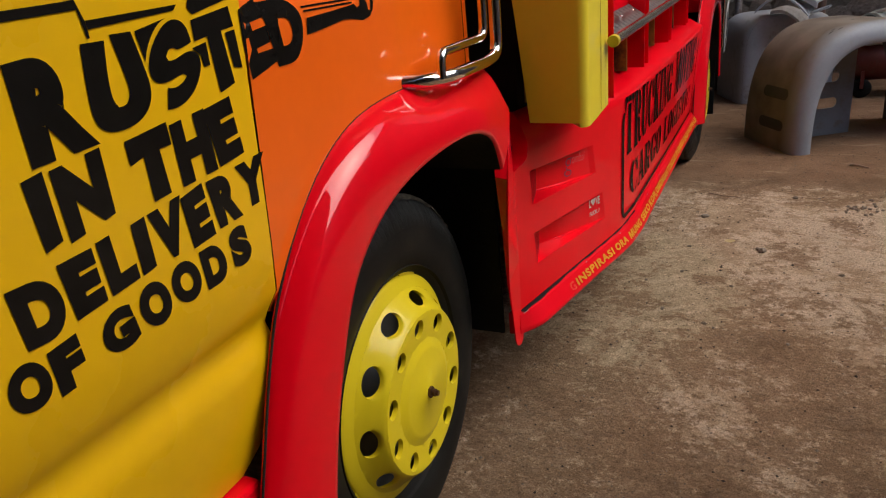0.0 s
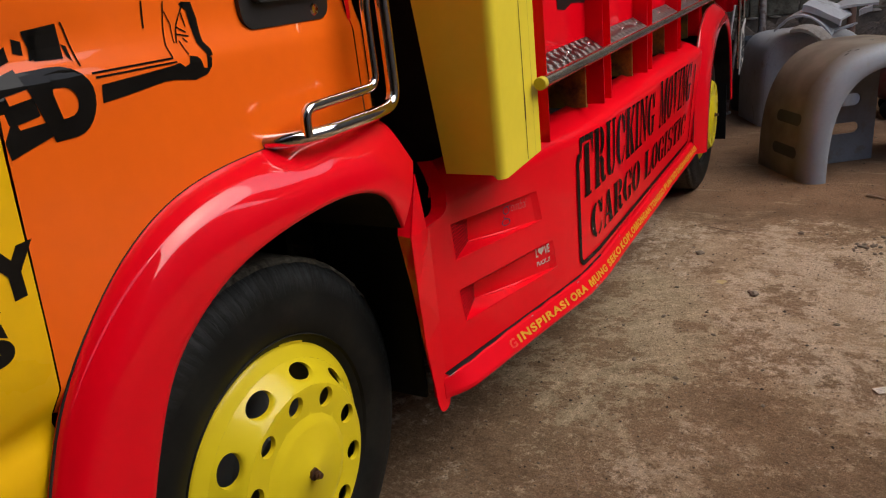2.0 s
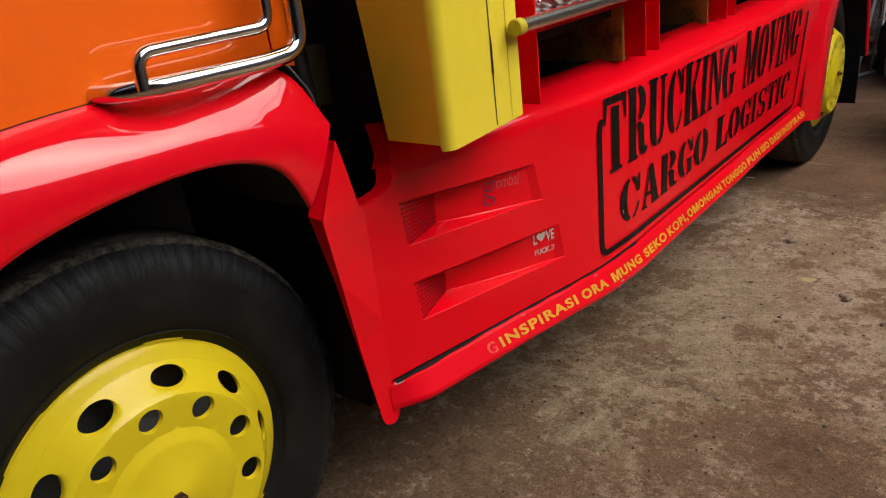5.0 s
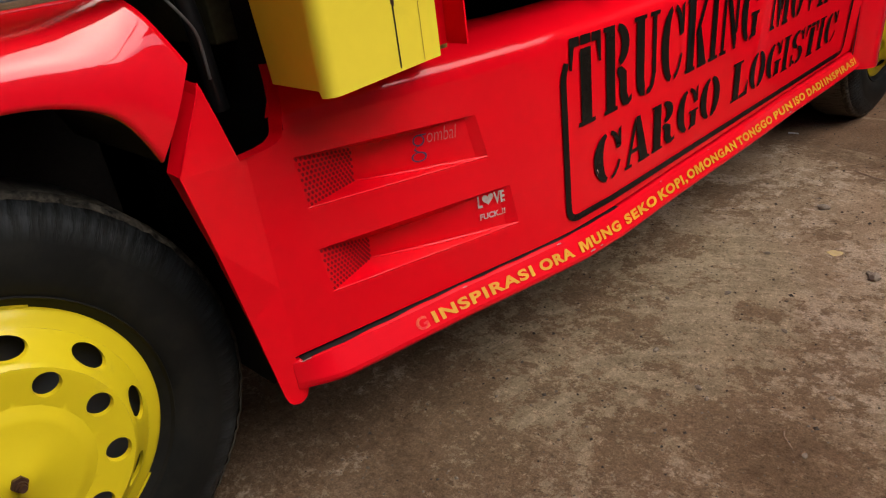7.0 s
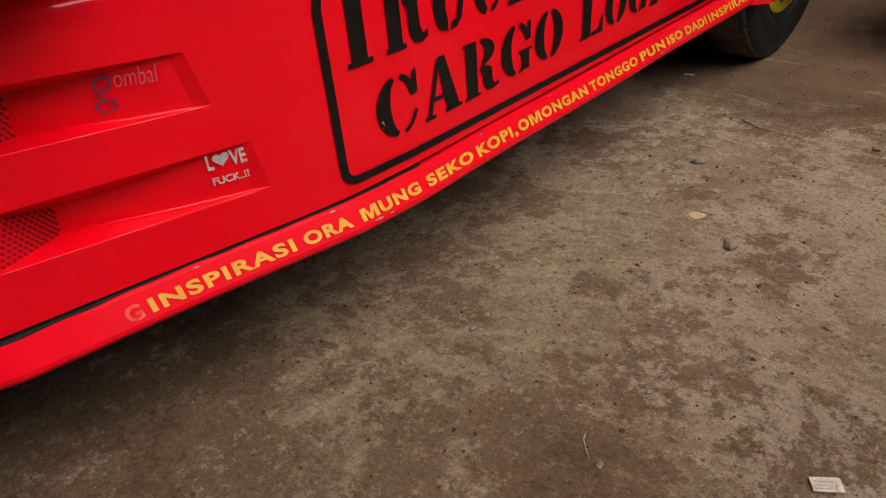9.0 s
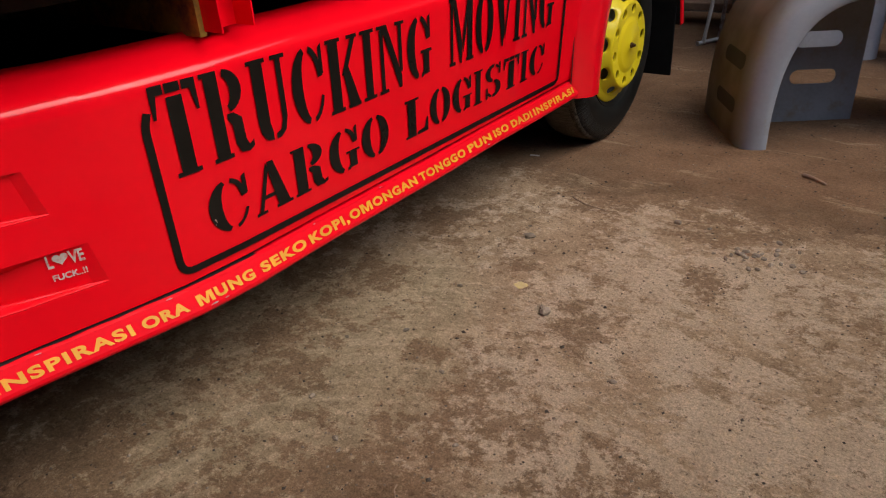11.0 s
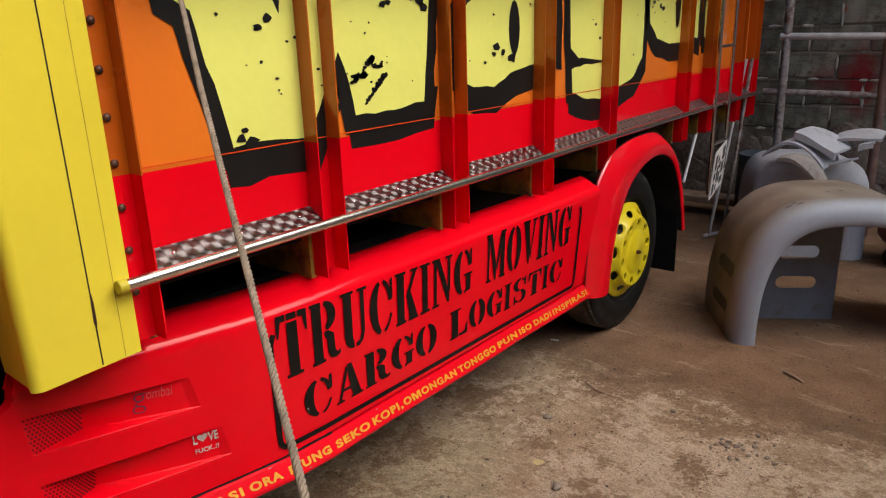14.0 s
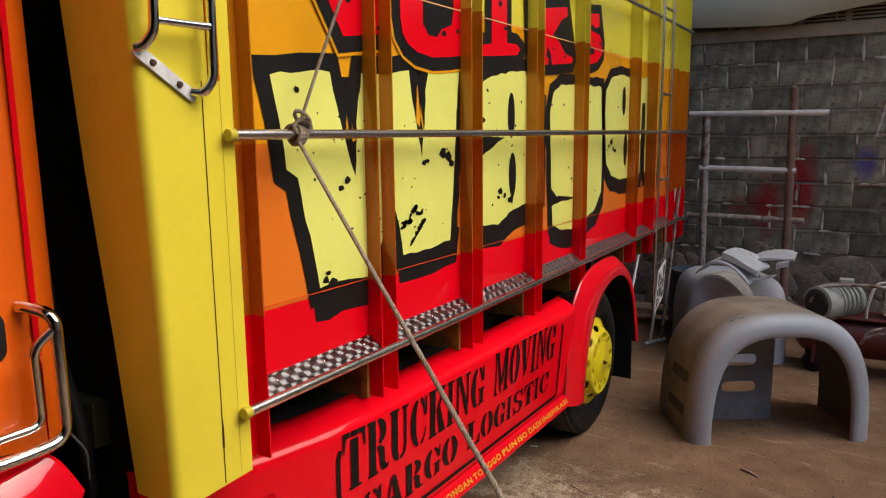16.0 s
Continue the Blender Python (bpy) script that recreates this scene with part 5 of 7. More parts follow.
mesh_part("pinstripe", [(PANEL + 0.0062, 0.81, 1.243), (PANEL + 0.0062, 5.3, 1.212), (PANEL + 0.0062, 5.3, 1.215), (PANEL + 0.0062, 0.81, 1.246)], [(0, 1, 2, 3)], LINE_ORANGE, cargo, "thin orange line")
mesh_part("pinstripe", [(PANEL + 0.0102, 0.81, 2.1105), (PANEL + 0.0102, 5.3, 2.1105), (PANEL + 0.0102, 5.3, 2.1145), (PANEL + 0.0102, 0.81, 2.1145)], [(0, 1, 2, 3)], LINE_PALE, cargo, "thin pale orange line")

# ---- ladder on the body side and handrail ladder on the corner post ----
ladder = part("ladder", tube([(0.268, 4.33, 0.50), (0.268, 4.33, 2.75)], 0.011, 10), STEEL, truck, "narrow stainless steel ladder on the body rails", smooth=True)
part("stile", tube([(0.268, 4.58, 0.62), (0.268, 4.58, 2.75)], 0.011, 10), STEEL, ladder, smooth=True)
for z in (0.80, 1.36, 1.92, 2.46):
    part("rung", tube([(0.268, 4.33, z), (0.268, 4.58, z)], 0.009, 8), STEEL, ladder, smooth=True)
board = part("number_board", prism([(4.30, 0.47), (4.50, 0.54), (4.56, 0.80), (4.37, 0.745)], 0.280, 0.286), PAPER, ladder, "small pale board with rows of dark print")
corners = [Vector(c) for c in ((4.30, 0.47), (4.50, 0.54), (4.56, 0.80), (4.37, 0.745))]
on_board = lambda u, v: tuple(corners[0].lerp(corners[1], u).lerp(corners[3].lerp(corners[2], u), v))
for u0, u1, spans in ((0.08, 0.24, ((0.06, 0.30), (0.36, 0.52), (0.58, 0.90))), (0.34, 0.44, ((0.08, 0.20), (0.26, 0.62), (0.68, 0.80))), (0.50, 0.62, ((0.20, 0.44), (0.50, 0.66))), (0.70, 0.90, ((0.10, 0.26), (0.34, 0.58), (0.64, 0.92)))):
    for v0, v1 in spans:
        part("print_line", prism([on_board(u, v) for u, v in ((u0, v0), (u1, v0), (u1, v1), (u0, v1))], 0.2862, 0.288), CAST, ladder)

# ---- front wheel opening flare ----
def flare_lip(y):
    return lerp_table([(-0.5, 0.01), (-0.35, 0.02), (0.0, 0.05), (0.25, 0.074), (0.32, 0.074)], y)


def flare_base(y):
    """The wing's upper line leaves the cab side and swings out to its rear corner."""
    return lerp_table([(-0.6, -0.026), (0.1, -0.026), (0.25, -0.008), (0.31, 0.012), (0.345, 0.032), (0.392, 0.068)], y)


def swell(slopes, k, n=40):
    """How far out a section has come at k, from its slopes."""
    run = lambda e: sum(lerp_table(slopes, e * (i + 0.5) / n) for i in range(n)) * e / n
    return run(k) / run(1.0)


FULL = [(0, 2.6), (0.3, 1.9), (0.6, 0.25), (0.7, 0.0), (1, 0.0)]
BROAD = [(0, 1.55), (0.12, 1.38), (0.25, 1.22), (0.50, 1.08), (0.66, 0.55), (0.8, 0.38), (1, 0.28)]
NARROW = [(0, 4.4), (0.10, 3.3), (0.22, 1.0), (0.34, 0.5), (1, 0.34)]


OUTER = [(-0.56, 0.42), (-0.53, 0.50), (-0.485, 0.617), (-0.43, 0.755), (-0.385, 0.832), (-0.301, 0.925), (-0.214, 0.985), (-0.119, 1.020), (0.0, 1.030), (0.10, 1.031), (0.20, 1.034), (0.30, 1.036), (0.345, 1.022), (0.370, 0.975), (0.392, 0.922)]
LIP = [(-0.405, 0.40), (-0.388, 0.48), (-0.352, 0.60), (-0.302, 0.715), (-0.262, 0.790), (-0.20, 0.845), (-0.13, 0.884), (-0.055, 0.905), (0.035, 0.918), (0.12, 0.923), (0.20, 0.918), (0.266, 0.892), (0.291, 0.862), (0.305, 0.832), (0.316, 0.805)]


def flare(outer, lip, base_x, lip_x, name, label, inner_depth=0.12, section=(FULL, FULL)):
    """A rounded arch between an outer line on the body and the lip of the wheel opening."""
    steps = 16
    rows, liner = [], []
    tight, wide = [[0.10 + 0.90 * swell(e, s / steps) for s in range(steps + 1)] for e in section]
    dense_o, dense_l = eased(smooth_path(outer, 4)), eased(smooth_path(lip, 4))
    for (oy, oz), (ly, lz) in zip(dense_o, dense_l):
        x0, x1 = base_x(oy), lip_x(ly)
        row = [(x0, oy, oz)]
        w = min(1, max(0, (oy + 0.20) / 0.28))
        for s in range(steps + 1):
            k = s / steps
            row.append((x0 + (x1 - x0) * (tight[s] * (1 - w) + wide[s] * w) + 0.006 * math.sin(math.pi * k), oy + (ly - oy) * k, oz + (lz - oz) * k))
        row.append((x1 - 0.006, ly + (ly - oy) * 0.02, lz + (lz - oz) * 0.02))
        liner.append([(x1 - 0.006, ly + (ly - oy) * 0.015, lz + (lz - oz) * 0.015), (x1 - inner_depth - 0.2, ly + (ly - oy) * 0.015, lz + (lz - oz) * 0.015)])
        rows.append(row)
    verts = [v for r in rows for v in r]
    wing = mesh_part(name, verts, [f[::-1] for f in grid_faces(len(rows), len(rows[0]))], WING_RED, truck, label, smooth=True)
    # thin dark tube that draws the shadow between wing and cab
    part("gap_shadow", tube([(r[0][0] + 0.005, r[0][1], r[0][2]) for r in rows if not 0.30 < r[0][1] < 0.5], 0.0020, 8), DARK, wing, "dark line drawn as the shadow gap along the wing", smooth=True)
    mesh_part("wing_liner", [v for r in liner for v in r], grid_faces(len(liner), 2), DARK, wing, "black inner liner of the wing")
    return wing


def smooth_path(pts, n):
    """A soft curve through the points."""
    p = [Vector(q) for q in pts]
    out = []
    for i in range(len(p) - 1):
        a, b, c, d = p[max(i - 1, 0)], p[i], p[i + 1], p[min(i + 2, len(p) - 1)]
        for k in range(n):
            t = k / n
            out.append(tuple(0.5 * (2 * b + (c - a) * t + (2 * a - 5 * b + 4 * c - d) * t * t + (3 * b - a - 3 * c + d) * t ** 3)))
    return out + [tuple(p[-1])]


def eased(pts, times=8):
    """The same line with its small kinks ironed out."""
    for _ in range(times):
        pts = pts[:1] + [tuple((a[i] + 2 * b[i] + c[i]) / 4 for i in (0, 1)) for a, b, c in zip(pts, pts[1:], pts[2:])] + pts[-1:]
    return pts


flare(OUTER, LIP, flare_base, flare_lip, "front_wing", "glossy red flared wing round the front wheel", section=(NARROW, BROAD))
R_OUT = [(2.80, 0.315), (2.815, 0.42), (2.825, 0.56), (2.845, 0.74), (2.90, 0.85), (2.99, 0.925), (3.12, 0.968), (3.27, 0.985), (3.42, 0.988), (3.54, 0.978), (3.65, 0.93), (3.74, 0.85), (3.82, 0.72), (3.89, 0.56), (3.93, 0.40)]
R_LIP = [(2.955, 0.30), (2.965, 0.38), (2.985, 0.48), (3.02, 0.595), (3.075, 0.70), (3.14, 0.775), (3.23, 0.83), (3.34, 0.863), (3.44, 0.875), (3.54, 0.870), (3.64, 0.835), (3.72, 0.775), (3.79, 0.67), (3.85, 0.53), (3.89, 0.38)]
flare(R_OUT, R_LIP, lambda y: skirt_x(min(y, 2.9), 0.6) - 0.012, lambda y: 0.285, "rear_wing", "glossy red flared wing round the rear wheel", 0.10)
part("mud_flap", box((-0.12, 3.86, 0.14), (0.262, 3.872, 0.62), 0.003), RUBBER, truck, "black rubber mud flap")
part("mud_flap", box((-0.25, 0.41, 0.33), (0.015, 0.42, 0.80), 0.003), RUBBER, truck, "black rubber mud flap behind the front wheel")
part("wheel_housing", box((-0.55, -0.60, 0.35), (-0.50, 0.62, 1.05)), DARK, truck, "dark wheel housing")
part("wheel_housing", box((-0.55, -0.50, 0.95), (-0.03, 0.33, 1.0)), DARK, truck, "dark wheel housing roof")
part("wheel_housing", box((-0.30, 2.60, 0.30), (-0.26, 4.2, 0.95)), DARK, truck, "dark wheel housing")
part("gap_panel", box((-0.55, 0.43, 0.35), (-0.50, 0.598, 2.2)), OLIVE, truck, "dull olive panel in the gap behind the cab")
part("cab_cable", tube(rounded([(-0.10, 0.43, 1.10), (-0.085, 0.445, 1.015), (-0.08, 0.468, 0.98), (-0.075, 0.492, 0.940), (-0.09, 0.50, 0.86)], 0.03), 0.0028, 8), CABLE, truck, "thin grey cable behind the cab", smooth=True)
part("bracket", box((-0.46, 0.555, 0.90), (-0.14, 0.60, 1.02), 0.004), OLIVE, truck, "dull olive bracket behind the cab")
part("cab_hose", tube(rounded([(-0.16, 0.47, 1.6), (-0.15, 0.48, 1.2), (-0.10, 0.50, 0.98), (-0.12, 0.52, 0.80)], 0.06), 0.016, 10), BLACK, truck, "black hose behind the cab", smooth=True)
part("headboard", box((-1.9, 0.60, 0.62), (0.02, 0.655, 3.0)), DARK, truck, "dark front board of the body")

# ---- wheels ----
def holed_ring(r0, r1, rc, hr, hw, count, xf, phase=0.0, k=32, loops=5):
    """A turned ring with round holes through it; xf gives how far out it stands at each radius."""
    b = bmesh.new()
    half = math.pi / count
    for s in range(count):
        mid = phase + 2 * math.pi * s / count
        rings = [[] for _ in range(loops + 3)]
        for i in range(k):
            q = 2 * math.pi * i / k + math.pi / 4
            u, v = math.cos(q), math.sin(q)
            m = max(abs(u), abs(v))
            ro, ao = (r0 + r1) / 2 + (r1 - r0) / 2 * u / m, half * v / m
            ri, ai = rc + hr * u, hw * v / rc
            for n in range(loops + 1):
                t = n / loops
                r, a = ro + (ri - ro) * t, mid + ao + (ai - ao) * t
                rings[n].append(b.verts.new((xf(r), r * math.cos(a), r * math.sin(a))))
            r, a = rc + hr * 0.95 * u, mid + hw * 0.95 * v / rc
            rings[loops + 1].append(b.verts.new((xf(r) - 0.004, r * math.cos(a), r * math.sin(a))))
            r, a = rc + hr * 0.93 * u, mid + hw * 0.93 * v / rc
            rings[loops + 2].append(b.verts.new((xf(r) - 0.010, r * math.cos(a), r * math.sin(a))))
        for x, y in zip(rings, rings[1:]):
            for i in range(k):
                j = (i + 1) % k
                b.faces.new((x[i], x[j], y[j], y[i]))
    bmesh.ops.remove_doubles(b, verts=b.verts, dist=0.0003)
    return b


def wheel(at, name="wheel", label="tyre with a yellow dished wheel cover full of round holes"):
    w = new(name)
    w.parent, w.location = truck, at
    tagged(w, label)
    # tyre: sidewall, shoulder and tread
    prof = [(-0.085, 0.225), (-0.078, 0.236), (-0.066, 0.250), (-0.052, 0.272), (-0.044, 0.30), (-0.043, 0.335), (-0.052, 0.368), (-0.066, 0.392), (-0.084, 0.406), (-0.11, 0.4115), (-0.20, 0.4135), (-0.24, 0.40), (-0.265, 0.35), (-0.265, 0.28), (-0.24, 0.22)]
    part("tyre", lathe(prof, 96), TYRE, w, "dusty black rubber tyre", smooth=True)
    b = bmesh.new()
    for i in range(72):
        q = 2 * math.pi * i / 72
        t = box((-0.1065, -0.0135, 0.398), (-0.074, 0.0135, 0.4105), 0.002, 1)
        for v in t.verts:
            v.co.z -= max(0, v.co.x + 0.10) * 0.45
        joined(b, t, Matrix.Rotation(q, 4, "X"))
    part("tread", b, TYRE, w, "worn tread blocks")
    part("sidewall_rib", lathe([(-0.0605, 0.258), (-0.054, 0.262), (-0.0615, 0.266)], 96), RUBBER, w, smooth=True)
    # ragged, dusty edge where the tread begins
    rag = random.Random(8)
    b = bmesh.new()
    rings = []
    for i in range(220):
        q, wob = 2 * math.pi * i / 220, rag.uniform(-0.0022, 0.0016)
        rings.append([b.verts.new((x, r * math.cos(q), r * math.sin(q))) for x, r in ((-0.0735 + wob, 0.4005 + wob), (-0.0775 + wob, 0.4075 + 0.5 * wob), (-0.0875, 0.4118 + 0.3 * wob), (-0.098 + wob, 0.4105))])
    for u, v in zip(rings, rings[1:] + rings[:1]):
        for k in range(3):
            b.faces.new((u[k], v[k], v[k + 1], u[k + 1]))
    part("tread_edge", b, TREAD_DUST, w, "dusty ragged edge of the tread", smooth=True)
    dish = lambda r: lerp_table([(0.172, -0.008), (0.178, -0.013), (0.184, -0.021), (0.205, -0.045), (0.218, -0.057), (0.234, -0.064), (0.243, -0.070)], r)
    face = lambda r: lerp_table([(0.100, -0.003), (0.106, -0.009), (0.112, -0.011), (0.165, -0.0075), (0.172, -0.008)], r)
    b = holed_ring(0.174, 0.216, 0.195, 0.0152, 0.031, 10, dish, phase=0.0, k=32)
    joined(b, lathe([(dish(r), r) for r in (0.216, 0.225, 0.234, 0.239, 0.243)] + [(-0.079, 0.245), (-0.081, 0.238)], 160))
    joined(b, lathe([(face(0.172), 0.172), (dish(0.174), 0.174)], 160))
    joined(b, holed_ring(0.114, 0.172, 0.146, 0.0200, 0.0205, 10, face, phase=radians(18), k=32))
    joined(b, lathe([(0.0, 0.0), (0.0, 0.024), (-0.0025, 0.027), (-0.0025, 0.090), (-0.0045, 0.098), (-0.008, 0.105), (-0.011, 0.114)], 160))
    bmesh.ops.remove_doubles(b, verts=b.verts, dist=0.0006)
    part("wheel_cover", b, WHEEL_YELLOW, w, "yellow pressed wheel cover with two rings of holes", smooth=True)
    part("rim", lathe([(-0.085, 0.232), (-0.095, 0.222), (-0.11, 0.205), (-0.11, 0.10), (-0.07, 0.08), (-0.07, 0.0)], 60), RIM_GREY, w, "dark grey steel rim behind the cover", smooth=True)
    for q0, q1 in ((62, 78), (118, 140), (205, 222), (300, 318)):
        arcs = [radians(q0 + (q1 - q0) * i / 8) for i in range(9)]
        verts = [(x, r * math.cos(q), r * math.sin(q)) for q in arcs for r, x in ((0.243, -0.068), (0.2505, -0.069), (0.2505, -0.075), (0.243, -0.074))]
        faces = [(4 * i + j, 4 * i + (j + 1) % 4, 4 * i + 4 + (j + 1) % 4, 4 * i + 4 + j) for i in range(8) for j in range(4)] + [(0, 1, 2, 3), (35, 34, 33, 32)]
        mesh_part("clip", verts, faces, WHEEL_YELLOW, w)
    b = tube([(-0.006, 0, 0), (0.020, 0, 0)], 0.0060, 10)
    tube([(-0.006, 0, 0), (0.006, 0, 0)], 0.0125, 6, bm=b)
    tube([(0.010, 0, 0), (0.014, 0, 0)], 0.0085, 10, bm=b)
    part("stud", b, RUST_BOLT, w, "rusty centre stud")
    return w


front = wheel((-0.003, 0.0, 0.411))
rear = wheel((0.270, 3.30, 0.411))
rear.rotation_euler = (radians(-11), 0, 0)
part("rear_inner_tyre", lathe([(-0.30, 0.22), (-0.28, 0.30), (-0.29, 0.40), (-0.45, 0.41), (-0.47, 0.30), (-0.46, 0.22)], 40), RUBBER, truck, "inner rear tyre", smooth=True).location = (0.270, 3.30, 0.411)

# ---- cab ----
def cab_x(y, z):
    x = lerp_table([(0.52, -0.075), (0.60, -0.052), (0.70, -0.033), (0.745, -0.030), (0.785, -0.043), (0.83, -0.022), (0.90, -0.02), (1.190, -0.02), (1.202, -0.0222), (1.214, -0.0262), (1.226, -0.0300), (1.240, -0.0330), (1.255, -0.0342), (1.5, -0.036), (2.3, -0.044)], z)
    if z > 0.9 and y < -0.3648 + (z - 1.132) * 0.121:
        x = -0.02 - 0.01 * (min(z, 1.5) - 0.9) - max(0, z - 1.5) * 0.01
    if y > 0.385:
        x -= 0.022 * ((y - 0.385) / 0.05) ** 2
    return x


SWAGE = (1.18, 1.190, 1.202, 1.214, 1.226, 1.240, 1.255, 1.27)


def cab_sheet(outline, cuts_y=()):
    b = flat_outlines([outline], lambda y, z: (0, y, z))
    for z in (0.56, 0.60, 0.65, 0.70, 0.73, 0.745, 0.765, 0.785, 0.805, 0.83, 0.90) + SWAGE + (1.5, 1.8):
        bmesh.ops.bisect_plane(b, geom=list(b.verts) + list(b.edges) + list(b.faces), plane_co=(0, 0, z), plane_no=(0, 0, 1))
    for y in cuts_y:
        bmesh.ops.bisect_plane(b, geom=list(b.verts) + list(b.edges) + list(b.faces), plane_co=(0, y, 0), plane_no=(0, 1, 0))
    for v in b.verts:
        v.co.x = cab_x(v.co.y, v.co.z)
    return b


edge = [(-0.405, 0.80), (-0.393, 0.834), (-0.382, 0.959), (-0.366, 1.132), (-0.355, 1.223), (-0.33, 1.5), (-0.26, 2.3)]
cab = part("cab", box((-1.75, -1.05, 1.06), (-0.07, 0.425, 2.3), 0.03), ORANGE, truck, "orange truck cab")
part("cab_nose", box((-1.75, -1.05, 0.45), (-0.10, -0.60, 1.06)), DARK, truck, "dark lower cab")
door_front = part("door_front", cab_sheet([(-1.05, 0.575), (-0.50, 0.575), (-0.46, 0.605), (-0.405, 0.735)] + edge + [(-1.05, 2.3)]), DOOR_YELLOW, truck, "yellow wrapped front part of the door with black lettering", smooth=True)
gap = 0.0025
door = part("door", cab_sheet([(y + gap, z) for y, z in edge] + [(0.372, 2.3), (0.372, 1.02), (0.30, 1.018), (0.10, 1.018), (-0.0, 1.015), (-0.115, 1.006), (-0.206, 0.972), (-0.290, 0.914), (-0.349, 0.858), (-0.384, 0.79)], (-0.2, 0.1)), ORANGE, truck, "glossy orange door", smooth=True)
part("cab_pillar", cab_sheet([(0.3765, 1.02), (0.435, 1.008), (0.435, 2.3), (0.3765, 2.3)], (0.39, 0.40, 0.41, 0.42, 0.428)), ORANGE, truck, "orange rear cab corner", smooth=True)
mesh_part("door_gap", [(-0.026, 0.368, 1.02), (-0.026, 0.381, 1.02), (-0.026, 0.381, 2.2), (-0.026, 0.368, 2.2)], [(0, 1, 2, 3)], RED, truck, "red door edge in the gap")
part("door_sill", box((-0.20, -1.05, 0.50), (-0.035, -0.49, 0.572), 0.008), RED, truck, "red sill under the door")
part("step_trim", tube([(-0.028, -1.0, 0.515), (-0.028, -0.47, 0.515)], 0.012, 10), CHROME, truck, "chrome step trim", smooth=True)

# recessed door handle
def slab(y0, y1, z0, z1, r, x0, x1):
    pts = []
    for cy, cz, a in ((y1 - r, z1 - r, 0), (y0 + r, z1 - r, 90), (y0 + r, z0 + r, 180), (y1 - r, z0 + r, 270)):
        pts += [(cy + r * math.cos(radians(a + 18 * i)), cz + r * math.sin(radians(a + 18 * i))) for i in range(6)]
    return prism(pts, x0, x1)


handle = part("door_handle", slab(0.075, 0.312, 1.222, 1.330, 0.028, -0.045, -0.026), BLACK, door, "black recessed door handle")
part("grip", slab(0.10, 0.288, 1.262, 1.312, 0.018, -0.026, -0.013), BLACK, door)
part("lock", lathe([(-0.004, 0.0), (-0.003, 0.009), (-0.006, 0.0115)], 16), CHROME, door, "chrome key lock").location = (-0.020, 0.268, 1.240)

# chrome guard rails at the back of the cab
o = rounded([(-0.026, 0.070, 1.040), (0.018, 0.084, 1.040), (0.050, 0.14, 1.041), (0.055, 0.30, 1.040), (0.055, 0.372, 1.046), (0.055, 0.374, 1.12), (0.055, 0.372, 1.315), (0.00, 0.352, 1.33), (-0.03, 0.345, 1.33)], 0.035, 6)
part("guard_rail", tube(o, 0.0135, 14), CHROME, truck, "polished chrome guard rail", smooth=True)
i = rounded([(0.040, 0.107, 1.040), (0.040, 0.109, 1.087), (0.042, 0.22, 1.088), (0.044, 0.329, 1.088), (0.046, 0.326, 1.20), (0.048, 0.324, 1.255), (0.053, 0.365, 1.285)], 0.028, 6)
part("guard_rail", tube(i, 0.0095, 12), CHROME, truck, "thin inner chrome guard rail", smooth=True)

# lettering on the door
def on_door(b):
    """Bends flat artwork in y and z over the door's skin."""
    for z in SWAGE:
        bmesh.ops.bisect_plane(b, geom=list(b.verts) + list(b.edges) + list(b.faces), plane_co=(0, 0, z), plane_no=(0, 0, 1))
    return laid(b, lambda y, z: (cab_x(y, z) + 0.0012, y, z))


HEAVY_T = [(0, 1), (1, 1), (1, 0.66), (0.70, 0.68), (0.72, 0), (0.30, 0), (0.32, 0.68), (0, 0.64)]


def door_letter(text, tl, tr, br, bl, parent=None):
    """One heavy hand-drawn capital, fitted between its four corners."""
    def place(u, v):
        low, high = (bl[0] + (br[0] - bl[0]) * u, bl[1] + (br[1] - bl[1]) * u), (tl[0] + (tr[0] - tl[0]) * u, tl[1] + (tr[1] - tl[1]) * u)
        return (0, low[0] + (high[0] - low[0]) * v, low[1] + (high[1] - low[1]) * v)

    flat = flat_outlines([HEAVY_T], lambda y, z: (0, y, z)) if text == "T" else lettering(text, 1, 1, 0.075)
    return decal("door_letter", on_door(laid(flat, place)), LETTER_BLACK, parent or door_front)


door_letter("T", (-0.800, 1.2), (-0.716, 1.2), (-0.716, 1.105), (-0.800, 1.105))
door_letter("R", (-0.697, 1.196), (-0.624, 1.202), (-0.617, 1.104), (-0.698, 1.100))
door_letter("I", (-0.714, 1.092), (-0.69, 1.096), (-0.69, 1.025), (-0.711, 1.02))
door_letter("N", (-0.683, 1.094), (-0.62, 1.101), (-0.622, 1.03), (-0.682, 1.019))
door_letter("T", (-0.588, 1.098), (-0.524, 1.105), (-0.522, 1.028), (-0.587, 1.022))
door_letter("H", (-0.521, 1.1), (-0.461, 1.107), (-0.457, 1.03), (-0.52, 1.026))
door_letter("E", (-0.462, 1.105), (-0.41, 1.112), (-0.404, 1.037), (-0.453, 1.031))
door_letter("D", (-0.763, 1.002), (-0.71, 1.001), (-0.709, 0.936), (-0.759, 0.939))
door_letter("E", (-0.706, 1.005), (-0.662, 1.007), (-0.661, 0.946), (-0.701, 0.942))
door_letter("L", (-0.657, 1.009), (-0.615, 1.014), (-0.614, 0.951), (-0.654, 0.947))
door_letter("I", (-0.609, 1.011), (-0.588, 1.014), (-0.588, 0.954), (-0.609, 0.951))
door_letter("V", (-0.584, 1.014), (-0.53, 1.02), (-0.53, 0.954), (-0.584, 0.952))
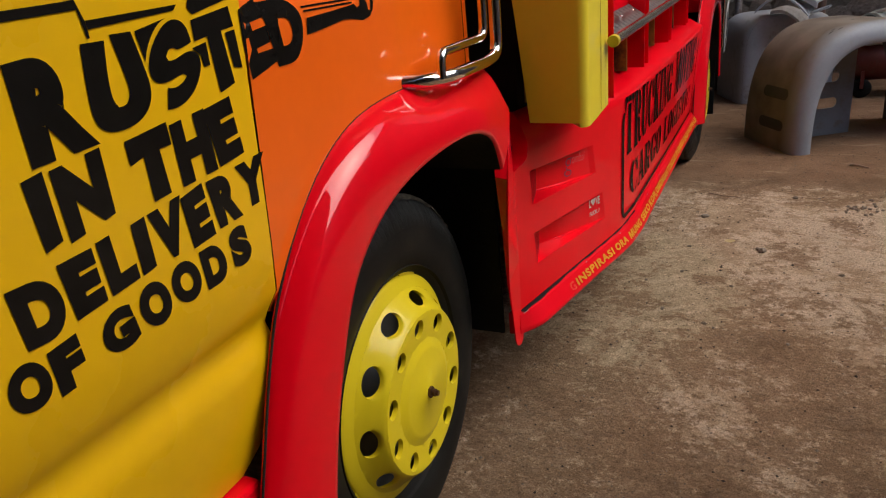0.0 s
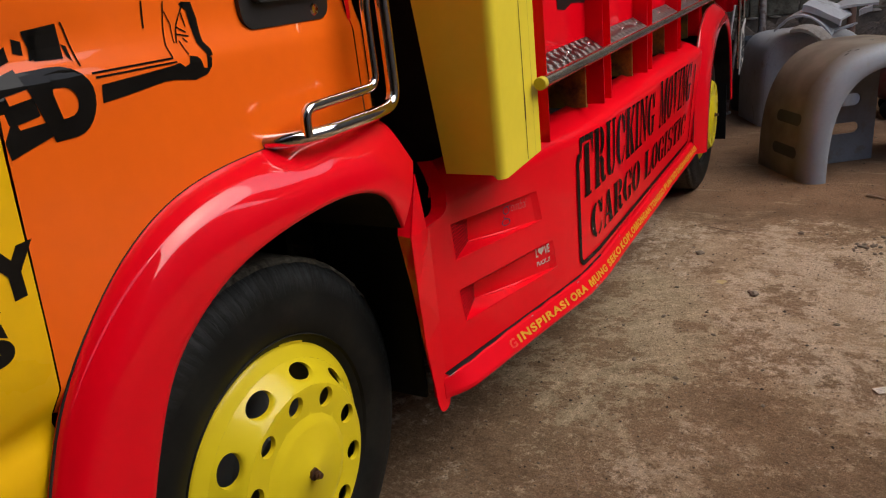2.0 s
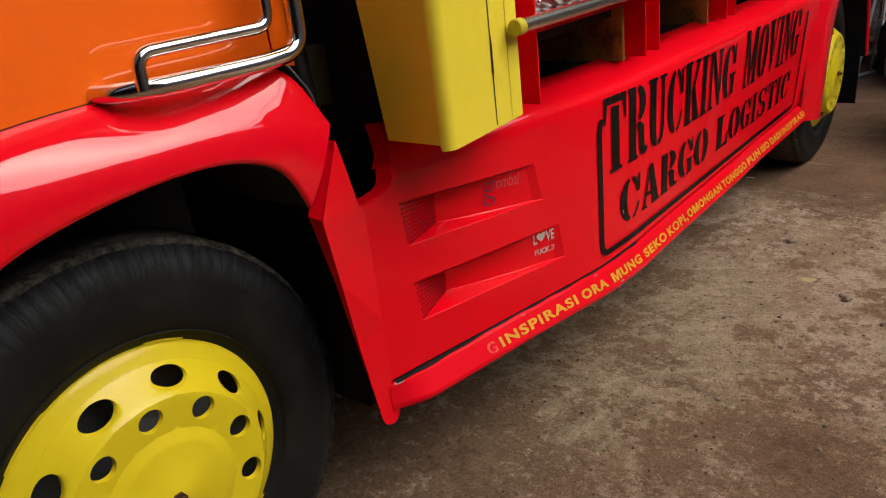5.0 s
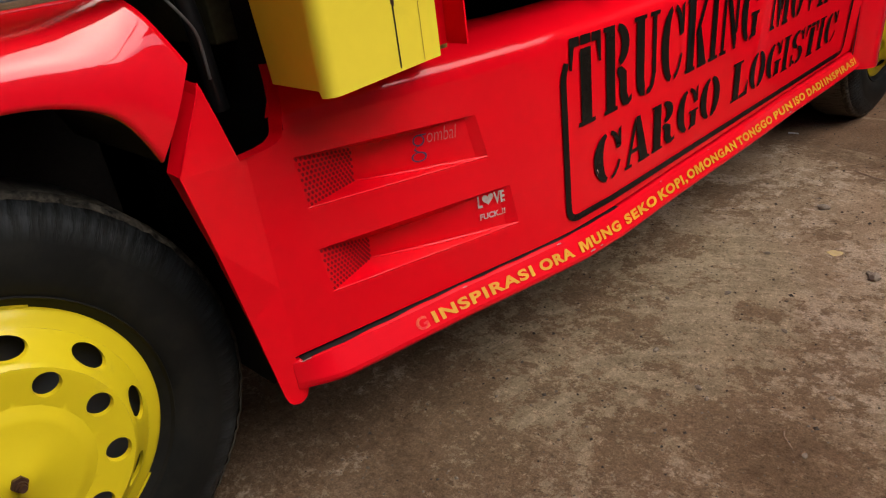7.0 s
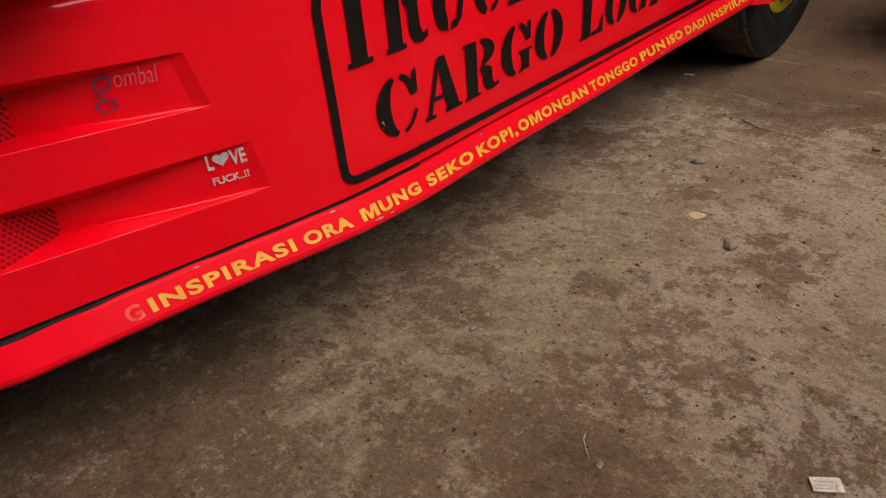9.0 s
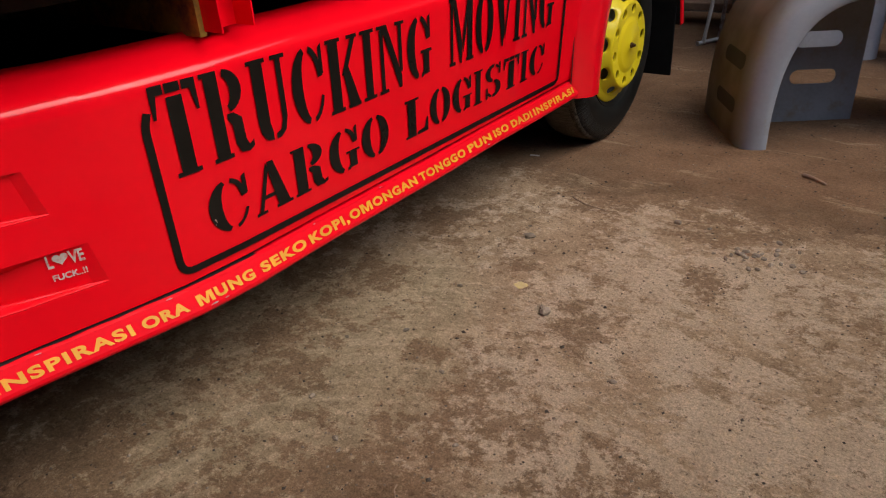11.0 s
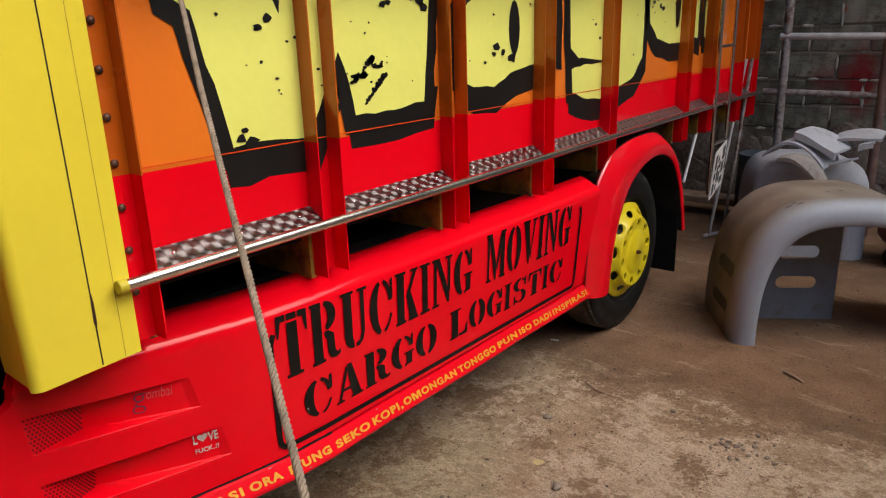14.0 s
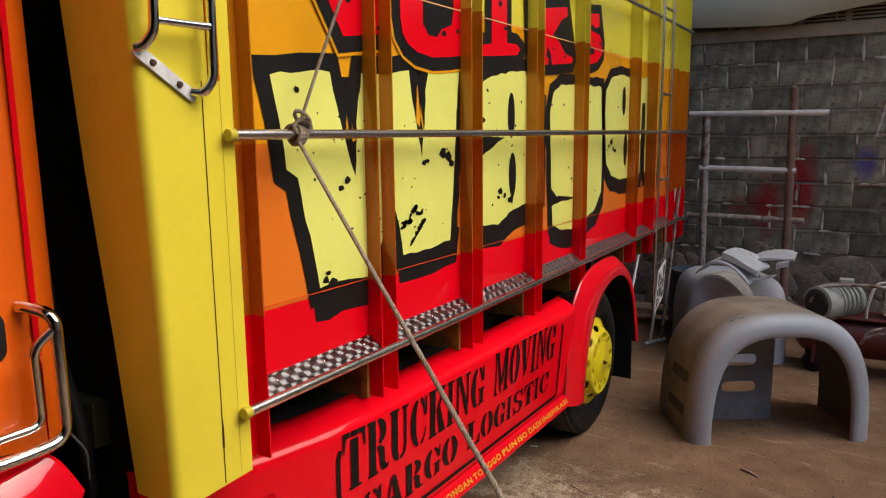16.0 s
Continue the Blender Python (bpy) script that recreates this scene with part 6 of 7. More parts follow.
door_letter("E", (-0.531, 1.015), (-0.491, 1.023), (-0.486, 0.954), (-0.527, 0.95))
door_letter("R", (-0.485, 1.021), (-0.429, 1.024), (-0.43, 0.959), (-0.477, 0.957))
door_letter("Y", (-0.429, 1.024), (-0.368, 1.029), (-0.371, 0.966), (-0.433, 0.963))
door_letter("O", (-0.789, 0.932), (-0.748, 0.93), (-0.746, 0.878), (-0.794, 0.883))
door_letter("F", (-0.744, 0.928), (-0.708, 0.932), (-0.706, 0.879), (-0.742, 0.877))
door_letter("G", (-0.682, 0.929), (-0.638, 0.935), (-0.632, 0.886), (-0.679, 0.882))
door_letter("O", (-0.627, 0.94), (-0.582, 0.94), (-0.579, 0.885), (-0.625, 0.888))
door_letter("O", (-0.576, 0.944), (-0.53, 0.943), (-0.526, 0.89), (-0.573, 0.892))
door_letter("D", (-0.523, 0.943), (-0.484, 0.945), (-0.476, 0.891), (-0.52, 0.891))
door_letter("S", (-0.469, 0.947), (-0.433, 0.951), (-0.427, 0.898), (-0.466, 0.894))
door_letter("D", (-0.321, 1.217), (-0.225, 1.219), (-0.233, 1.131), (-0.3, 1.13), parent=door)


def at_door(outlines, name, parent, label=""):
    """Each outline becomes one piece of artwork on the door."""
    for outline in outlines:
        decal(name, on_door(flat_outlines([outline], lambda y, z: (0, y, z))), LETTER_BLACK, parent, label)


def eased(pts):
    """Rounds the slight bends of an outline and keeps its true corners."""
    for _ in range(2):
        out = []
        for i, p in enumerate(pts):
            a, p, c = Vector(pts[i - 1]), Vector(p), Vector(pts[(i + 1) % len(pts)])
            if (p - a).angle(c - p) < 1.0:
                out += [tuple(p.lerp(a, 0.25)), tuple(p.lerp(c, 0.25))]
            else:
                out.append(tuple(p))
        pts = out
    return pts


# heavy letters with thin yellow gaps, and the black shapes packed between them
letter_u = [(-0.609, 1.202), (-0.579, 1.202), (-0.585, 1.172), (-0.587, 1.155), (-0.587, 1.142), (-0.582, 1.134), (-0.572, 1.134), (-0.564, 1.142), (-0.562, 1.156), (-0.571, 1.2065), (-0.542, 1.2065),
            (-0.534, 1.163), (-0.5325, 1.1435), (-0.538, 1.129), (-0.553, 1.116), (-0.575, 1.110), (-0.598, 1.1105), (-0.6115, 1.117), (-0.617, 1.130), (-0.616, 1.152), (-0.6125, 1.180)]
letter_s = [(-0.456, 1.184), (-0.480, 1.178), (-0.486, 1.182), (-0.494, 1.181), (-0.500, 1.174), (-0.498, 1.169), (-0.490, 1.168), (-0.467, 1.175), (-0.452, 1.173), (-0.446, 1.164), (-0.451, 1.148), (-0.466, 1.130), (-0.486, 1.119), (-0.504, 1.116), (-0.516, 1.117),
            (-0.508, 1.140), (-0.497, 1.138), (-0.483, 1.142), (-0.475, 1.148), (-0.479, 1.152), (-0.493, 1.149), (-0.511, 1.146), (-0.5245, 1.149), (-0.530, 1.159), (-0.527, 1.174), (-0.515, 1.191), (-0.496, 1.207), (-0.480, 1.2125), (-0.466, 1.210), (-0.458, 1.200)]
letter_t = [(-0.4495, 1.208), (-0.3795, 1.2175), (-0.376, 1.193), (-0.401, 1.1905), (-0.394, 1.1255), (-0.424, 1.1185), (-0.427, 1.187), (-0.450, 1.184)]
letter_e = [(-0.361, 1.211), (-0.322, 1.222), (-0.315, 1.198), (-0.346, 1.194), (-0.344, 1.183), (-0.313, 1.187), (-0.3105, 1.165), (-0.342, 1.160), (-0.340, 1.154), (-0.305, 1.156), (-0.302, 1.138), (-0.361, 1.123), (-0.363, 1.169)]
for shape, owner in ((eased(letter_u), door_front), (eased(letter_s), door_front), (letter_t, door_front), (letter_e, door)):
    at_door([shape], "door_letter", owner)
at_door([eased([(-0.5365, 1.206), (-0.487, 1.2147), (-0.501, 1.210), (-0.515, 1.1985), (-0.526, 1.1845), (-0.5315, 1.173)]), [(-0.457, 1.177), (-0.4315, 1.181), (-0.432, 1.154), (-0.443, 1.153), (-0.445, 1.168)],
         [(-0.394, 1.187), (-0.3755, 1.189), (-0.374, 1.141), (-0.390, 1.1445)]], "door_drawing", door_front, "black shapes packed between the letters")
at_door([[(-0.5955, 1.223), (-0.4665, 1.227), (-0.473, 1.221), (-0.595, 1.2145)], [(-0.81, 1.236), (-0.6523, 1.2412), (-0.618, 1.2424), (-0.602, 1.2436), (-0.5957, 1.2224), (-0.595, 1.206), (-0.598, 1.206), (-0.602, 1.234), (-0.621, 1.2333), (-0.6556, 1.232), (-0.81, 1.227)]],
        "door_drawing", door_front, "black bar above the letters")
# line drawing above the lettering
at_door([[(-0.374, 1.272), (-0.378, 1.255), (-0.373, 1.227), (-0.445, 1.214), (-0.451, 1.222), (-0.448, 1.23), (-0.437, 1.232), (-0.427, 1.245), (-0.422, 1.244), (-0.403, 1.251), (-0.384, 1.267), (-0.38, 1.273)], [(-0.371, 1.272), (-0.356, 1.271), (-0.358, 1.265), (-0.362, 1.226), (-0.371, 1.227), (-0.373, 1.248)], [(-0.384, 1.268), (-0.356, 1.268), (-0.35, 1.30), (-0.39, 1.30)]], "door_drawing", door_front, "black line drawing")
def stroke(pts, width):
    """The outline of a thin brush line along the points."""
    one, other = [], []
    for i, (y, z) in enumerate(pts):
        (y0, z0), (y1, z1) = pts[max(i - 1, 0)], pts[min(i + 1, len(pts) - 1)]
        n = Vector((z0 - z1, y1 - y0)).normalized() * width / 2
        one.append((y - n.x, z - n.y))
        other.append((y + n.x, z + n.y))
    return [one + other[::-1]]


foot_bar = [(-0.216, 1.186), (-0.221, 1.163), (-0.182, 1.166), (-0.114, 1.173), (-0.093, 1.172), (-0.055, 1.166), (-0.03, 1.17), (-0.018, 1.18), (-0.014, 1.193), (-0.022, 1.198), (-0.027, 1.179), (-0.034, 1.18), (-0.036, 1.192), (-0.041, 1.198), (-0.055, 1.201), (-0.06, 1.19), (-0.07, 1.187), (-0.078, 1.194), (-0.093, 1.192), (-0.147, 1.189)]
at_door([foot_bar], "door_drawing", door, "black brush drawing")
side_arc = [(-0.044, 1.273), (-0.038, 1.277), (-0.02, 1.275), (-0.015, 1.251), (-0.019, 1.218), (-0.01, 1.205), (-0.01, 1.196), (-0.019, 1.195), (-0.031, 1.216), (-0.031, 1.24), (-0.032, 1.264), (-0.038, 1.27)]
at_door([side_arc], "door_drawing", door, "black brush drawing")
lines = stroke([(-0.072, 1.28), (-0.09, 1.22), (-0.087, 1.203)], 0.0022) + stroke([(-0.074, 1.266), (-0.068, 1.248), (-0.073, 1.221)], 0.0018) + stroke([(-0.036, 1.274), (-0.057, 1.247), (-0.069, 1.221)], 0.0026) + stroke([(-0.248, 1.294), (-0.239, 1.26), (-0.235, 1.213)], 0.0022)
q = [(-0.043, 1.261), (-0.041, 1.241), (-0.059, 1.243), (-0.044, 1.234), (-0.062, 1.233), (-0.041, 1.228), (-0.063, 1.224), (-0.056, 1.203), (-0.054, 1.227), (-0.048, 1.22)]
for a, c in zip(q[::2], q[1::2]):
    lines += stroke([a, c], 0.0022)
lines += stroke([(-0.224, 1.202), (-0.087, 1.202)], 0.0026) + stroke([(-0.221, 1.196), (-0.082, 1.196)], 0.0026) + stroke([(-0.11, 1.283), (-0.117, 1.247)], 0.0030)
at_door(lines, "door_drawing", door, "thin black brush lines")
at_door([[(-0.3, 1.3), (-0.253, 1.295), (-0.248, 1.268), (-0.25, 1.241), (-0.253, 1.225), (-0.291, 1.227)], [(-0.249, 1.242), (-0.243, 1.239), (-0.242, 1.22), (-0.247, 1.227)]], "door_drawing", door, "black brush drawing")
at_door([[(-0.31, 1.255), (-0.299, 1.251), (-0.302, 1.235), (-0.313, 1.239)], [(-0.286, 1.266), (-0.274, 1.265), (-0.287, 1.23), (-0.297, 1.228)], [(-0.334, 1.241), (-0.321, 1.248), (-0.322, 1.231), (-0.335, 1.227)], [(-0.363, 1.228), (-0.328, 1.25), (-0.326, 1.248), (-0.359, 1.224)], [(-0.345, 1.267), (-0.336, 1.258), (-0.324, 1.261), (-0.325, 1.251), (-0.343, 1.249)]], "door_drawing", door, "black brush drawing")

# ---- short handrail ladder on the corner post ----
grab = part("grab_handle", tube(rounded([(0.245, 0.664, 2.4), (0.258, 0.655, 1.97), (0.258, 0.650, 1.80), (0.250, 0.630, 1.772), (0.228, 0.618, 1.775)], 0.03), 0.0105, 12), CHROME, truck, "chrome grab ladder on the corner post", smooth=True)
part("stile", tube(rounded([(0.245, 0.515, 2.4), (0.258, 0.512, 1.98), (0.258, 0.508, 1.885), (0.240, 0.494, 1.857), (0.226, 0.488, 1.855)], 0.03), 0.0105, 12), CHROME, grab, smooth=True)
for z in (1.908, 2.16):
    part("rung", tube([(0.258, 0.512, z), (0.258, 0.655, z + 0.002)], 0.0085, 10), CHROME, grab, smooth=True)
foot = part("foot_plate", slab(-0.085, 0.085, -0.013, 0.013, 0.008, 0.0, 0.006), BARE_STEEL, grab, "bolted steel foot plate")
foot.matrix_local = Matrix.Translation((0.2215, 0.555, 1.808)) @ Matrix.Rotation(math.atan2(-0.085, 0.131), 4, "X")
for dy in (-0.032, 0.030):
    bolt = part("bolt", lathe([(0.012, 0), (0.012, 0.006), (0.006, 0.008), (0.004, 0.008)], 6), RUST_BOLT, grab)
    bolt.location = (0.2215, 0.555 + dy, 1.808 - dy * 0.65)

# ---- rope tied to the body rail, hanging out to the floor ----
rope_path = [Vector((0.243, 0.921, 1.672)), Vector((0.60, 0.713, 1.437)), Vector((0.95, 0.520, 1.192)), Vector((1.25, 0.355, 0.982)), Vector((1.62, 0.15, 0.70)), Vector((2.1, -0.115, 0.36)), Vector((2.55, -0.36, 0.012)), Vector((2.9, -0.5, 0.012))]


def strands(pts, r, pitch, name, parent):
    """Three strands laid round each other along a path."""
    dense = []
    for a, c in zip(pts, pts[1:]):
        k = max(2, int((c - a).length / (pitch / 7)))
        dense += [a.lerp(c, i / k) for i in range(k)]
    dense.append(pts[-1])
    run = [0.0]
    for a, c in zip(dense, dense[1:]):
        run.append(run[-1] + (c - a).length)
    for s in range(3):
        line = []
        for i, p in enumerate(dense):
            d = (dense[min(i + 1, len(dense) - 1)] - dense[max(i - 1, 0)]).normalized()
            u = d.cross(Vector((0.3, 0.2, 1))).normalized()
            w = d.cross(u)
            q = 2 * math.pi * (run[i] / pitch + s / 3)
            line.append(p + (u * math.cos(q) + w * math.sin(q)) * r * 0.5)
        part(name, tube(line, r * 0.58, 6), ROPE, parent, smooth=True)


rope = thing("rope", "twisted beige rope knotted round a steel rail", "rope")
strands(rope_path, 0.0050, 0.022, "strand", rope)
strands([Vector((0.246, 0.925, 1.70)), Vector((0.247, 1.01, 1.86)), Vector((0.247, 1.11, 2.04)), Vector((0.248, 1.30, 2.40))], 0.0046, 0.022, "strand", rope)
for k in range(4):
    loop = [Vector((0.2405 + 0.024 * math.cos(q), 0.912 + 0.008 * k + 0.006 * math.sin(2 * q), 1.6815 + 0.024 * math.sin(q))) for q in [2 * math.pi * j / 16 for j in range(17)]]
    strands(loop, 0.0055, 0.022, "knot_turn", rope)
for k in range(2):
    loop = [Vector((0.262 + 0.010 * math.cos(q), 0.922 + 0.020 * math.cos(q + k), 1.700 + 0.022 * k + 0.018 * math.sin(q))) for q in [2 * math.pi * j / 14 for j in range(15)]]
    strands(loop, 0.0055, 0.022, "knot_turn", rope)

# ---- large grey wheel-arch moulding on the floor ----
def arch_line(span, height, power, segments):
    out = []
    for i in range(segments + 1):
        q = math.pi * i / segments
        c, z = math.cos(q), math.sin(q)
        out.append((-span / 2 * math.copysign(abs(c) ** (2 / power), c), height * abs(z) ** (2 / power)))
    return out


def arch_rows(line, rows, half, height):
    """A bent sheet along an arch; each row is how far back it lies and how far it is drawn in."""
    b = bmesh.new()
    grid = [[b.verts.new((u * (1 - inset / half), w, z * (1 - inset / height))) for u, z in line] for w, inset in rows]
    for a, c in zip(grid, grid[1:]):
        for j in range(len(line) - 1):
            b.faces.new((a[j], a[j + 1], c[j + 1], c[j]))
    return b


def arch_shell(parent, span, depth, height, mat, label, power=2.9, lip=0.130, segments=56):
    """An arched moulding: a shell with a broad rounded lip along its front."""
    line = arch_line(span, height, power, segments)
    half = span / 2
    front = [(0.03, lip), (0.006, lip), (0.0, lip * 0.96), (-0.003, lip * 0.72), (0.001, lip * 0.48), (0.011, lip * 0.28), (0.028, lip * 0.12), (0.052, lip * 0.03), (0.085, 0.0)]
    part("shell", arch_rows(line, front + [(0.13, 0.0), (depth * 0.5, 0.0), (depth, 0.006), (depth, 0.012)], half, height), mat, parent, label, smooth=True)
    part("inner_lining", arch_rows(line, [(depth, 0.012), (depth * 0.5, 0.014), (0.03, 0.016)], half, height), LINING, parent, "dark unpainted inside", smooth=True)


moulding = thing("wheel_arch_moulding", "large grey fibreglass wheel arch moulding standing on the floor", "moulding", (1.165, 3.632, 0.0))
moulding.rotation_euler = (0, 0, math.atan2(0.54, 0.84))
arch_shell(moulding, 1.0, 0.53, 0.705, MOULDING, "blue-grey lip and dusty brown shell", lip=0.112)


def slotted_plate(w, h, slots):
    b = bmesh.new()

    def loop(pts):
        vs = [b.verts.new((x, 0, z)) for x, z in pts]
        return [b.edges.new((vs[i], vs[(i + 1) % len(vs)])) for i in range(len(vs))]

    es = loop([(0, 0), (w, 0), (w, h * 0.93), (w * 0.85, h), (0, h)])
    for x0, z0, x1, z1 in slots:
        r = (z1 - z0) * 0.5
        es += loop([(x1 - r + r * math.cos(radians(q)), z0 + r + r * math.sin(radians(q))) for q in range(-90, 91, 18)] + [(x0 + r - r * math.cos(radians(q)), z0 + r - r * math.sin(radians(q))) for q in range(-90, 91, 18)])
    bmesh.ops.triangle_fill(b, edges=es, use_beauty=True)
    bmesh.ops.solidify(b, geom=list(b.faces), thickness=0.008)
    return b


inner = part("inner_plate", slotted_plate(0.46, 0.56, [(0.16, 0.17, 0.36, 0.235), (0.16, 0.33, 0.36, 0.40)]), PLATE_GREY, moulding, "blue-grey inner plate with two long slots")
inner.location = (-0.36, 0.34, 0.0)

side_u = lambda z: -0.5 * (1 - (z / 0.705) ** 2.9) ** (1 / 2.9) - 0.002
# two slots left uncut: dark patches on the surface paint their shade
for z0 in (0.118, 0.300):
    r = 0.032
    ring = [(0.335 + r * math.cos(radians(q)), z0 + r + r * math.sin(radians(q))) for q in range(-90, 91, 15)] + [(0.155 - r * math.cos(radians(q)), z0 + r - r * math.sin(radians(q))) for q in range(-90, 91, 15)]
    mesh_part("slot_patch", [(side_u(z), w, z) for w, z in ring], [tuple(range(len(ring)))], LINING, moulding, "flat dark patch drawn as a slot's shaded inside")
mark_rng = random.Random(5)
for u0, w0 in ((-0.27, 0.10), (-0.24, 0.12), (-0.22, 0.085), (-0.05, 0.22), (0.02, 0.24)):
    ring = [(u0 + 0.016 * mark_rng.uniform(0.5, 1.2) * math.cos(q), w0 + 0.007 * mark_rng.uniform(0.5, 1.2) * math.sin(q)) for q in [2 * math.pi * i / 8 for i in range(8)]]
    mesh_part("scuff", [(u, w, 0.705 * (1 - (abs(u) / 0.5) ** 2.9) ** (1 / 2.9) + 0.002) for u, w in ring], [tuple(range(8))], LINING, moulding, "dark scuff")

# second moulding behind it, lying on its side, with offcuts heaped on top
second = thing("wheel_arch_moulding", "pale grey wheel arch moulding behind the large one", "moulding", (0.72, 4.95, 0.0))
second.rotation_euler = (0, 0, radians(25))
arch_shell(second, 0.72, 0.50, 0.64, PRIMER_CLEAN, "pale grey shell", power=5.0, lip=0.15)
line = arch_line(0.72, 0.64, 5.0, 40)
mesh_part("end_panel", [(0.93 * u, w, 0.95 * z) for w in (0.034, 0.040) for u, z in line], [tuple(range(41)), tuple(range(81, 40, -1))] + [(i + 1, i, 41 + i, 42 + i) for i in range(40)], PRIMER_CLEAN, second, "dusty grey end panel")


def offcut(start, end, across, rise, thick, mat, taper=0.2):
    """A bent strip of moulding from start to end, bowed upwards by rise and wide along across."""
    p0, p1, wide = Vector(start), Vector(end), Vector(across)
    mid = (p0 + p1) / 2
    b = bmesh.new()
    n = 12
    rings = []
    for i in range(n + 1):
        k = i / n
        c = p0.lerp(p1, k) - mid + Vector((0, 0, rise * (1 - (2 * k - 1) ** 2)))
        w = wide * (1 - taper * abs(2 * k - 1) ** 3)
        lip = Vector((0, 0, 0.004 * math.sin(7 * k)))
        rings.append([b.verts.new(v) for v in (c + lip, c + w * 0.5 + Vector((0, 0, 0.006)), c + w, c + w - Vector((0, 0, 0.010)), c + w * 0.12 - Vector((0, 0, 0.010)), c + w * 0.05 - Vector((0, 0, thick)), c - Vector((0, 0, thick)))])
    m = len(rings[0])
    for u, v in zip(rings, rings[1:]):
        for e in range(m):
            b.faces.new((u[e], v[e], v[(e + 1) % m], u[(e + 1) % m]))
    b.faces.new(rings[0][::-1])
    b.faces.new(rings[-1])
    bmesh.ops.recalc_face_normals(b, faces=b.faces)
    ob = part("moulding_offcut", b, mat)
    ob.location = mid
    return ob


for start, end, across, rise, thick, mat, label in [
        ((0.618, 4.76, 0.842), (0.850, 4.76, 0.728), (0.080, 0.15, 0.030), 0.010, 0.040, PRIMER_CLEAN, "thick grey fibreglass offcut on top of the heap"),
        ((0.815, 4.86, 0.790), (1.065, 4.88, 0.812), (0.005, 0.17, 0.035), 0.012, 0.016, PRIMER_CLEAN, "long pale grey fibreglass offcut jutting from the heap"),
        ((0.955, 4.84, 0.770), (1.030, 4.85, 0.795), (0.0, 0.08, 0.0), 0.004, 0.034, PRIMER_CLEAN, "short pale grey fibreglass offcut in the heap"),
        ((0.450, 4.74, 0.690), (0.800, 4.74, 0.640), (0.060, 0.26, 0.025), 0.115, 0.016, PRIMER_CLEAN, "arched grey fibreglass offcut lying over a moulding"),
        ((0.555, 4.66, 0.690), (0.810, 4.66, 0.545), (0.045, 0.07, 0.025), 0.055, 0.020, PRIMER_BROWN, "dusty brown-grey offcut hanging off the heap"),
        ((0.740, 4.80, 0.622), (0.930, 4.82, 0.690), (0.030, 0.13, 0.0), 0.006, 0.014, PRIMER_CLEAN, "flat pale grey offcut wedged in the heap")]:
    tagged(offcut(start, end, across, rise, thick, mat), label, "offcut", "heap of offcuts")

# ---- pipe frame against the wall ----
frame_ob = thing("pipe_rack", "rusty welded pipe rack leaning by the block wall", "rack", (0, 5.72, 0))
part("upright", tube([(0.305, 0, 0.0), (0.275, 0.05, 1.83)], 0.030, 12), RUSTY, frame_ob, "grey pipe upright", smooth=True)
part("upright", tube([(0.935, 0, 0.0), (0.912, 0.05, 2.0)], 0.031, 12), RUST_BROWN, frame_ob, "rusty pipe upright", smooth=True)
for z, a, c in ((1.815, 0.14, 1.16), (1.375, 0.24, 0.96), (0.985, 0.16, 1.04)):
    part("crossbar", tube([(a, 0.03, z), (c, 0.03, z - 0.01)], 0.024, 12), BARE_STEEL if z > 1.2 else RUSTY, frame_ob, "weathered crossbar", smooth=True)
frame2 = thing("pipe_rack", "rusty pipe stand by the block wall", "rack", (0, 5.95, 0))
part("upright", tube([(1.78, 0, 0.0), (1.78, 0.05, 2.1)], 0.022, 10), RUSTY, frame2, smooth=True)
part("crossbar", tube([(1.46, 0.03, 1.62), (1.80, 0.03, 1.66)], 0.018, 10), RUSTY, frame2, smooth=True)
part("brace", tube([(1.47, 0.03, 1.60), (1.53, 0.03, 1.95)], 0.016, 10), RUSTY, frame2, smooth=True)

# ---- easel stand with a printed board ----
easel = thing("stand", "thin grey steel stand with a flat foot", "stand", (0, 0, 0))
part("leg", tube([(0.045, 5.12, 0.01), (0.20, 5.10, 1.25)], 0.012, 8), BARE_STEEL, easel, smooth=True)
part("leg", tube([(0.10, 5.26, 0.01), (0.22, 5.16, 1.25)], 0.012, 8), RUSTY, easel, smooth=True)
part("foot", tube([(0.02, 5.08, 0.014), (0.12, 5.30, 0.014)], 0.014, 8), BARE_STEEL, easel, smooth=True)
rod = part("white_rod", tube([(0.10, 4.37, 0.55), (0.10, 4.545, 0.85)], 0.010, 8), ROD_WHITE, truck, "thin white rod below the body", smooth=True)

# ---- bucket, ledge and clutter by the wall ----
bucket = part("barrel", lathe([(0.0, 0.0), (0.0, 0.155), (0.02, 0.165), (0.26, 0.175), (0.28, 0.18), (0.30, 0.175), (0.54, 0.17), (0.56, 0.172), (0.56, 0.155), (0.10, 0.15), (0.10, 0.0)], 28), DUSTY_BLUE, smooth=True)
bucket.matrix_world = pose(0.26, 5.55, 0.0, 0, -90, 0)
tagged(bucket, "dusty dark blue plastic barrel by the wall", "barrel")
ledge = part("timber", box((-0.9, 5.70, 0.10), (0.62, 5.92, 0.15), 0.008), WOOD)
tagged(ledge, "weathered plank on blocks by the wall", "timber")
for x in (-0.7, 0.1, 0.5):
    blk = part("support_block", box((x, 5.72, 0.0), (x + 0.2, 5.9, 0.098), 0.006), MORTAR)
    tagged(blk, "small concrete block under the plank", "block", "plank supports")

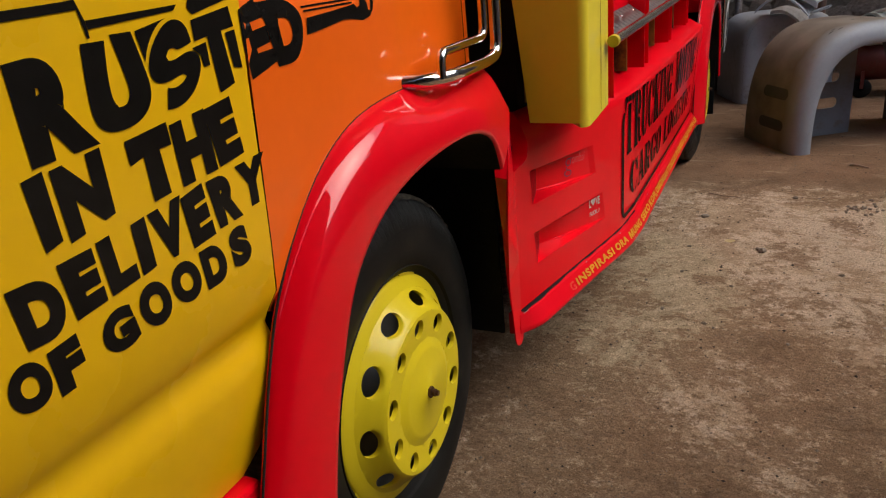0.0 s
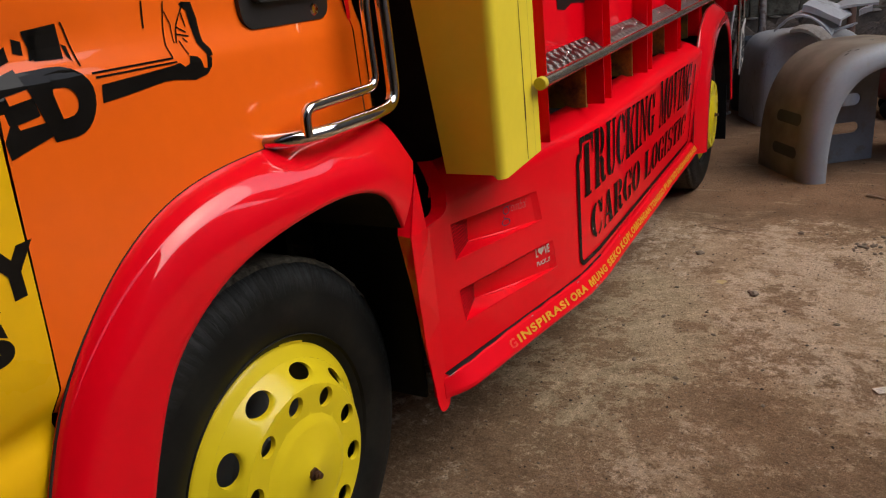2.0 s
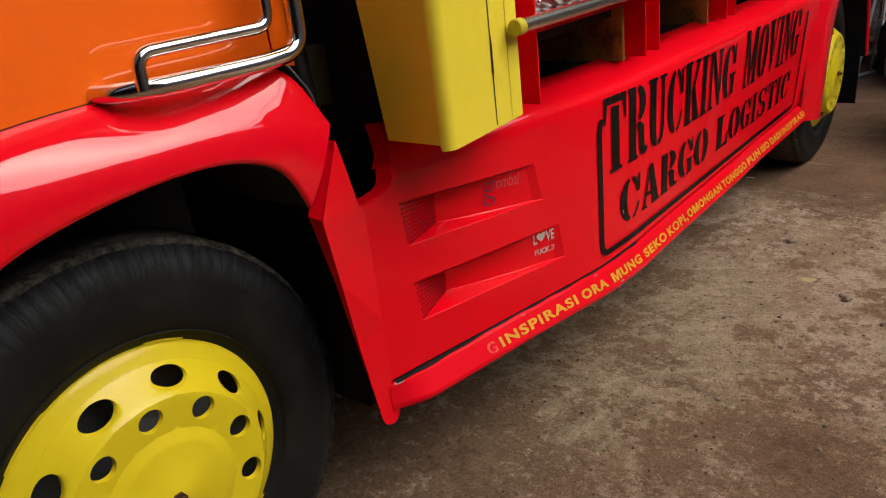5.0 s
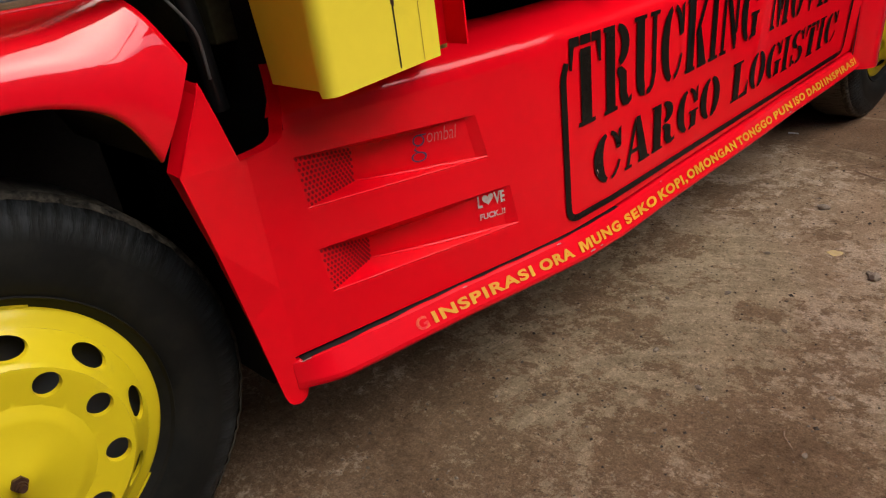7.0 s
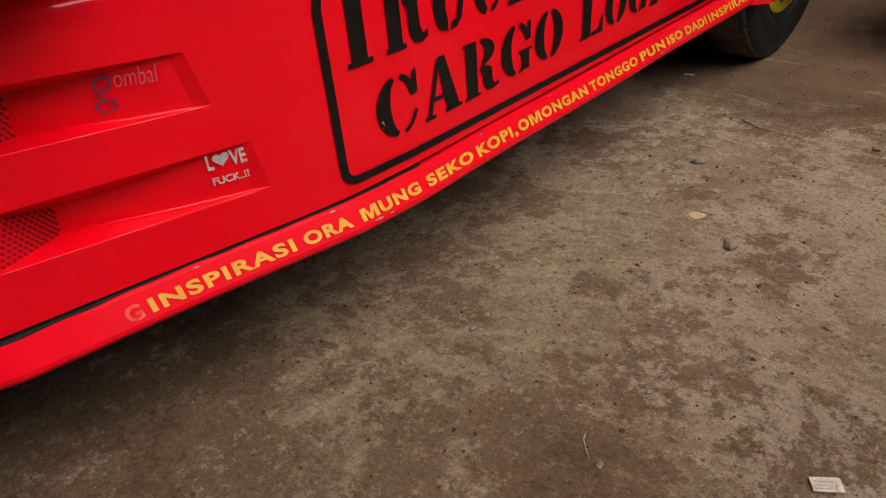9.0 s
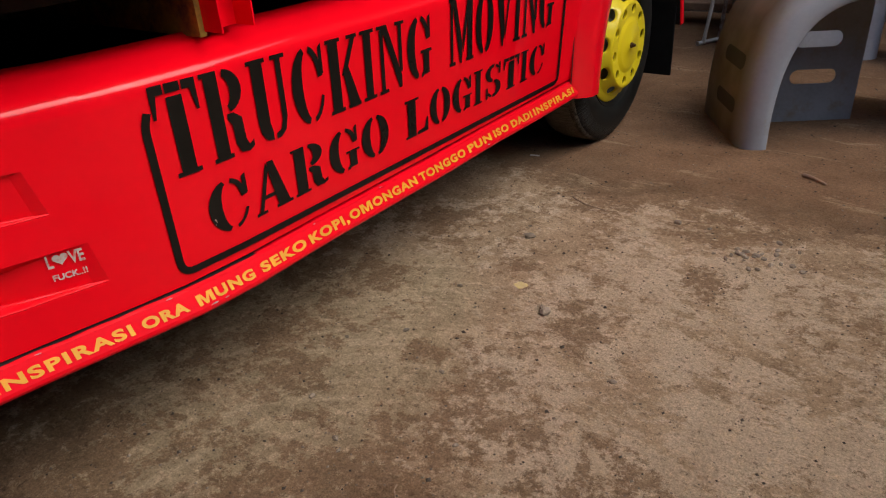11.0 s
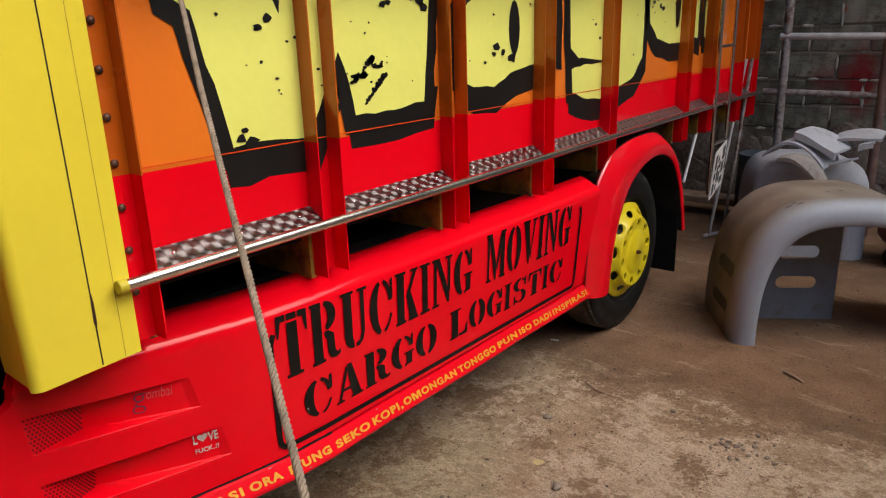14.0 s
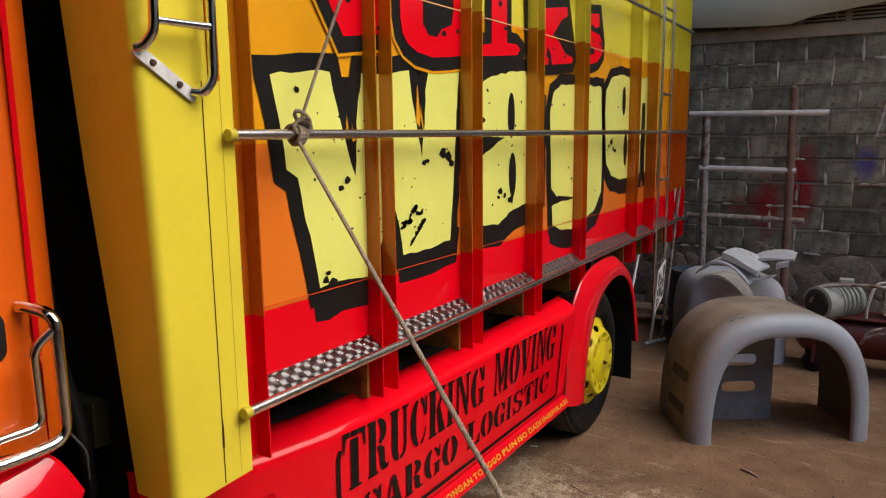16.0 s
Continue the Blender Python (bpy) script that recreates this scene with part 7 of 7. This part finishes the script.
# ---- air compressor ----
comp = thing("air_compressor", "dusty red air compressor with a grey electric motor", "compressor", (1.45, 5.15, 0.0))
tank = lathe([(-0.42, 0.0), (-0.41, 0.08), (-0.37, 0.125), (-0.32, 0.145), (0.32, 0.145), (0.37, 0.125), (0.41, 0.08), (0.42, 0.0)], 32)
part("tank", tank, COMP_RED, comp, "dark red air tank", smooth=True).location = (0.05, 0, 0.26)
for x in (-0.24, 0.32):
    for y in (-0.13, 0.13):
        wh = part("wheel", lathe([(0, 0.02), (0.0, 0.06), (0.01, 0.07), (0.03, 0.07), (0.04, 0.06), (0.04, 0.02)], 20), RUBBER, comp, smooth=True)
        wh.matrix_local = pose(x, y, 0.07, 0, 0, 90)
        part("leg", box((x - 0.012, y - 0.012, 0.07), (x + 0.012, y + 0.012, 0.20)), COMP_RED, comp)
part("deck", box((-0.36, -0.13, 0.40), (0.42, 0.13, 0.415), 0.004), COMP_RED, comp)
motor = lathe([(-0.15, 0.0), (-0.15, 0.075), (-0.14, 0.095), (-0.05, 0.10), (-0.045, 0.093), (0.09, 0.093), (0.10, 0.10), (0.13, 0.09), (0.14, 0.03), (0.19, 0.02), (0.19, 0.0)], 28)
part("motor", motor, MOTOR_GREY, comp, "grey green electric motor", smooth=True).matrix_local = pose(-0.13, -0.02, 0.50, 0, 0, 52) @ Matrix.Scale(1.22, 4)
part("fan_cover", lathe([(-0.158, 0.0), (-0.158, 0.070), (-0.150, 0.082)], 28), CAST, comp, "dark fan cover").matrix_local = pose(-0.13, -0.02, 0.50, 0, 0, 52) @ Matrix.Scale(1.22, 4)
part("terminal_box", box((-0.12, -0.02, 0.605), (-0.03, 0.06, 0.655), 0.006), MOTOR_GREY, comp)
for k in range(6):
    part("cooling_fin", box((0.16, -0.07, 0.44 + 0.025 * k), (0.30, 0.07, 0.448 + 0.025 * k), 0.003), BARE_STEEL, comp)
part("cylinder", lathe([(0, 0), (0, 0.045), (0.18, 0.045), (0.18, 0)], 20), CAST, comp, "cast iron cylinder").matrix_local = pose(0.23, 0, 0.42, 0, -90, 0)
part("belt_guard", tube(rounded([(-0.28, -0.15, 0.50), (-0.22, -0.15, 0.62), (0.05, -0.15, 0.655), (0.40, -0.15, 0.62), (0.46, -0.15, 0.45), (0.40, -0.15, 0.40)], 0.08), 0.012, 8), RUSTY, comp, "weathered belt guard frame", smooth=True)
for k in range(5):
    part("motor_fin", lathe([(-0.05 + 0.032 * k, 0.092), (-0.048 + 0.032 * k, 0.106), (-0.043 + 0.032 * k, 0.106), (-0.041 + 0.032 * k, 0.092)], 28), MOTOR_GREY, comp).matrix_local = pose(-0.13, -0.02, 0.50, 0, 0, 52) @ Matrix.Scale(1.22, 4)
part("air_pipe", tube(rounded([(0.23, -0.03, 0.60), (0.23, -0.05, 0.67), (0.10, -0.08, 0.66), (0.06, -0.10, 0.50), (0.06, -0.10, 0.40)], 0.05), 0.009, 8), BARE_STEEL, comp, "bent steel air pipe", smooth=True)
for k in range(2):
    part("hose", tube([(0.30 + 0.02 * k + 0.26 * math.cos(q), -0.20 - 0.02 * k, 0.26 + 0.05 * k + 0.10 * math.sin(q)) for q in [math.pi * j / 14 for j in range(15)]], 0.009, 8), RUSTY, comp, "grey air hose hung on the tank", smooth=True)
part("hose", tube([(0.45 + 0.18 * math.cos(q), -0.2 + 0.02 * math.sin(3 * q), 0.30 + 0.20 * math.sin(q)) for q in [2 * math.pi * j / 24 for j in range(22)]], 0.011, 8), CAST, comp, "black air hose", smooth=True)

# ---- wall of blocks with mortar joints, on a rubble foot ----
wall_rng = random.Random(9)
block_mesh = []
for k in range(4):
    b = box((0, 0, 0), (0.384, 0.03, 0.179), 0.006, 1)
    for v in b.verts:
        v.co += Vector((wall_rng.uniform(-0.005, 0.005), wall_rng.uniform(-0.0008, 0.0008), wall_rng.uniform(-0.005, 0.005)))
    me = bpy.data.meshes.new("block")
    b.to_mesh(me)
    b.free()
    me.materials.append(BLOCK)
    block_mesh.append(me)
for row in range(9):
    z = 0.66 + 0.197 * row
    for col in range(9):
        x = -0.65 + 0.4 * col + (0.2 if row % 2 else 0.0)
        ob = new("block", wall_rng.choice(block_mesh))
        ob.parent = wall_back
        ob.location = (x + wall_rng.uniform(-0.006, 0.006), BACK + 0.004 + wall_rng.uniform(-0.003, 0.002), z + wall_rng.uniform(-0.004, 0.004))
b = bmesh.new()
for k in range(260):
    row, col = wall_rng.randint(0, 9), wall_rng.randint(0, 8)
    upright = wall_rng.random() < 0.7
    x = -0.66 + 0.4 * col + (0.2 if row % 2 else 0.0) + (0.0 if upright else wall_rng.uniform(0, 0.4))
    z = 0.651 + 0.197 * row + (wall_rng.uniform(0.02, 0.17) if upright else 0.0)
    t = bmesh.new()
    bmesh.ops.create_icosphere(t, subdivisions=1, radius=1)
    for v in t.verts:
        v.co *= 1 + 0.5 * noise.noise(v.co * 2 + Vector((k, 3, 0)))
    joined(b, t, Matrix.Translation((x + wall_rng.uniform(-0.006, 0.006), BACK + 0.006, z)) @ Matrix.Diagonal((wall_rng.uniform(0.007, 0.013) if upright else wall_rng.uniform(0.02, 0.07), 0.010, wall_rng.uniform(0.03, 0.085) if upright else wall_rng.uniform(0.008, 0.016), 1)))
tagged(part("mortar_smear", b, MORTAR, wall_back, "lumps of mortar squeezed from the joints"), kind="stuff")
for k in range(7):
    x = 0.86 + 0.34 * k
    part("vent_pillar", box((x, BACK - 0.012, 2.522), (x + 0.045, BACK + 0.012, 2.80), 0.004), BEAM, wall_back)
    # solid dark backing whose colour stands for the shade between the slats
    part("vent_backing", box((x + 0.047, BACK + 0.0005, 2.522), (x + 0.338, BACK + 0.0095, 2.80)), DARK, wall_back, "dark backing drawn as the air bricks' shaded hollow")
    for i in range(9):
        z = 2.533 + 0.029 * i
        part("vent_slat", box((x + 0.048, BACK - 0.010, z), (x + 0.337, BACK - 0.001, z + 0.012 + wall_rng.uniform(0, 0.003))), BEAM, wall_back)
part("wall_beam", box((-1.2, BACK - 0.02, 2.412), (4.0, BACK + 0.02, 2.52), 0.01), BEAM, wall_back, "rough cast concrete beam on the blocks")
for k in range(130):
    b = bmesh.new()
    bmesh.ops.create_icosphere(b, subdivisions=2, radius=1)
    s = wall_rng.uniform(0.08, 0.16)
    for v in b.verts:
        v.co = v.co * (1 + 0.25 * noise.noise(v.co * 1.7 + Vector((k, 0, 0))))
    ob = part("foot_stone", b, RUBBLE, wall_back)
    ob.matrix_local = Matrix.LocRotScale((wall_rng.uniform(-0.7, 2.9), BACK - 0.01, wall_rng.uniform(0.03, 0.54)), Euler((0, wall_rng.random() * 6, 0)), (s * 1.5, s * 0.35, s))
sheet_rows = []
for i in range(9):
    for j in range(26):
        x = -0.62 + 0.16 * j
        drop = lerp_table([(-0.6, 2.56), (0.08, 2.541), (0.79, 2.505), (0.98, 2.56), (1.46, 2.621), (3.6, 2.86)], x)
        z = drop + (4.296 - drop) * i / 8
        sheet_rows.append((x, BACK - 0.14 + 0.02 * math.sin(2.3 * x + i) - 0.05 * i / 8, z))
cloth = mesh_part("hanging_sheet", sheet_rows, grid_faces(9, 26), SHEET, None, smooth=True)
cloth.modifiers.new("thickness", "SOLIDIFY").thickness = 0.004
tagged(cloth, "pale grey sheet hung above the block wall", "sheet")

# ---- scraps on the floor ----
scrap_rng = random.Random(21)


def pebble(x, y, s, squash=0.6, mat=STONE, name="pebble"):
    b = bmesh.new()
    bmesh.ops.create_icosphere(b, subdivisions=2, radius=1)
    seed = Vector((scrap_rng.random() * 9, 0, 0))
    for v in b.verts:
        v.co = v.co * (1 + 0.4 * noise.noise(v.co * 1.3 + seed))
    ob = part(name, b, mat)
    ob.matrix_world = Matrix.LocRotScale((x, y, s * squash * 0.6), Euler((0, 0, scrap_rng.random() * 6)), (s * 1.2, s * 0.8, s * squash))
    return tagged(ob, "small brown stone lying on the dusty floor", "pebble", "stones on the floor")


for x, y, s in [(0.358, 2.268, 0.017), (0.618, 1.885, 0.018), (0.60, 1.905, 0.010), (0.33, 1.62, 0.008), (0.75, 2.6, 0.012), (0.45, 1.2, 0.008), (0.9, 1.7, 0.009), (0.52, 1.52, 0.007), (0.30, 1.28, 0.008), (0.694, 1.324, 0.006), (0.482, 1.174, 0.006), (0.206, 1.513, 0.006), (0.328, 1.89, 0.007), (0.712, 1.119, 0.007)] + [(1.027 + 0.07 * scrap_rng.gauss(0, 1), 2.477 + 0.06 * scrap_rng.gauss(0, 1), scrap_rng.uniform(0.004, 0.011)) for _ in range(26)]:
    pebble(x, y, s)


def twig(pts, r):
    ob = part("twig", tube([Vector(p) for p in pts], r, 6, radii=[r * (1 - 0.5 * i / (len(pts) - 1)) for i in range(len(pts))]), WOOD, smooth=True)
    return tagged(ob, "thin dry brown twig on the floor", "twig", "twigs on the floor")


twig([(1.025, 3.20, 0.006), (1.06, 3.182, 0.010), (1.113, 3.147, 0.006)], 0.008)
twig([(0.205, 0.60, 0.003), (0.222, 0.612, 0.006), (0.236, 0.60, 0.006), (0.238, 0.58, 0.003)], 0.0018)
twig([(0.30, 0.62, 0.003), (0.315, 0.605, 0.006), (0.318, 0.585, 0.003)], 0.0018)
twig([(0.655, 1.165, 0.003), (0.66, 1.15, 0.005), (0.69, 1.12, 0.003)], 0.0018)
twig([(0.35, 2.62, 0.004), (0.42, 2.58, 0.006), (0.50, 2.57, 0.004)], 0.003)
scrap = part("paper_scrap", box((-0.024, -0.014, 0), (0.024, 0.014, 0.0015)), PAPER_OLD)
for k in range(3):
    part("print_bar", box((-0.019, -0.0085 + 0.0065 * k, 0.0015), (0.011 - 0.012 * (k % 2), -0.0072 + 0.0065 * k, 0.0019)), PRINT_GREY, scrap)
scrap.matrix_world = pose(1.02, 1.30, 0.003, 3, 2, 35)
tagged(scrap, "torn scrap of pale printed paper on the floor", "paper")
chip = part("plastic_shard", box((-0.02, -0.005, 0), (0.02, 0.005, 0.002)), PAPER)
chip.matrix_world = pose(0.017, 2.933, 0.003, 4, 3, 20)
tagged(chip, "small white shard of plastic on the floor", "shard")
splash = bmesh.new()
splash.faces.new([splash.verts.new((0.026 * scrap_rng.uniform(0.6, 1.1) * math.cos(q), 0.020 * scrap_rng.uniform(0.5, 1.1) * math.sin(q), 0.0)) for q in [2 * math.pi * i / 18 for i in range(18)]])
drop = part("paint_drip", splash, DRIP_YELLOW)
drop.location = (0.486, 1.982, 0.0015)
tagged(drop, "small faded yellow paint drip on the floor", "paint drip")


def loose_grit(count, least, most, mat, label):
    """Fine crumbs with ragged outlines, strewn at random over the floor."""
    b = bmesh.new()
    for k in range(count):
        x, y = scrap_rng.uniform(-0.1, 1.9), scrap_rng.uniform(0.2, 4.6)
        s = scrap_rng.uniform(least, most) * (1.6 if scrap_rng.random() < 0.08 else 1)
        vs = [b.verts.new((x + s * a * scrap_rng.uniform(0.6, 1.3), y + s * c * scrap_rng.uniform(0.6, 1.3), z * s * 0.8)) for a, c, z in ((1, 0, 0), (0, 1, 0), (-1, 0, 0), (0, -1, 0), (0, 0, 1))]
        for i in range(4):
            b.faces.new((vs[i], vs[(i + 1) % 4], vs[4]))
    tagged(part("grit", b, mat), label, "grit", kind="stuff")


loose_grit(5200, 0.0010, 0.0036, STONE, "fine loose grit strewn over the floor")
loose_grit(1100, 0.0018, 0.0050, CRUMB_DARK, "dark crumbs of earth strewn over the floor")
loose_grit(260, 0.0010, 0.0030, CRUMB_PALE, "pale chips of concrete strewn over the floor")
